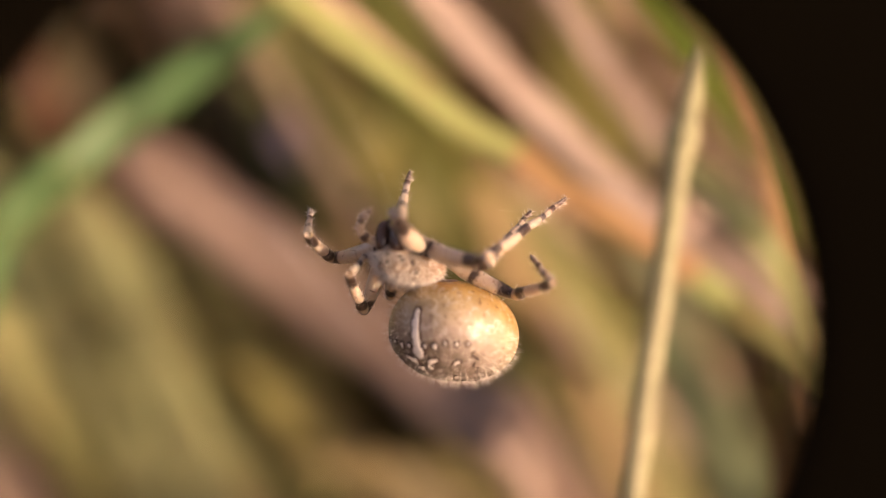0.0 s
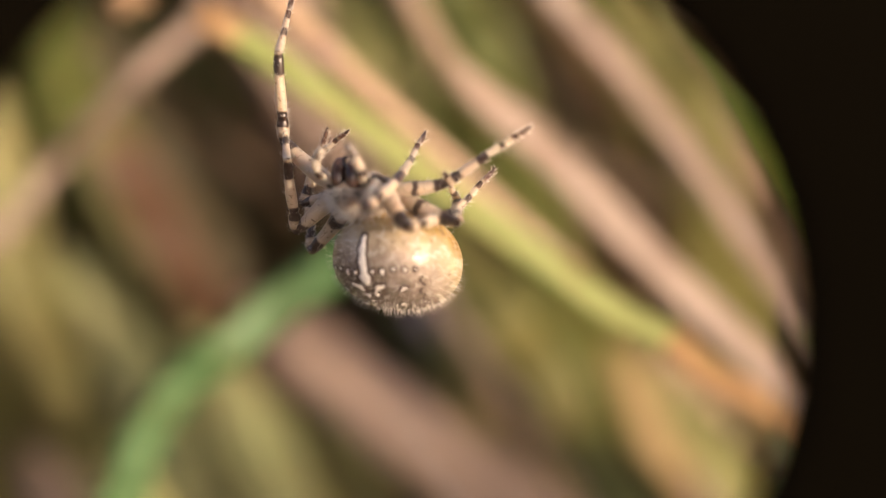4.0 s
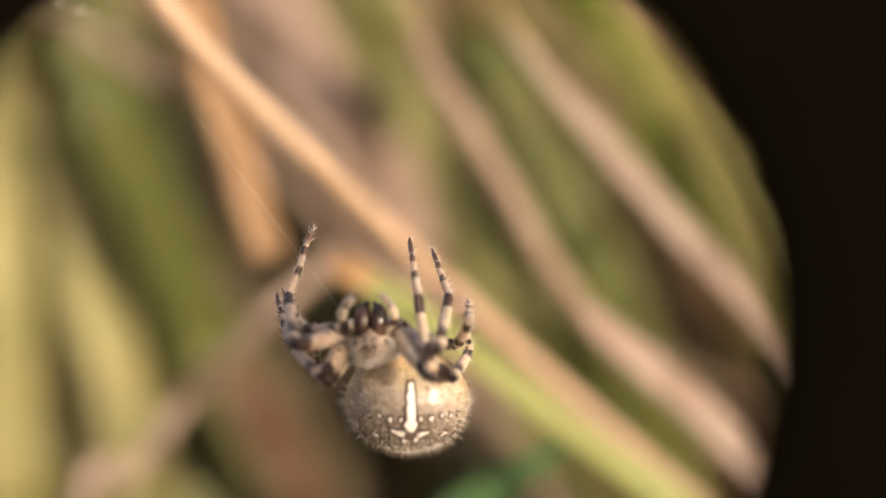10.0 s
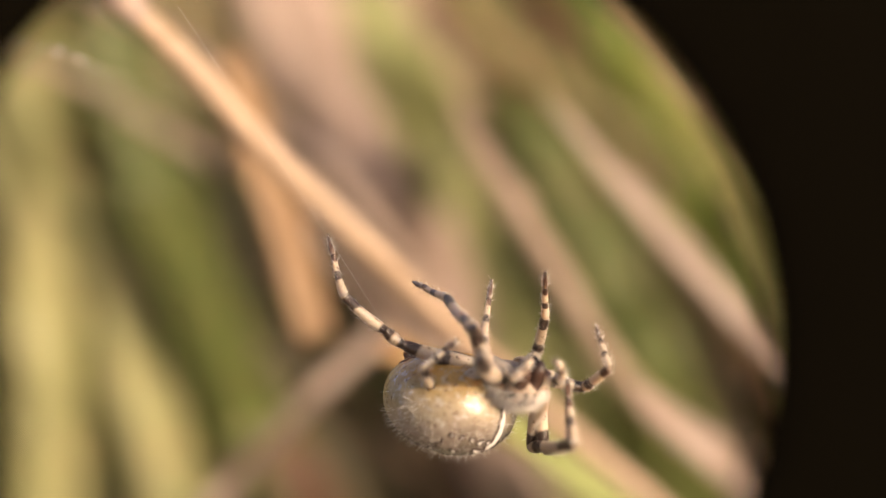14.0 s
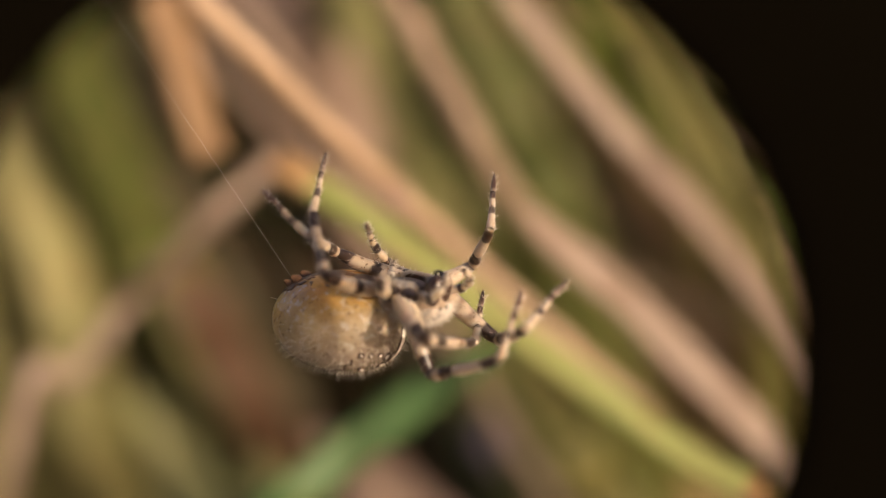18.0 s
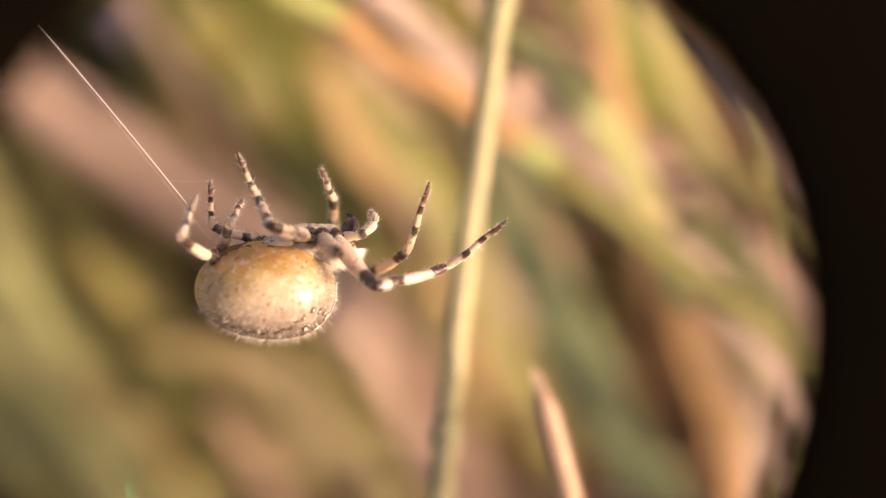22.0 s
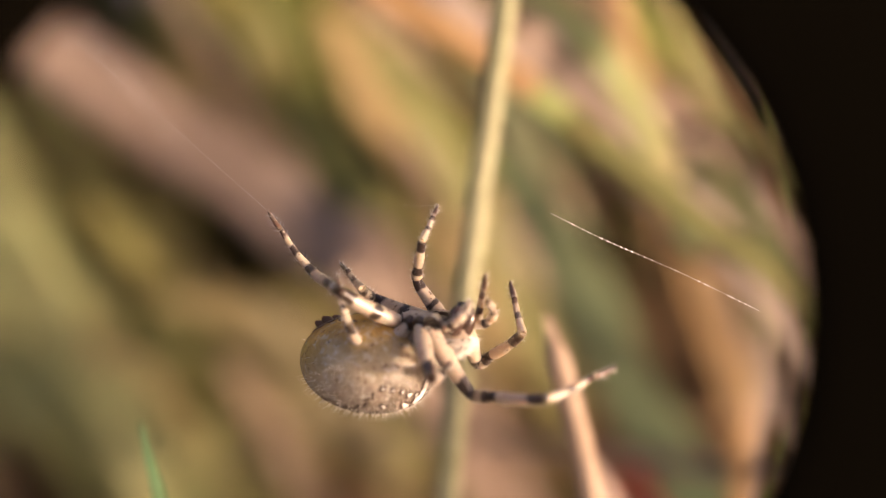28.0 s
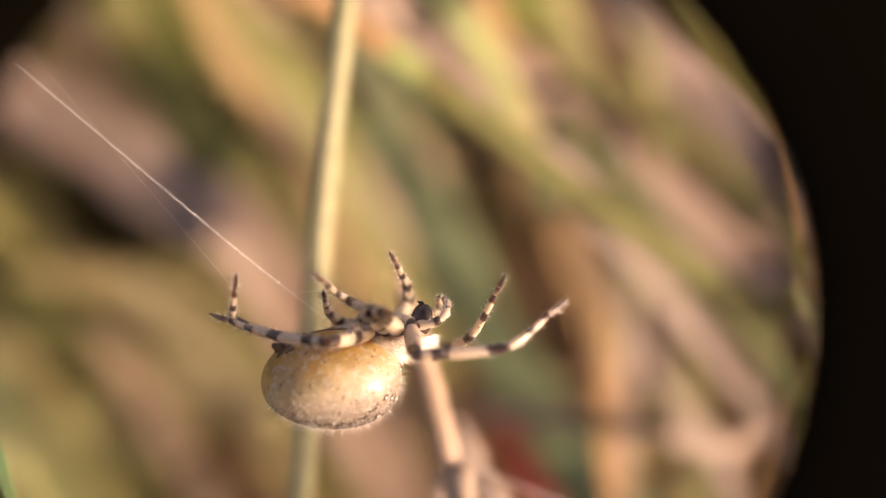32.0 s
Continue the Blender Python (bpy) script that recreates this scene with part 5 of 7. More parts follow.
stance(1.0, (4.12, 0.90, -3.62), 0,
       L1=((10.31, 6.93, -5.33), (7.50, 6.13, -12.01), (8.37, 2.96, -17.50)),
       L2=((10.11, 5.21, -4.71), (11.57, 4.82, -11.24), (7.68, 2.14, -14.95)),
       L3=((5.84, 5.32, -1.20), (2.66, 6.61, -3.45), (5.05, 3.52, -4.33)),
       L4=((7.84, 3.24, -0.60), (2.79, 5.85, -2.49), (8.27, 5.43, -2.71)),
       R1=((9.68, -1.51, 0.59), (4.13, 0.67, -3.62), (3.12, 1.54, -9.88)),
       R2=((7.23, -4.50, 0.12), (8.12, -7.90, -5.59), (5.20, -10.48, -10.15)),
       R3=((3.16, -5.57, -5.18), (6.59, -5.03, -7.36), (7.61, -3.10, -10.72)),
       R4=((5.02, -5.47, -0.07), (1.16, -7.31, -4.27), (6.16, -8.30, -6.33)))
stance(2.0, (3.87, 1.04, -3.69), 0,
       L1=((9.34, 4.46, -8.89), (5.55, 1.16, -14.19), (5.30, -3.99, -17.98)),
       L2=((8.02, 7.89, -3.63), (2.66, 7.41, -7.63), (7.71, 5.00, -9.81)),
       L3=((6.00, 6.22, -2.59), (2.12, 6.75, -3.80), (-0.83, 4.82, -5.69)),
       L4=((8.18, 4.92, -2.59), (2.39, 5.64, -3.98), (-2.71, 4.64, -5.78)),
       R1=((9.13, 0.94, 0.38), (2.92, 0.22, -3.38), (1.22, -1.42, -9.33)),
       R2=((7.75, -3.07, 0.25), (2.59, -6.65, -2.07), (4.05, -11.41, -5.42)),
       R3=((3.82, -5.52, -4.10), (5.84, -8.53, -6.01), (6.30, -11.68, -8.44)),
       R4=((5.27, -6.14, -1.73), (2.01, -6.39, -6.76), (6.03, -4.13, -9.75)))
stance(5.0, (4.87, 1.32, -4.63), 0,
       L1=((5.44, 9.02, -7.81), (11.11, 9.16, -12.40), (9.10, 12.28, -17.62)),
       L2=((1.96, 7.25, -1.85), (8.41, 6.29, -3.37), (4.46, 9.44, -6.60)),
       L3=((2.85, 7.68, -4.79), (5.31, 6.41, -7.82), (7.40, 3.23, -9.03)),
       L4=((-0.98, 6.93, -1.67), (0.95, 8.29, -7.19), (4.99, 6.68, -10.55)),
       R1=((10.86, -4.48, -2.94), (5.19, -3.04, -7.31), (0.44, -1.33, -11.25)),
       R2=((7.37, -5.32, -1.73), (1.21, -4.31, -4.16), (-3.28, -4.35, -8.15)),
       R3=((2.57, -4.83, -6.21), (1.57, -8.05, -8.55), (0.01, -10.91, -10.87)),
       R4=((2.74, -6.71, -2.65), (-1.74, -3.26, -4.66), (3.02, -6.01, -4.62)))
stance(6.0, (5.11, 1.60, -5.37), 0,
       L1=((4.85, 8.25, -9.87), (9.81, 7.46, -15.17), (7.66, 8.61, -21.09)),
       L2=((2.16, 7.85, -3.01), (8.41, 8.04, -5.44), (4.47, 9.07, -9.84)),
       L3=((0.98, 5.80, -4.09), (5.01, 5.03, -4.21), (7.74, 2.38, -5.45)),
       L4=((-2.72, 5.55, -4.85), (3.12, 4.39, -4.14), (7.91, 1.67, -4.06)),
       R1=((10.02, -2.92, -1.27), (3.42, -3.17, -4.38), (-1.60, -2.93, -8.34)),
       R2=((6.67, -4.23, -1.29), (0.13, -4.27, -2.74), (2.61, -9.48, -4.38)),
       R3=((2.75, -4.65, -6.16), (2.68, -8.31, -7.99), (1.85, -11.46, -10.32)),
       R4=((0.53, -5.74, -3.46), (4.29, -10.35, -2.72), (0.74, -7.38, -5.68)))
stance(7.0, (4.13, 0.58, -4.03), 0,
       L1=((10.47, 6.33, -6.00), (7.00, 7.28, -12.36), (5.69, 7.08, -18.62)),
       L2=((7.48, 7.39, -7.02), (3.63, 7.03, -12.50), (7.78, 3.79, -15.38)),
       L3=((6.87, 5.18, -3.13), (3.63, 6.11, -5.47), (7.61, 5.83, -5.66)),
       L4=((7.58, 5.57, -1.93), (1.96, 6.32, -3.89), (7.30, 5.40, -4.83)),
       R1=((9.57, -2.32, 0.22), (2.80, -3.95, -1.97), (-1.50, -4.79, -6.63)),
       R2=((7.49, -4.55, -0.26), (1.30, -6.98, -1.04), (6.23, -9.87, -2.85)),
       R3=((3.57, -5.81, -5.93), (6.35, -8.23, -7.72), (5.87, -11.23, -10.33)),
       R4=((6.54, -5.05, -1.03), (0.85, -5.90, -2.71), (6.12, -4.45, -3.29)))
stance(8.0, (3.97, 0.36, -2.62), 20,
       L1=((4.27, 6.15, -8.48), (2.43, 0.38, -12.55), (4.51, -5.13, -15.05)),
       L2=((6.28, 7.38, -5.55), (4.50, 1.61, -8.47), (6.76, -2.44, -12.28)),
       L3=((1.34, 6.20, -4.51), (-1.60, 3.87, -6.17), (1.81, 5.15, -7.81)),
       L4=((1.62, 8.15, -4.06), (-3.71, 6.69, -6.40), (0.06, 8.44, -10.01)),
       R1=((4.30, -3.03, 2.56), (11.07, -1.01, 0.75), (8.84, -6.28, -2.11)),
       R2=((4.25, -7.46, -3.95), (10.31, -5.47, -6.01), (9.10, -11.13, -7.61)),
       R3=((5.62, -3.59, 0.62), (9.59, -2.64, 0.97), (9.33, -5.58, -1.72)),
       R4=((1.34, -8.13, -5.04), (4.02, -4.97, -9.38), (5.64, -1.34, -13.18)))
stance(9.0, (3.19, 1.33, -4.45), 20,
       L1=((5.00, 5.88, -10.82), (2.62, 0.42, -15.03), (4.39, -4.77, -18.32)),
       L2=((5.01, 8.87, -6.65), (-0.75, 5.83, -8.26), (-5.67, 2.70, -9.68)),
       L3=((-0.10, 5.47, -1.78), (1.89, 8.63, -3.46), (-1.77, 7.02, -3.54)),
       L4=((1.70, 9.03, -3.91), (-3.42, 6.84, -6.15), (0.62, 6.58, -9.88)),
       R1=((1.52, -3.00, -0.84), (4.59, 0.05, -6.71), (-0.28, -3.34, -9.11)),
       R2=((5.63, -2.17, 0.64), (11.99, -0.72, -0.88), (12.13, -5.85, -3.98)),
       R3=((6.15, -4.33, -5.23), (8.97, -2.65, -7.69), (7.22, -3.50, -11.19)),
       R4=((2.85, -7.57, -3.95), (4.94, -3.62, -7.96), (3.38, -1.77, -12.90)))
stance(10.0, (3.98, 2.64, -4.55), 10,
       L1=((9.57, 8.92, -3.31), (4.19, 9.59, -8.20), (3.32, 7.62, -14.23)),
       L2=((7.87, 6.84, -0.96), (3.07, 9.60, -4.74), (-0.82, 10.73, -9.17)),
       L3=((7.34, 5.13, -4.93), (4.68, 8.22, -5.38), (3.63, 10.07, -8.77)),
       L4=((6.28, 6.43, -0.72), (0.91, 7.39, -3.20), (6.31, 7.30, -4.22)),
       R1=((9.64, -1.37, -0.67), (7.35, -0.56, -7.56), (3.87, -0.18, -12.91)),
       R2=((9.76, -1.82, -2.78), (5.63, -3.15, -7.88), (1.85, -2.17, -12.44)),
       R3=((3.86, -3.90, -4.02), (7.73, -4.44, -5.25), (4.52, -4.75, -7.63)),
       R4=((6.36, -3.16, -1.06), (1.47, -5.08, -3.96), (6.36, -4.39, -6.38)))
stance(11.0, (4.46, 0.31, -5.43), 0,
       L1=((9.39, 4.78, -1.33), (8.33, 9.67, -6.65), (6.75, 9.41, -12.84)),
       L2=((9.62, 5.54, -3.93), (3.74, 5.19, -7.12), (8.26, 1.31, -7.85)),
       L3=((3.10, 4.20, -1.98), (7.14, 4.76, -2.39), (4.31, 6.53, -4.59)),
       L4=((6.99, 2.04, -1.06), (2.10, 4.22, -3.77), (7.56, 3.80, -3.17)),
       R1=((6.79, -1.29, 0.24), (1.19, -3.33, -3.98), (7.08, -5.67, -4.92)),
       R2=((3.37, -3.45, -0.38), (8.65, -7.43, 0.71), (6.29, -12.05, -2.31)),
       R3=((2.84, -5.58, -3.80), (4.18, -9.41, -4.42), (2.74, -12.86, -5.84)),
       R4=((3.60, -7.37, -2.84), (-1.39, -6.92, -6.15), (3.69, -6.45, -8.20)))
stance(12.0, (3.90, 0.48, -4.08), 25,
       L1=((4.26, 8.76, -7.07), (1.57, 2.88, -3.69), (-2.13, -2.32, -4.13)),
       L2=((1.44, 7.85, -6.93), (-0.99, 1.98, -9.06), (1.42, -0.89, -13.74)),
       L3=((-0.90, 5.12, -4.57), (0.69, 8.18, -6.80), (-1.09, 4.80, -7.99)),
       L4=((-0.60, 7.47, -2.74), (-5.86, 6.08, -5.27), (-2.96, 6.56, -9.92)),
       R1=((5.44, -4.01, 0.73), (7.43, 0.28, -4.83), (7.92, -2.86, -10.39)),
       R2=((6.25, -1.36, 1.27), (12.55, -0.17, -0.69), (11.88, -5.20, -3.88)),
       R3=((6.45, -5.58, -4.94), (9.92, -6.21, -7.03), (11.50, -9.48, -8.71)),
       R4=((1.38, -5.54, -9.83), (2.15, -3.25, -15.32), (1.68, -0.13, -19.82)))
stance(13.0, (5.87, -1.06, -5.31), 25,
       L1=((7.32, 7.62, -6.15), (4.66, 0.87, -5.38), (1.48, -4.18, -7.70)),
       L2=((4.03, 6.68, -4.04), (1.67, 0.81, -1.83), (-1.89, -3.83, -3.18)),
       L3=((1.19, 3.25, -4.23), (-0.50, 6.38, -6.27), (-3.49, 3.82, -5.57)),
       L4=((0.26, 4.08, -1.86), (-2.59, 9.05, -3.64), (-5.59, 4.45, -3.93)),
       R1=((9.46, -3.21, 0.21), (14.98, -2.75, -4.55), (14.93, -7.73, -8.57)),
       R2=((9.39, -7.94, -3.51), (12.29, -6.82, -9.45), (11.74, -9.61, -14.74)),
       R3=((5.71, -7.70, -5.91), (7.43, -6.56, -9.45), (7.82, -9.73, -11.85)),
       R4=((-0.53, -6.21, -7.53), (-1.48, -4.90, -13.30), (-3.59, -4.80, -18.38)))
stance(14.0, (5.47, -0.72, -3.20), 25,
       L1=((8.20, 7.25, -5.81), (3.78, 1.45, -6.17), (0.83, -2.47, -10.28)),
       L2=((6.21, 5.84, -7.62), (0.48, 2.64, -8.94), (-5.12, 0.48, -9.04)),
       L3=((1.23, 3.58, -1.46), (2.43, 6.61, -3.95), (2.62, 3.18, -6.00)),
       L4=((-1.96, 4.44, -4.64), (-6.10, 7.40, -7.82), (-9.32, 6.87, -12.25)),
       R1=((6.64, -3.14, 2.35), (12.56, 0.42, -0.02), (9.05, -3.30, -3.87)),
       R2=((8.16, -2.85, 2.07), (13.20, 0.90, -0.26), (9.75, -1.97, -4.25)),
       R3=((9.20, -5.67, -2.95), (12.09, -4.20, -5.46), (9.51, -5.53, -8.21)),
       R4=((1.80, -9.07, -3.86), (4.55, -5.52, -7.85), (6.14, -2.27, -11.99)))
stance(17.0, (3.63, 0.06, -4.83), 0,
       L1=((8.57, 6.65, -2.77), (13.41, 1.24, -2.08), (16.57, -4.22, -3.17)),
       L2=((5.95, 7.94, -5.56), (5.59, 1.55, -3.57), (4.70, -4.16, -1.95)),
       L3=((3.36, 4.07, -1.39), (0.73, 6.68, -3.16), (-1.58, 3.46, -2.58)),
       L4=((-4.36, 1.62, -6.97), (-5.46, 5.54, -11.37), (-4.48, 0.13, -11.48)),
       R1=((8.72, -1.30, -0.29), (10.67, 5.36, -2.57), (11.68, -0.80, -1.19)),
       R2=((3.14, -8.05, -4.83), (3.11, -3.50, -9.75), (1.57, -3.60, -15.55)),
       R3=((-1.41, -2.16, -5.77), (-2.34, 1.12, -8.04), (-4.34, -2.28, -8.69)),
       R4=((0.43, -8.22, -4.29), (-0.55, -3.45, -7.79), (-2.25, -0.88, -12.35)))
stance(18.0, (6.18, -0.25, -2.84), 15,
       L1=((9.30, 2.68, 2.47), (15.70, 4.72, -0.39), (15.61, -0.24, -4.43)),
       L2=((10.08, 5.94, -1.49), (11.75, -0.29, 0.30), (10.42, -5.47, -2.42)),
       L3=((6.13, 5.52, -5.27), (5.21, 1.57, -4.67), (3.81, -2.17, -4.97)),
       L4=((2.43, 7.13, -5.78), (-0.49, 3.66, -9.72), (-1.19, 0.08, -13.83)),
       R1=((12.81, -2.75, 0.71), (16.86, 2.51, -2.33), (18.20, -3.22, -4.84)),
       R2=((8.34, -8.14, -3.75), (11.44, -4.05, -8.06), (9.98, -8.60, -11.69)),
       R3=((2.29, -4.66, -3.85), (2.24, -1.49, -6.46), (3.15, 1.62, -8.79)),
       R4=((-0.77, -0.80, -5.54), (-0.38, 4.60, -8.12), (-4.90, 3.71, -11.13)))
stance(19.0, (6.17, -0.47, -3.11), 10,
       L1=((11.17, 6.09, -1.22), (15.38, 0.29, 0.18), (20.22, -3.59, -1.40)),
       L2=((7.90, 1.42, 2.08), (13.82, 4.23, 0.67), (14.47, 1.27, -4.50)),
       L3=((4.06, 5.72, -2.62), (2.35, 3.36, 0.26), (-0.83, 2.18, -1.87)),
       L4=((-0.17, 4.99, -6.79), (-5.04, 2.73, -9.46), (-6.73, 6.49, -13.10)),
       R1=((8.22, -8.06, -6.03), (13.93, -4.33, -8.63), (19.22, -2.23, -11.55)),
       R2=((8.24, -8.26, -5.04), (9.32, -1.65, -4.68), (10.14, 3.22, -8.09)),
       R3=((1.67, -2.93, -4.83), (2.27, 0.85, -6.30), (2.73, 4.55, -7.76)),
       R4=((-0.07, -6.96, -4.39), (-0.45, -1.42, -6.64), (0.59, 3.93, -7.37)))
stance(20.0, (6.08, -0.13, -3.34), 0,
       L1=((9.80, 5.33, 0.90), (14.34, 0.21, -1.66), (14.29, 2.13, -7.77)),
       L2=((6.08, 7.50, -1.37), (6.09, 0.90, -2.52), (6.67, 6.41, -4.84)),
       L3=((4.96, 6.10, -5.59), (4.01, 2.24, -4.60), (2.55, -1.47, -4.92)),
       L4=((1.74, 7.44, -6.08), (-1.83, 3.22, -8.41), (-5.30, 1.13, -12.13)),
       R1=((9.70, -7.61, -1.56), (15.61, -3.85, -3.63), (20.33, -2.08, -7.57)),
       R2=((8.59, -7.93, -3.44), (9.56, -1.70, -5.71), (10.04, 3.57, -8.55)),
       R3=((2.45, -2.12, -7.12), (3.14, 1.46, -8.99), (5.39, 4.53, -7.77)),
       R4=((-2.05, -1.64, -4.68), (-5.78, 0.29, -8.97), (-4.36, 4.42, -12.31)))
stance(21.0, (3.73, -0.10, -3.86), 0,
       L1=((8.93, 2.37, 0.64), (13.65, 6.98, -2.48), (16.88, 4.63, -7.48)),
       L2=((5.53, 7.65, -2.59), (4.15, 1.16, -3.52), (3.05, 6.85, -5.06)),
       L3=((1.40, 6.16, -4.59), (-0.47, 2.90, -6.21), (-1.97, -0.46, -7.78)),
       L4=((-3.87, 1.08, -1.83), (-7.84, 4.78, -4.39), (-7.49, 1.75, -8.96)),
       R1=((10.69, -4.87, -3.00), (14.29, 0.45, -6.48), (15.42, 4.64, -11.18)),
       R2=((4.52, -8.06, -6.03), (3.45, -1.47, -6.61), (3.85, 4.33, -8.07)),
       R3=((-0.04, -2.67, -7.49), (-0.10, 1.14, -8.99), (1.10, 4.08, -11.43)),
       R4=((-3.01, -6.08, -5.58), (-1.21, -0.66, -7.41), (-3.64, 3.49, -10.09)))
stance(22.0, (4.02, -0.04, -4.00), 0,
       L1=((8.55, 5.95, -0.72), (14.61, 2.26, -2.42), (19.04, 4.70, -6.33)),
       L2=((5.49, 7.89, -3.15), (3.95, 1.50, -4.45), (2.01, 7.17, -4.76)),
       L3=((0.28, 5.23, -5.16), (-0.79, 2.01, -7.46), (-2.63, 1.76, -11.00)),
       L4=((-3.61, 1.16, -2.02), (-6.53, 6.00, -4.03), (-5.76, 1.80, -7.49)),
       R1=((8.58, -6.43, -1.20), (11.58, -0.21, -3.56), (12.97, 2.25, -9.30)),
       R2=((5.76, -7.99, -5.62), (5.37, -1.69, -7.86), (3.99, 3.72, -10.06)),
       R3=((-0.95, -2.85, -4.04), (-4.58, -1.26, -5.10), (-4.76, 0.39, -8.74)),
       R4=((-3.87, -2.97, -2.79), (-3.07, 2.51, -5.09), (-2.15, -2.30, -7.58)))
stance(23.0, (3.27, -0.18, -5.18), 0,
       L1=((6.24, 6.58, -1.83), (13.01, 7.77, -4.29), (17.52, 8.57, -8.77)),
       L2=((4.25, 7.82, -4.31), (3.22, 1.30, -5.45), (-0.15, 6.00, -7.02)),
       L3=((-1.47, 1.30, -4.29), (-5.29, 0.62, -2.96), (-5.53, 4.47, -4.03)),
       L4=((-1.72, 7.08, -3.68), (-5.29, 2.42, -4.93), (-9.22, -1.00, -6.69)),
       R1=((9.53, -4.07, -2.10), (10.58, 2.88, -4.08), (11.86, 5.94, -9.55)),
       R2=((7.02, -6.94, -7.74), (5.81, -0.58, -9.49), (4.57, 4.99, -11.32)),
       R3=((3.63, -6.60, -6.50), (3.21, -3.17, -8.71), (2.28, 0.44, -10.17)),
       R4=((-2.01, -7.61, -5.00), (-2.93, -1.89, -6.57), (-3.74, 2.60, -9.65)))
stance(24.0, (3.51, -0.04, -4.86), 0,
       L1=((9.58, 4.20, -1.73), (15.08, 0.20, -4.39), (16.98, 1.82, -10.28)),
       L2=((6.70, 7.39, -4.49), (6.98, 1.17, -6.96), (5.31, 5.60, -10.64)),
       L3=((2.63, 6.54, -5.70), (1.05, 2.90, -6.74), (-1.24, -0.32, -7.33)),
       L4=((-1.79, 6.74, -2.78), (-6.20, 2.68, -3.13), (-8.81, -1.89, -4.72)),
       R1=((8.00, -7.50, -4.32), (8.71, -0.62, -6.65), (7.44, 1.42, -12.58)),
       R2=((5.71, -7.85, -6.56), (4.82, -1.29, -7.58), (3.48, 4.04, -9.99)),
       R3=((-0.60, -4.92, -5.87), (-1.46, -1.02, -6.82), (-4.77, -0.10, -8.86)),
       R4=((-4.40, -2.43, -3.51), (-4.95, 3.00, -6.01), (-6.32, -1.79, -8.35)))
stance(25.0, (6.22, -0.76, -3.77), 15,
       L1=((10.74, 2.98, 0.62), (13.80, -3.58, -0.30), (13.97, -7.83, -5.08)),
       L2=((9.28, 6.18, -2.52), (7.10, 0.15, -4.45), (5.53, -4.18, -8.31)),
       L3=((5.04, 5.57, -4.79), (3.61, 2.10, -6.46), (1.47, -1.13, -7.43)),
       L4=((-1.70, 3.22, -6.11), (-2.61, 7.25, -10.47), (-5.56, 5.09, -14.58)),
       R1=((7.69, -5.85, 0.92), (13.34, -4.24, -3.41), (16.13, -3.44, -9.12)),
       R2=((5.43, -8.45, -3.36), (8.53, -3.30, -6.33), (8.43, -1.60, -12.08)),
       R3=((4.32, -7.05, -4.14), (5.36, -3.76, -6.36), (7.20, -0.94, -8.52)),
       R4=((-1.28, -2.68, -5.42), (1.29, 2.74, -5.51), (-1.94, -1.62, -6.35)))
stance(28.0, (5.78, -0.74, -3.10), 15,
       L1=((9.76, 0.12, 1.62), (16.86, 1.65, 0.90), (20.30, -3.22, -1.43)),
       L2=((8.77, 5.13, -0.08), (6.29, -1.09, 0.31), (9.68, 3.59, -1.32)),
       L3=((1.71, 2.83, -0.72), (1.43, 5.56, -3.76), (0.47, 5.96, -7.63)),
       L4=((0.90, 6.16, -6.16), (-4.09, 3.21, -7.70), (-7.17, 4.72, -12.00)),
       R1=((6.52, -7.25, 0.12), (12.07, -3.88, -3.21), (8.92, -7.87, -7.09)),
       R2=((4.89, -8.47, -3.79), (8.51, -2.82, -3.89), (10.86, 0.87, -7.99)),
       R3=((3.21, -1.79, -7.04), (4.71, 0.17, -10.32), (4.51, -2.59, -13.20)),
       R4=((-1.61, -2.63, -5.24), (0.84, 2.75, -6.28), (-3.29, -0.43, -8.04)))
stance(29.0, (5.57, -0.00, -3.72), 0,
       L1=((9.40, 5.92, 0.10), (14.79, 1.86, -2.69), (15.05, 3.71, -8.81)),
       L2=((6.96, 7.23, -1.16), (5.92, 2.50, -5.78), (4.55, -2.92, -7.95)),
       L3=((4.78, 6.09, -2.21), (3.93, 3.78, -5.49), (3.55, 0.16, -7.14)),
       L4=((0.60, 7.61, -5.08), (-3.20, 3.47, -7.18), (-7.06, 2.38, -10.94)),
       R1=((9.12, -7.96, -4.84), (7.70, -0.98, -6.41), (7.35, 5.02, -8.61)),
       R2=((9.57, -6.95, -4.97), (8.70, -0.51, -6.60), (8.00, 5.06, -8.73)),
       R3=((2.27, -5.68, -3.76), (2.04, -2.15, -5.84), (2.69, 1.44, -7.48)),
       R4=((-2.56, -2.05, -3.29), (-6.75, 1.71, -5.36), (-8.91, 3.65, -10.03)))
stance(30.0, (4.39, 0.02, -3.91), 0,
       L1=((7.31, 6.81, -0.59), (12.85, 3.11, -3.58), (16.72, -1.44, -5.87)),
       L2=((4.47, 8.17, -3.81), (3.28, 1.80, -5.49), (0.40, 6.62, -7.59)),
       L3=((4.53, 6.47, -5.26), (3.42, 2.53, -5.04), (0.97, 0.12, -7.09)),
       L4=((0.41, 7.97, -5.96), (-1.67, 2.96, -8.54), (-4.53, 1.38, -12.96)),
       R1=((9.07, -6.48, -1.38), (13.17, -0.70, -3.17), (11.95, 2.65, -8.48)),
       R2=((7.99, -7.25, -4.73), (7.02, -0.74, -5.96), (4.63, 4.33, -8.10)),
       R3=((4.05, -6.22, -6.18), (3.58, -2.70, -8.21), (2.61, -0.43, -11.37)),
       R4=((-3.59, -2.56, -2.85), (-8.98, -3.06, -5.43), (-9.26, -0.72, -10.40)))
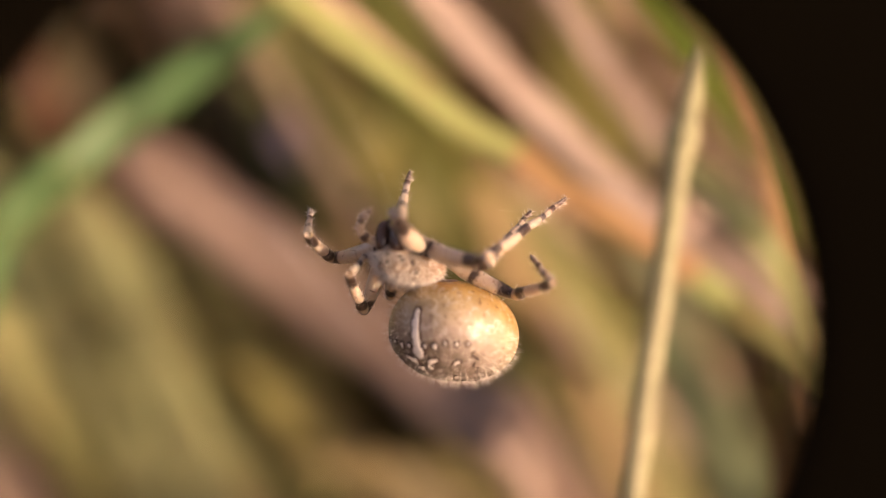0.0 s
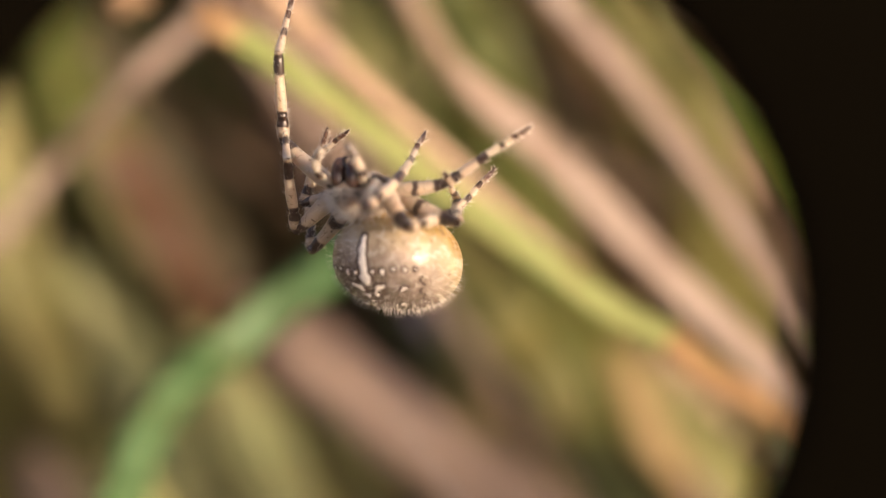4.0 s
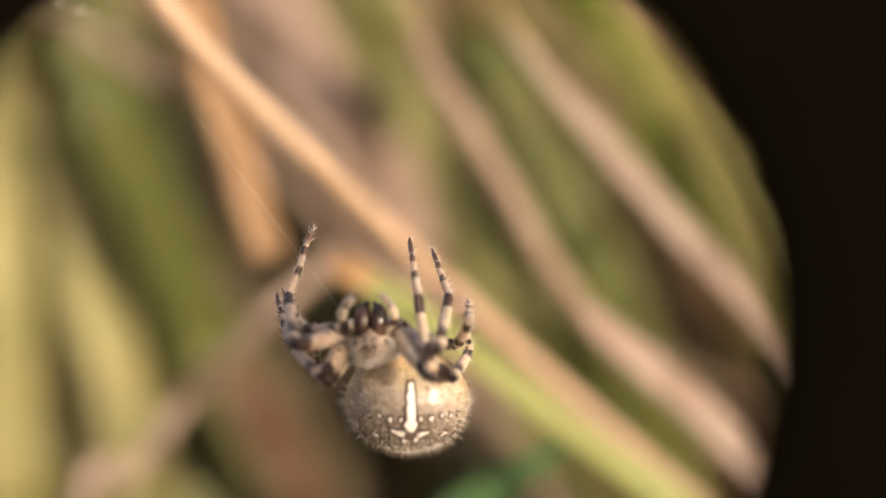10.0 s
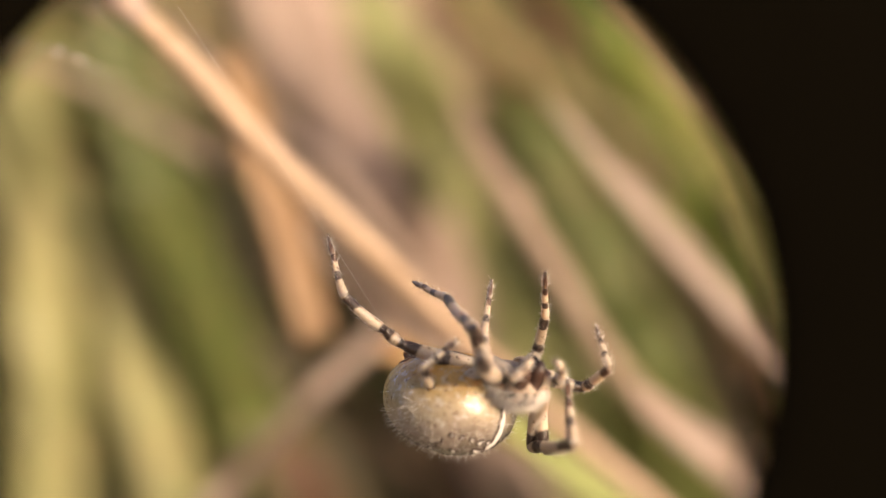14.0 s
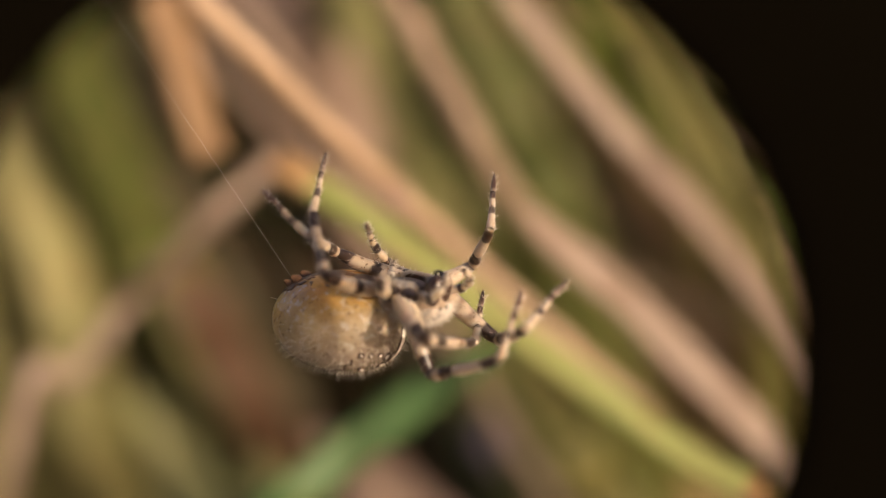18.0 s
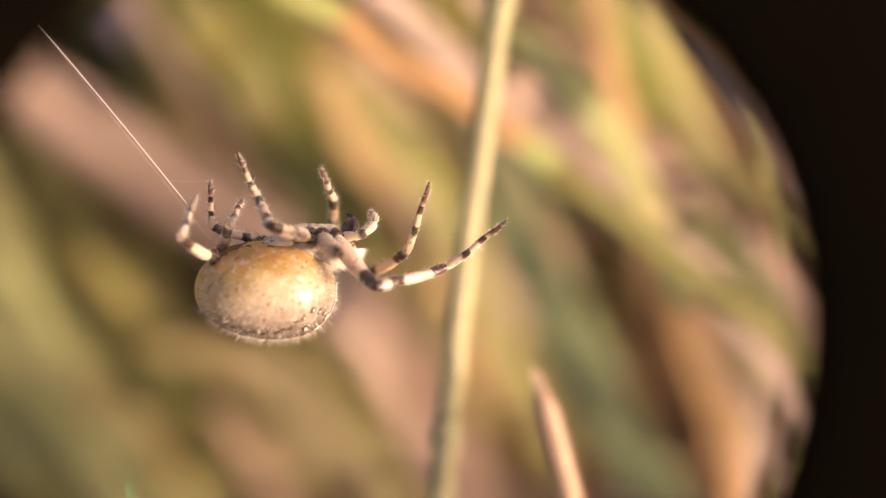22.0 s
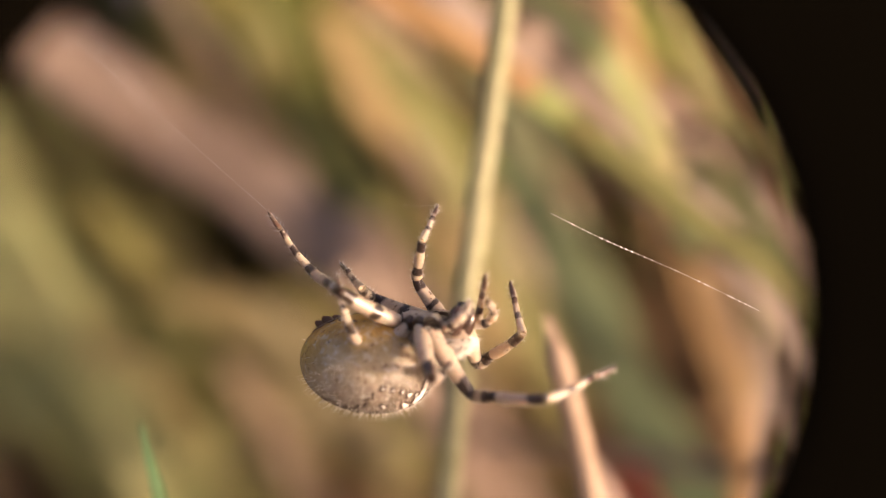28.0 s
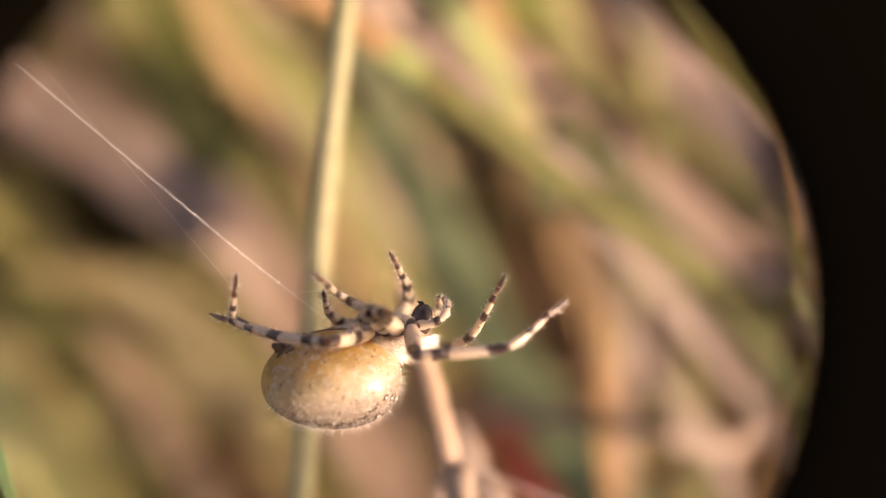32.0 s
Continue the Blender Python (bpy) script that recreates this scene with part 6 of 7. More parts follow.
stance(31.0, (4.26, 0.01, -3.87), 0,
       L1=((7.06, 6.33, 0.01), (13.56, 3.07, -0.62), (17.62, 6.26, -4.40)),
       L2=((3.76, 8.13, -4.83), (2.88, 1.58, -5.92), (-0.18, 6.37, -7.84)),
       L3=((3.41, 6.55, -3.73), (2.62, 2.62, -4.59), (2.64, -1.36, -4.96)),
       L4=((0.41, 8.03, -5.84), (-1.33, 2.80, -8.20), (-3.84, 0.50, -12.52)),
       R1=((8.91, -5.71, -0.42), (13.00, -0.00, -2.43), (15.63, 4.02, -6.66)),
       R2=((7.36, -7.53, -4.81), (6.42, -1.25, -6.93), (4.43, 3.60, -9.86)),
       R3=((4.22, -6.48, -5.17), (4.17, -2.67, -6.69), (3.23, 0.80, -8.43)),
       R4=((-3.68, -3.11, -2.97), (-8.50, -0.82, -5.72), (-8.21, 1.72, -10.59)))
stance(32.0, (5.00, 0.17, -3.45), 0,
       L1=((5.57, 8.19, -2.22), (12.70, 9.70, -2.58), (17.97, 8.20, -5.88)),
       L2=((3.40, 7.79, -5.58), (1.46, 1.45, -6.53), (-1.72, 5.92, -8.95)),
       L3=((2.57, 6.07, -5.55), (2.46, 2.00, -5.11), (1.01, 5.58, -4.08)),
       L4=((-1.15, 6.94, -3.67), (-5.11, 2.47, -4.28), (-9.51, -0.36, -5.98)),
       R1=((10.88, -5.38, -1.18), (11.77, 1.61, -3.09), (13.83, 5.21, -7.97)),
       R2=((8.13, -7.08, -5.78), (6.81, -0.75, -7.54), (4.69, 4.16, -10.27)),
       R3=((1.50, -5.37, -4.29), (0.16, -1.71, -5.53), (-0.51, 1.79, -7.35)),
       R4=((-3.01, -3.21, -3.17), (-7.81, -0.41, -5.41), (-7.42, 3.61, -9.14)))


def blend(t):
    """Head and legs at a moment between two stances."""
    k = max(i for i, s in enumerate(STANCES) if s[0] <= t)
    a = STANCES[k]
    b = STANCES[min(k + 1, len(STANCES) - 1)]
    f = (t - a[0]) / (b[0] - a[0]) if b[0] > a[0] else 0.0
    f = f * f * (3 - 2 * f)
    head, turn = a[1].lerp(b[1], f), a[2] + (b[2] - a[2]) * f
    made = {}
    for name in a[3]:
        i, side = int(name[1]) - 1, 1 if name[0] == "L" else -1
        ways = []
        for s in (a, b):
            at = s[1] + Matrix.Rotation(radians(s[2]), 3, "Z") @ hip(i, side)
            chain = [at] + s[3][name]
            ways.append([(q - p).normalized() for p, q in zip(chain, chain[1:])])
        at = head + Matrix.Rotation(radians(turn), 3, "Z") @ hip(i, side)
        made[name] = []
        for va, vb, size in zip(*ways, LEG_SIZES[i]):
            way = va.slerp(vb, f, va)
            made[name].append((at, way))
            at = at + way * size
    return head, turn, made


def aligned(at, way):
    """A pose at (mm) whose x runs along way."""
    x = way.normalized()
    y = Vector((0, 0, 1)).cross(x)
    y = y.normalized() if y.length > 0.08 else Vector((0, 1, 0))
    z = x.cross(y).normalized()
    y = z.cross(x)
    return Matrix.Translation(at / 1000) @ Matrix((x, y, z)).transposed().to_4x4()


def motions():
    walk(LENS_RING, [
        (0.0, pose(0.00113, 0.04139, 0.46285, 54.664, -1.461, -2.532)),
        (0.5, pose(-0.00054, 0.04253, 0.46449, 55.993, -0.912, -1.581)),
        (1.0, pose(-0.00166, 0.04318, 0.46547, 56.778, -0.550, -0.953)),
        (1.5, pose(-0.00178, 0.04363, 0.46612, 57.314, -0.527, -0.912)),
        (2.0, pose(-0.00149, 0.04383, 0.46640, 57.550, -0.644, -1.115)),
        (2.5, pose(-0.00171, 0.04393, 0.46655, 57.666, -0.585, -1.013)),
        (4.5, pose(-0.01123, 0.04950, 0.47688, 65.582, 2.542, 4.410)),
        (5.0, pose(-0.01411, 0.05170, 0.48180, 69.237, 3.487, 6.059)),
        (5.5, pose(-0.01722, 0.05232, 0.48404, 70.840, 4.512, 7.856)),
        (6.0, pose(-0.02138, 0.05348, 0.48825, 73.865, 5.909, 10.327)),
        (6.5, pose(-0.02665, 0.05341, 0.49072, 75.671, 7.670, 13.489)),
        (7.0, pose(-0.02638, 0.05382, 0.49156, 76.300, 7.564, 13.297)),
        (7.5, pose(-0.02535, 0.05338, 0.48993, 75.159, 7.170, 12.585)),
        (8.0, pose(-0.02469, 0.05359, 0.49006, 75.280, 6.923, 12.140)),
        (8.5, pose(-0.02274, 0.05396, 0.48994, 75.227, 6.238, 10.914)),
        (9.0, pose(-0.01898, 0.05330, 0.48674, 72.966, 4.918, 8.571)),
        (9.5, pose(-0.01953, 0.05290, 0.48610, 72.500, 5.086, 8.868)),
        (10.0, pose(-0.01687, 0.05317, 0.48564, 72.214, 4.172, 7.259)),
        (10.5, pose(-0.01720, 0.05232, 0.48396, 70.988, 4.263, 7.418)),
        (11.0, pose(-0.02121, 0.05230, 0.48546, 72.129, 5.555, 9.697)),
        (11.5, pose(-0.02387, 0.05481, 0.49246, 77.253, 6.490, 11.363)),
        (12.0, pose(-0.02456, 0.05466, 0.49241, 77.295, 6.696, 11.733)),
        (12.5, pose(-0.02442, 0.05472, 0.49243, 77.387, 6.620, 11.596)),
        (13.0, pose(-0.02506, 0.05485, 0.49309, 77.942, 6.815, 11.946)),
        (13.5, pose(-0.02445, 0.05490, 0.49285, 77.779, 6.653, 11.655)),
        (14.0, pose(-0.02001, 0.05451, 0.48969, 75.563, 5.165, 9.007)),
        (14.5, pose(-0.01664, 0.05363, 0.48636, 73.202, 4.047, 7.039)),
        (16.5, pose(-0.01323, 0.04995, 0.47799, 67.016, 3.085, 5.356)),
        (17.0, pose(-0.01626, 0.05036, 0.47954, 68.308, 4.149, 7.219)),
        (17.5, pose(-0.01446, 0.04992, 0.47817, 67.435, 3.579, 6.219)),
        (18.0, pose(-0.01260, 0.05050, 0.47875, 68.044, 2.993, 5.195)),
        (18.5, pose(-0.00933, 0.05025, 0.47756, 67.320, 1.927, 3.341)),
        (19.0, pose(-0.00828, 0.04867, 0.47456, 65.175, 1.613, 2.795)),
        (19.5, pose(-0.00544, 0.04647, 0.47062, 61.879, 0.679, 1.176)),
        (20.0, pose(-0.00192, 0.04411, 0.46676, 58.599, -0.491, -0.851)),
        (20.5, pose(0.00048, 0.04305, 0.46517, 57.102, -1.286, -2.229)),
        (20.7, pose(0.00178, 0.04172, 0.46328, 55.490, -1.718, -2.977)),
        (20.9, pose(0.00374, 0.03968, 0.46055, 53.168, -2.392, -4.148)),
        (21.0, pose(0.00655, 0.03918, 0.46000, 52.721, -3.338, -5.798)),
        (21.5, pose(0.01097, 0.03647, 0.45694, 50.010, -4.851, -8.452)),
        (22.0, pose(0.01116, 0.03634, 0.45681, 49.724, -4.907, -8.551)),
        (22.5, pose(0.01009, 0.03785, 0.45856, 51.029, -4.512, -7.856)),
        (23.0, pose(0.00879, 0.03807, 0.45874, 50.969, -4.058, -7.059)),
        (23.5, pose(0.00917, 0.03784, 0.45846, 50.759, -4.195, -7.299)),
        (24.0, pose(0.00856, 0.03837, 0.45909, 51.281, -3.990, -6.939)),
        (24.5, pose(0.00730, 0.03854, 0.45921, 51.369, -3.567, -6.199)),
        (25.0, pose(0.00840, 0.03844, 0.45918, 51.366, -3.945, -6.859)),
        (25.5, pose(0.00919, 0.03834, 0.45910, 51.332, -4.218, -7.338)),
        (27.5, pose(0.00922, 0.03672, 0.45702, 49.504, -4.308, -7.498)),
        (28.0, pose(0.01021, 0.03490, 0.45490, 47.670, -4.682, -8.154)),
        (28.5, pose(0.01216, 0.03317, 0.45306, 46.120, -5.388, -9.402)),
        (29.0, pose(0.01312, 0.03247, 0.45236, 45.524, -5.743, -10.032)),
        (29.5, pose(0.01416, 0.03163, 0.45154, 44.833, -6.129, -10.718)),
        (30.0, pose(0.01670, 0.03033, 0.45046, 43.940, -7.030, -12.334)),
        (30.5, pose(0.01826, 0.03068, 0.45113, 44.571, -7.532, -13.240)),
        (31.0, pose(0.01759, 0.03132, 0.45172, 45.076, -7.288, -12.797)),
        (31.5, pose(0.01894, 0.03180, 0.45255, 45.818, -7.670, -13.489)),
        (32.0, pose(0.01874, 0.03257, 0.45341, 46.552, -7.532, -13.240)),
    ])
    walk(SPIDER, [
        (0.0, pose(0.00769, 0.07602, 0.43420, -152.98, -39.10, -140.36)),
        (0.5, pose(0.00467, 0.07743, 0.43583, -157.27, -40.59, -132.52)),
        (1.0, pose(0.00471, 0.07960, 0.43895, -173.72, -45.80, -101.33)),
        (1.5, pose(0.00340, 0.07989, 0.43928, 176.90, -45.58, -84.48)),
        (2.0, pose(0.00402, 0.07794, 0.43620, 174.83, -45.16, -80.69)),
        (2.5, pose(0.00376, 0.07959, 0.43876, -175.39, -45.10, -98.52)),
        (4.5, pose(-0.01467, 0.09047, 0.45834, -167.27, -34.67, -122.29)),
        (5.0, pose(-0.01730, 0.09251, 0.46239, -173.52, -33.19, -110.89)),
        (5.5, pose(-0.02297, 0.09387, 0.46729, -178.21, -32.60, -100.08)),
        (6.0, pose(-0.02618, 0.09560, 0.47176, -179.12, -30.14, -102.16)),
        (6.5, pose(-0.03164, 0.09522, 0.47140, 178.86, -29.18, -100.13)),
        (7.0, pose(-0.02820, 0.09643, 0.47171, 172.32, -26.86, -76.15)),
        (7.5, pose(-0.03055, 0.09598, 0.47438, 166.15, -22.88, -47.18)),
        (8.0, pose(-0.03024, 0.09561, 0.47287, 164.94, -6.13, -34.15)),
        (8.5, pose(-0.02726, 0.09542, 0.47020, 165.40, -6.64, -35.42)),
        (9.0, pose(-0.02238, 0.09376, 0.46472, 165.11, -9.70, -39.42)),
        (9.5, pose(-0.02335, 0.09350, 0.46488, 166.66, -26.21, -50.83)),
        (10.0, pose(-0.02196, 0.09308, 0.46339, 173.42, -30.21, -74.64)),
        (10.5, pose(-0.02541, 0.09486, 0.47119, 176.90, -32.26, -85.66)),
        (11.0, pose(-0.03166, 0.09526, 0.47553, 176.05, -31.33, -84.92)),
        (11.5, pose(-0.03459, 0.09716, 0.48112, 168.70, -22.40, -54.45)),
        (12.0, pose(-0.03175, 0.09706, 0.47769, 166.01, 6.29, -31.51)),
        (12.5, pose(-0.03433, 0.09767, 0.48291, 164.30, 26.60, -33.15)),
        (13.0, pose(-0.03461, 0.09769, 0.48260, 160.69, 44.32, -39.33)),
        (13.5, pose(-0.03124, 0.09669, 0.47475, 165.00, 22.77, -28.74)),
        (14.0, pose(-0.02304, 0.09618, 0.47012, 165.59, 4.49, -32.17)),
        (14.5, pose(-0.02075, 0.09316, 0.46183, 163.85, -6.17, -26.49)),
        (16.5, pose(-0.02360, 0.09047, 0.46022, 175.83, 6.93, 14.62)),
        (17.0, pose(-0.02203, 0.09085, 0.46033, -176.98, -7.73, 9.83)),
        (17.5, pose(-0.02527, 0.09047, 0.46082, 175.94, -6.04, -16.89)),
        (18.0, pose(-0.02198, 0.09130, 0.46129, 170.55, 0.34, -17.42)),
        (18.5, pose(-0.01952, 0.08957, 0.45619, 163.94, -5.75, -15.15)),
        (19.0, pose(-0.01403, 0.08646, 0.44944, 155.62, -1.03, -12.49)),
        (19.5, pose(-0.00699, 0.08313, 0.44357, 152.14, -4.02, -7.66)),
        (20.0, pose(-0.00520, 0.07816, 0.43587, 148.63, 5.46, -10.32)),
        (20.5, pose(0.00339, 0.07589, 0.43306, 147.10, -1.29, -2.23)),
        (21.0, pose(0.00409, 0.07228, 0.42809, 142.22, 7.86, -4.33)),
        (21.5, pose(0.00773, 0.07123, 0.42638, 139.77, 0.31, -2.33)),
        (22.0, pose(0.00755, 0.07179, 0.42692, 139.45, 1.80, -3.76)),
        (22.5, pose(0.00838, 0.07085, 0.42640, 140.84, 1.80, -0.09)),
        (23.0, pose(0.00686, 0.07047, 0.42599, 140.85, 2.26, 0.70)),
        (23.5, pose(0.00637, 0.07038, 0.42566, 140.58, 0.88, -1.11)),
        (24.0, pose(0.00711, 0.07035, 0.42593, 141.11, 3.34, -8.99)),
        (24.5, pose(0.00486, 0.07126, 0.42692, 142.58, -10.98, -15.72)),
        (25.0, pose(0.00514, 0.07275, 0.42849, 147.17, -9.00, -34.14)),
        (25.5, pose(0.00573, 0.07529, 0.43150, 145.58, -19.27, -27.80)),
        (27.5, pose(0.00949, 0.06654, 0.42186, 143.79, -19.98, -27.49)),
        (28.0, pose(0.01442, 0.06361, 0.41966, 143.75, -20.37, -32.19)),
        (28.5, pose(0.01468, 0.06093, 0.41655, 138.17, -15.62, -20.57)),
        (29.0, pose(0.01812, 0.05982, 0.41614, 135.79, 1.42, -17.02)),
        (29.5, pose(0.02109, 0.05811, 0.41509, 134.57, -2.57, -7.19)),
        (30.0, pose(0.02460, 0.05651, 0.41410, 133.20, -7.55, -4.48)),
        (30.5, pose(0.02304, 0.05738, 0.41398, 134.11, -1.81, -7.63)),
        (31.0, pose(0.02342, 0.05940, 0.41625, 134.44, -4.40, -1.45)),
        (31.5, pose(0.02318, 0.05935, 0.41577, 135.30, -0.66, -6.34)),
        (32.0, pose(0.02403, 0.05947, 0.41631, 136.03, -1.38, -2.47)),
    ])
    walk(DRAGLINE, [
        (0.0, pose(0.00594, 0.07793, 0.43673, 156.08, -0.52, 104.98)),
        (0.5, pose(0.00315, 0.07927, 0.43847, 156.21, -1.96, 105.96)),
        (1.0, pose(0.00342, 0.08140, 0.44166, 156.32, -2.81, 106.59)),
        (1.5, pose(0.00234, 0.08169, 0.44204, 156.18, -3.33, 106.64)),
        (2.0, pose(0.00319, 0.07975, 0.43901, 155.99, -3.52, 106.45)),
        (2.5, pose(0.00282, 0.08139, 0.44156, 155.48, -3.47, 106.94)),
        (4.5, pose(-0.01602, 0.09172, 0.46137, 153.66, -11.24, 113.74)),
        (5.0, pose(-0.01871, 0.09352, 0.46551, 152.73, -14.80, 115.66)),
        (5.5, pose(-0.02446, 0.09474, 0.47047, 152.47, -16.43, 117.67)),
        (6.0, pose(-0.02771, 0.09624, 0.47504, 152.07, -19.52, 120.22)),
        (6.5, pose(-0.03319, 0.09567, 0.47476, 152.45, -21.58, 123.23)),
        (7.0, pose(-0.02985, 0.09683, 0.47510, 151.37, -21.90, 123.53)),
        (7.5, pose(-0.03286, 0.09614, 0.47719, 148.07, -27.27, 128.47)),
        (8.0, pose(-0.03319, 0.09549, 0.47512, 142.38, -35.64, 136.70)),
        (8.5, pose(-0.03082, 0.09586, 0.47480, 134.70, -42.08, 146.03)),
        (9.0, pose(-0.02670, 0.09510, 0.47153, 125.77, -46.33, 157.10)),
        (9.5, pose(-0.02697, 0.09461, 0.47046, 131.80, -42.89, 149.56)),
        (10.0, pose(-0.02493, 0.09403, 0.46769, 135.56, -38.50, 142.09)),
        (10.5, pose(-0.02768, 0.09558, 0.47427, 140.02, -34.08, 136.53)),
        (11.0, pose(-0.03319, 0.09558, 0.47745, 143.16, -32.28, 134.17)),
        (11.5, pose(-0.03633, 0.09727, 0.48332, 139.28, -40.92, 139.56)),
        (12.0, pose(-0.03376, 0.09714, 0.48011, 137.55, -45.26, 143.20)),
        (12.5, pose(-0.03608, 0.09811, 0.48663, 136.65, -47.75, 144.66)),
        (13.0, pose(-0.03607, 0.09844, 0.48765, 135.29, -50.81, 146.94)),
        (13.5, pose(-0.03431, 0.09727, 0.48061, 129.54, -54.59, 153.89)),
        (14.0, pose(-0.02791, 0.09699, 0.47664, 124.16, -55.84, 158.71)),
        (14.5, pose(-0.02497, 0.09446, 0.46813, 125.59, -55.47, 156.28)),
        (16.5, pose(-0.02800, 0.09088, 0.46238, 141.09, -39.70, 137.45)),
        (17.0, pose(-0.02700, 0.09093, 0.46246, 141.00, -41.37, 139.30)),
        (17.5, pose(-0.02974, 0.09104, 0.46363, 139.26, -42.08, 140.97)),
        (18.0, pose(-0.02595, 0.09229, 0.46482, 135.95, -43.76, 143.70)),
        (18.5, pose(-0.02416, 0.09095, 0.46031, 132.84, -45.41, 146.19)),
        (19.0, pose(-0.01934, 0.08831, 0.45414, 131.81, -46.77, 148.64)),
        (19.5, pose(-0.01209, 0.08521, 0.44773, 134.16, -43.39, 145.87)),
        (20.0, pose(-0.00984, 0.08034, 0.43927, 137.76, -39.26, 140.57)),
        (20.5, pose(-0.00087, 0.07807, 0.43608, 139.18, -36.84, 137.70)),
        (21.0, pose(0.00028, 0.07510, 0.43103, 140.39, -34.64, 134.74)),
        (21.5, pose(0.00369, 0.07445, 0.42910, 140.92, -30.81, 132.54)),
        (22.0, pose(0.00320, 0.07512, 0.42964, 140.39, -29.64, 133.65)),
        (22.5, pose(0.00164, 0.07520, 0.43003, 140.55, -32.78, 133.09)),
        (23.0, pose(-0.00227, 0.07584, 0.43050, 142.11, -35.10, 131.74)),
        (23.5, pose(-0.00202, 0.07543, 0.42985, 142.15, -32.36, 131.39)),
        (24.0, pose(-0.00058, 0.07494, 0.42989, 141.76, -30.37, 131.88)),
        (24.5, pose(-0.00132, 0.07868, 0.43490, 139.86, -29.96, 136.23)),
        (25.0, pose(0.00055, 0.08317, 0.44037, 137.63, -28.75, 139.35)),
        (25.5, pose(0.00142, 0.08468, 0.44207, 137.49, -28.51, 138.94)),
        (27.5, pose(0.00608, 0.07428, 0.43003, 137.09, -24.07, 142.00)),
        (28.0, pose(0.00676, 0.07320, 0.42819, 138.38, -22.42, 141.08)),
        (28.5, pose(0.00749, 0.07056, 0.42442, 139.55, -20.24, 138.89)),
        (29.0, pose(0.01130, 0.06922, 0.42356, 140.01, -18.84, 137.66)),
        (29.5, pose(0.01299, 0.06705, 0.42133, 141.34, -18.52, 134.40)),
        (30.0, pose(0.01533, 0.06517, 0.41905, 142.49, -17.60, 130.24)),
        (30.5, pose(0.01585, 0.06335, 0.41702, 143.19, -20.01, 126.34)),
        (31.0, pose(0.01821, 0.06253, 0.41744, 144.71, -22.86, 123.48)),
        (31.5, pose(0.01669, 0.06480, 0.41868, 142.93, -20.93, 124.83)),
        (32.0, pose(0.01619, 0.06709, 0.42105, 141.55, -19.33, 126.88)),
    ])
    walk(STICKY_STRAND, [
        (0.0, pose(-0.04551, 0.07731, 0.42267, 139.43, -6.09, 128.04)),
        (25.2, pose(-0.04551, 0.07731, 0.42267, 139.43, -6.09, 128.04)),
        (27.5, pose(-0.02116, 0.11609, 0.42576, 140.13, -11.06, 131.40)),
        (28.0, pose(-0.01184, 0.10625, 0.42218, 140.81, -13.96, 133.39)),
        (28.5, pose(0.00159, 0.09679, 0.41545, 140.51, -16.42, 135.79)),
        (29.0, pose(0.01523, 0.08504, 0.40876, 140.26, -17.97, 136.89)),
        (29.5, pose(0.01736, 0.07638, 0.41457, 139.72, -18.82, 138.74)),
        (30.0, pose(0.02119, 0.06907, 0.41477, 139.80, -18.46, 137.70)),
        (30.5, pose(0.02282, 0.06541, 0.41450, 138.90, -18.55, 137.34)),
        (31.0, pose(0.02647, 0.06295, 0.41667, 138.50, -19.23, 138.15)),
        (31.5, pose(0.02682, 0.06258, 0.41546, 137.62, -19.25, 137.85)),
        (32.0, pose(0.02833, 0.06245, 0.41527, 137.02, -19.72, 138.40)),
    ])
    walk(SILK_BAND, [
        (0.0, pose(0.06489, 0.06658, 0.43415, -100.02, 41.97, 35.07)),
        (23.8, pose(0.06489, 0.06658, 0.43415, -100.02, 41.97, 35.07)),
        (24.5, pose(0.03177, 0.07255, 0.43222, -125.26, 27.71, -9.24)),
        (25.0, pose(0.03199, 0.07292, 0.43296, -130.56, 18.51, -23.87)),
        (25.5, pose(0.03194, 0.07364, 0.43397, -130.51, 18.24, -24.34)),
        (27.5, pose(0.02949, 0.07167, 0.43080, -131.95, 16.13, -23.79)),
        (28.0, pose(0.02999, 0.07048, 0.42928, -133.49, 14.52, -24.33)),
        (28.5, pose(0.03970, 0.07241, 0.41741, -131.78, 22.27, -16.19)),
        (29.0, pose(0.05989, 0.09225, 0.38812, -121.09, 36.79, 5.51)),
        (29.6, pose(0.06979, 0.05087, 0.42371, -110.04, 43.99, 22.27)),
        (32.0, pose(0.06979, 0.05087, 0.42371, -110.04, 43.99, 22.27)),
    ])
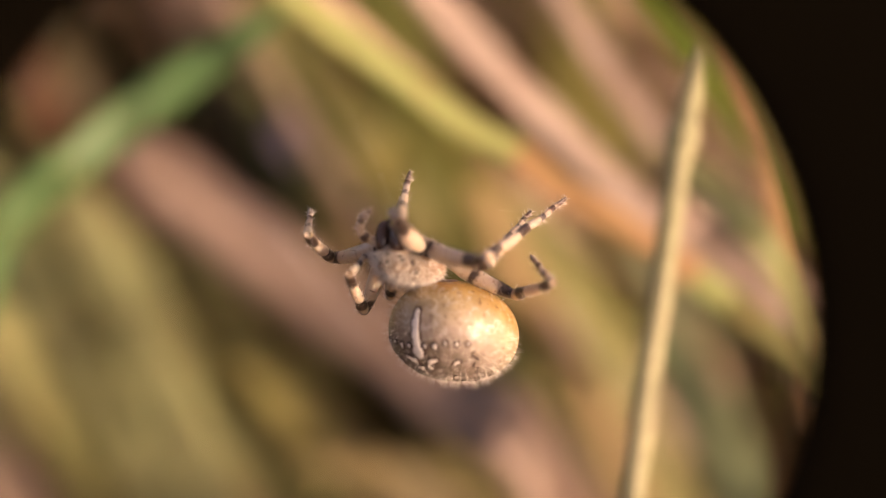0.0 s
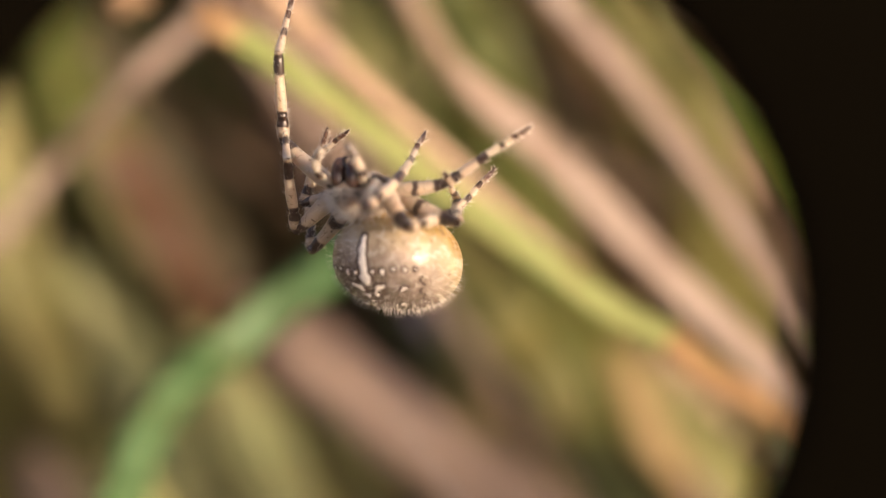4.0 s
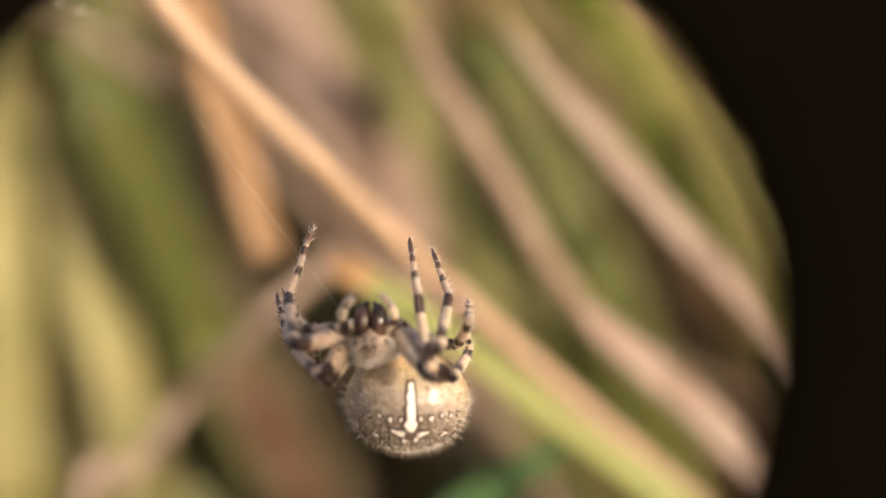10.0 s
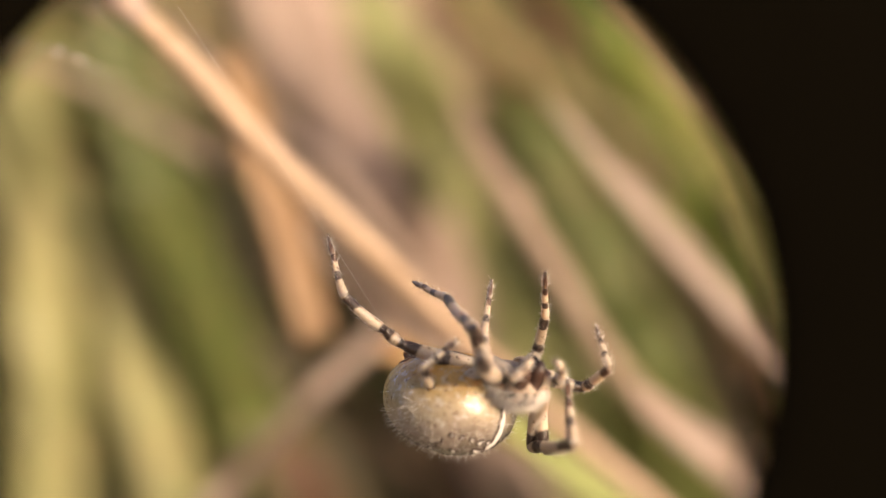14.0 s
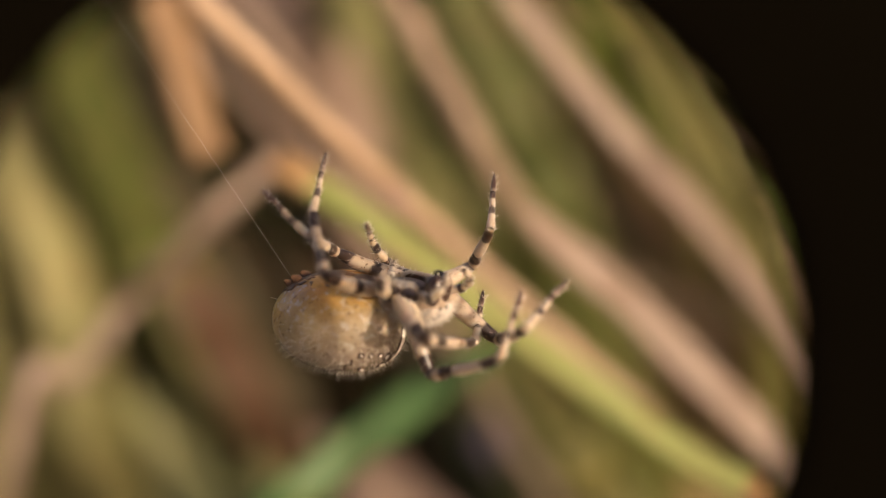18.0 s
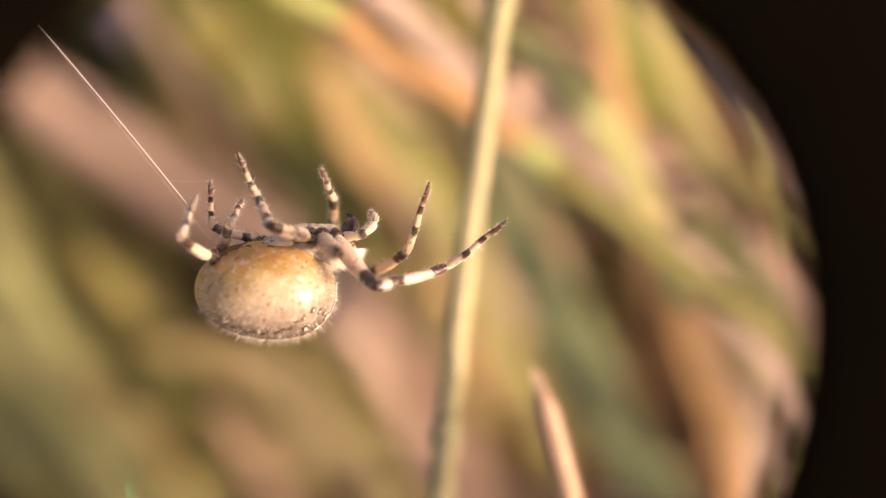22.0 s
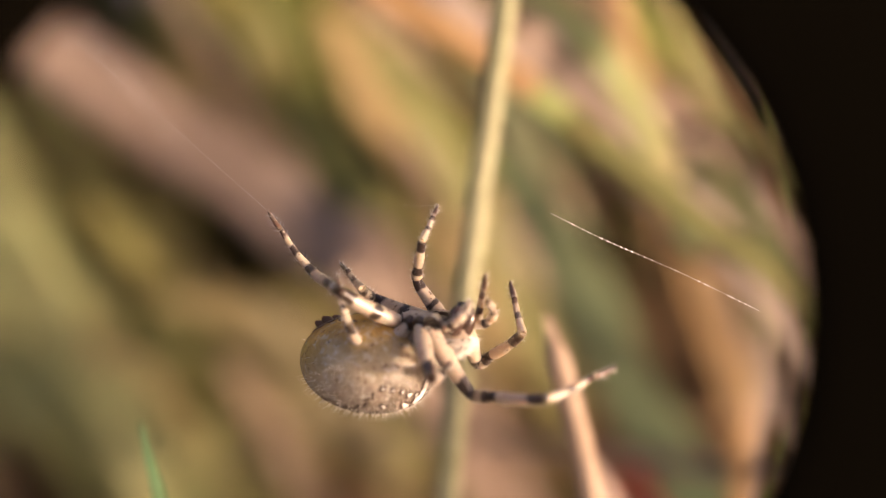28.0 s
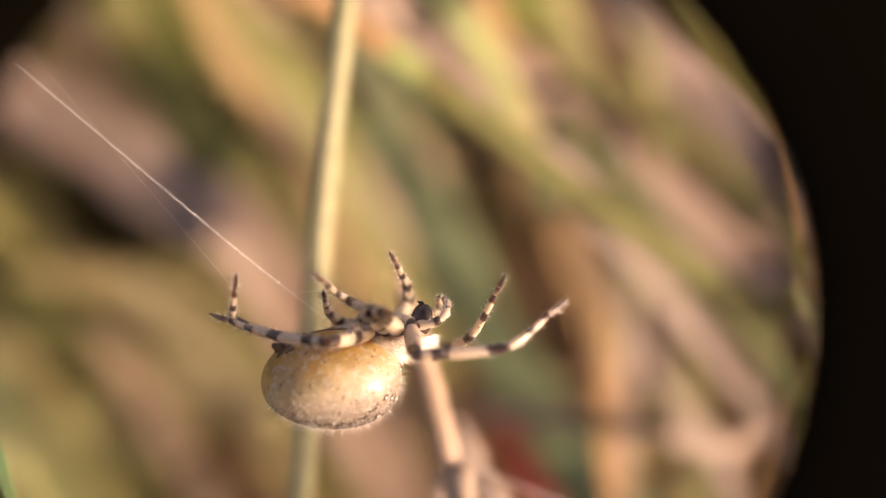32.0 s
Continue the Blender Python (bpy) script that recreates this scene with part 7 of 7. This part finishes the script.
    walk(FOOT_THREAD, [
        (0.0, pose(0.01389, 0.08178, 0.44239, 125.22, 5.56, 176.86)),
        (1.0, pose(0.00709, 0.08175, 0.45207, 123.11, 4.63, 178.29)),
        (2.0, pose(0.01613, 0.08070, 0.44585, 122.34, 4.71, 178.07)),
        (5.0, pose(-0.00597, 0.09522, 0.47246, 110.73, 0.33, -175.56)),
        (6.0, pose(-0.01436, 0.09680, 0.48177, 106.20, -2.23, -171.59)),
        (7.0, pose(-0.01574, 0.09817, 0.48215, 103.83, -3.97, -168.78)),
        (8.0, pose(-0.01931, 0.09525, 0.47408, 104.82, -3.29, -169.87)),
        (9.0, pose(-0.01420, 0.09513, 0.47571, 107.06, -1.21, -173.29)),
        (10.0, pose(-0.01647, 0.09421, 0.47174, 107.78, -0.44, -174.55)),
        (11.0, pose(-0.01851, 0.09666, 0.48118, 107.91, -1.82, -172.11)),
        (12.0, pose(-0.01551, 0.10037, 0.48255, 102.81, -3.14, -170.40)),
        (13.0, pose(-0.01768, 0.10075, 0.48284, 102.18, -3.28, -170.23)),
        (14.0, pose(-0.01064, 0.09712, 0.47594, 104.48, -1.55, -173.02)),
        (17.0, pose(-0.02775, 0.09170, 0.46846, 111.68, -0.30, -174.33)),
        (18.0, pose(-0.01897, 0.09019, 0.47021, 111.91, 0.86, -176.34)),
        (19.0, pose(-0.01173, 0.08499, 0.45843, 114.74, 2.31, -178.55)),
        (20.0, pose(0.00095, 0.07722, 0.44430, 121.29, 4.54, 178.26)),
        (21.0, pose(0.00703, 0.07584, 0.43936, 127.16, 7.46, 173.74)),
        (22.0, pose(0.00337, 0.07747, 0.43396, 130.17, 9.04, 171.20)),
        (23.0, pose(0.00939, 0.07658, 0.43405, 128.92, 8.19, 172.60)),
        (24.0, pose(0.00368, 0.07661, 0.43302, 128.61, 8.12, 172.70)),
        (25.0, pose(0.01320, 0.07382, 0.43617, 128.52, 8.07, 172.77)),
        (28.0, pose(0.02058, 0.07142, 0.42978, 132.24, 8.83, 171.75)),
        (29.0, pose(0.02206, 0.06299, 0.42244, 134.41, 9.89, 170.03)),
        (30.0, pose(0.02687, 0.06494, 0.42184, 136.01, 11.17, 167.84)),
        (31.0, pose(0.02628, 0.06479, 0.42296, 134.86, 11.43, 167.29)),
        (32.0, pose(0.02353, 0.06331, 0.42282, 133.37, 11.68, 166.74)),
    ])
    # brought beside the dragline only while the glint lasts, otherwise kept away
    walk(GLINT_STRAND, [
        (0.0, pose(-0.00078, 0.12054, 0.39582, 139.97, -30.52, 134.50)),
        (20.9, pose(-0.01717, 0.12577, 0.40501, 138.46, -34.58, 139.93)),
        (21.3, pose(-0.00139, 0.07803, 0.42993, 139.16, -31.85, 136.18)),
        (21.4, pose(0.00032, 0.07567, 0.43016, 139.45, -31.29, 135.46)),
        (21.6, pose(0.00359, 0.07521, 0.42994, 139.79, -30.69, 134.69)),
        (21.8, pose(0.00220, 0.07754, 0.43224, 139.88, -30.60, 134.59)),
        (22.0, pose(0.00137, 0.07737, 0.43176, 139.97, -30.52, 134.50)),
        (22.1, pose(0.00097, 0.07838, 0.43146, 139.78, -30.73, 134.75)),
        (22.5, pose(-0.00330, 0.12310, 0.39940, 139.02, -31.61, 135.79)),
        (32.0, pose(-0.00078, 0.12054, 0.39582, 139.97, -30.52, 134.50)),
    ])
    walk(WEB_THREAD, [
        (0.0, pose(-0.00229, 0.00497, -0.00040, 0.00, -0.00, 0.00)),
        (5.0, pose(-0.00229, 0.00497, -0.00040, 0.00, -0.00, 0.00)),
        (6.0, pose(-0.00337, 0.00152, 0.00319, 0.00, -0.00, 0.00)),
        (6.5, pose(-0.00244, -0.00034, 0.00114, 0.00, -0.00, 0.00)),
        (7.0, pose(0.00000, 0.00000, 0.00000, 0.00, -0.00, 0.00)),
        (7.5, pose(-0.00149, -0.00023, -0.00056, 0.00, -0.00, 0.00)),
        (8.0, pose(-0.00105, 0.00016, 0.00004, 0.00, -0.00, 0.00)),
        (9.0, pose(-0.00312, 0.00495, -0.00013, 0.00, -0.00, 0.00)),
        (10.5, pose(-0.00876, 0.01389, -0.00060, 0.00, -0.00, 0.00)),
        (11.5, pose(-0.01271, 0.01031, 0.00505, 0.00, -0.00, 0.00)),
        (12.0, pose(-0.00992, 0.00914, 0.00259, 0.00, -0.00, 0.00)),
        (12.5, pose(-0.01086, 0.00947, 0.00472, 0.00, -0.00, 0.00)),
        (13.0, pose(-0.01066, 0.00928, 0.00474, 0.00, -0.00, 0.00)),
        (13.5, pose(-0.01229, 0.01032, 0.00569, 0.00, -0.00, 0.00)),
        (14.0, pose(-0.01224, 0.01298, 0.00390, 0.00, -0.00, 0.00)),
        (14.5, pose(-0.01271, 0.01487, 0.00282, 0.00, -0.00, 0.00)),
        (32.0, pose(-0.01271, 0.01487, 0.00282, 0.00, -0.00, 0.00)),
    ])
    times = [0.25 * i for i in range(129)]
    moments = [blend(t) for t in times]
    walk(PROSOMA, [(t, Matrix.Translation(m[0] / 1000) @ pose(0, 0, 0, 0, 0, m[1])) for t, m in zip(times, moments)])
    for name, segments in LEGS.items():
        for k, segment in enumerate(segments):
            rows, last = [], None
            for t, m in zip(times, moments):
                rows.append((t, aligned(*m[2][name][k])))
            walk(segment, rows)


motions()
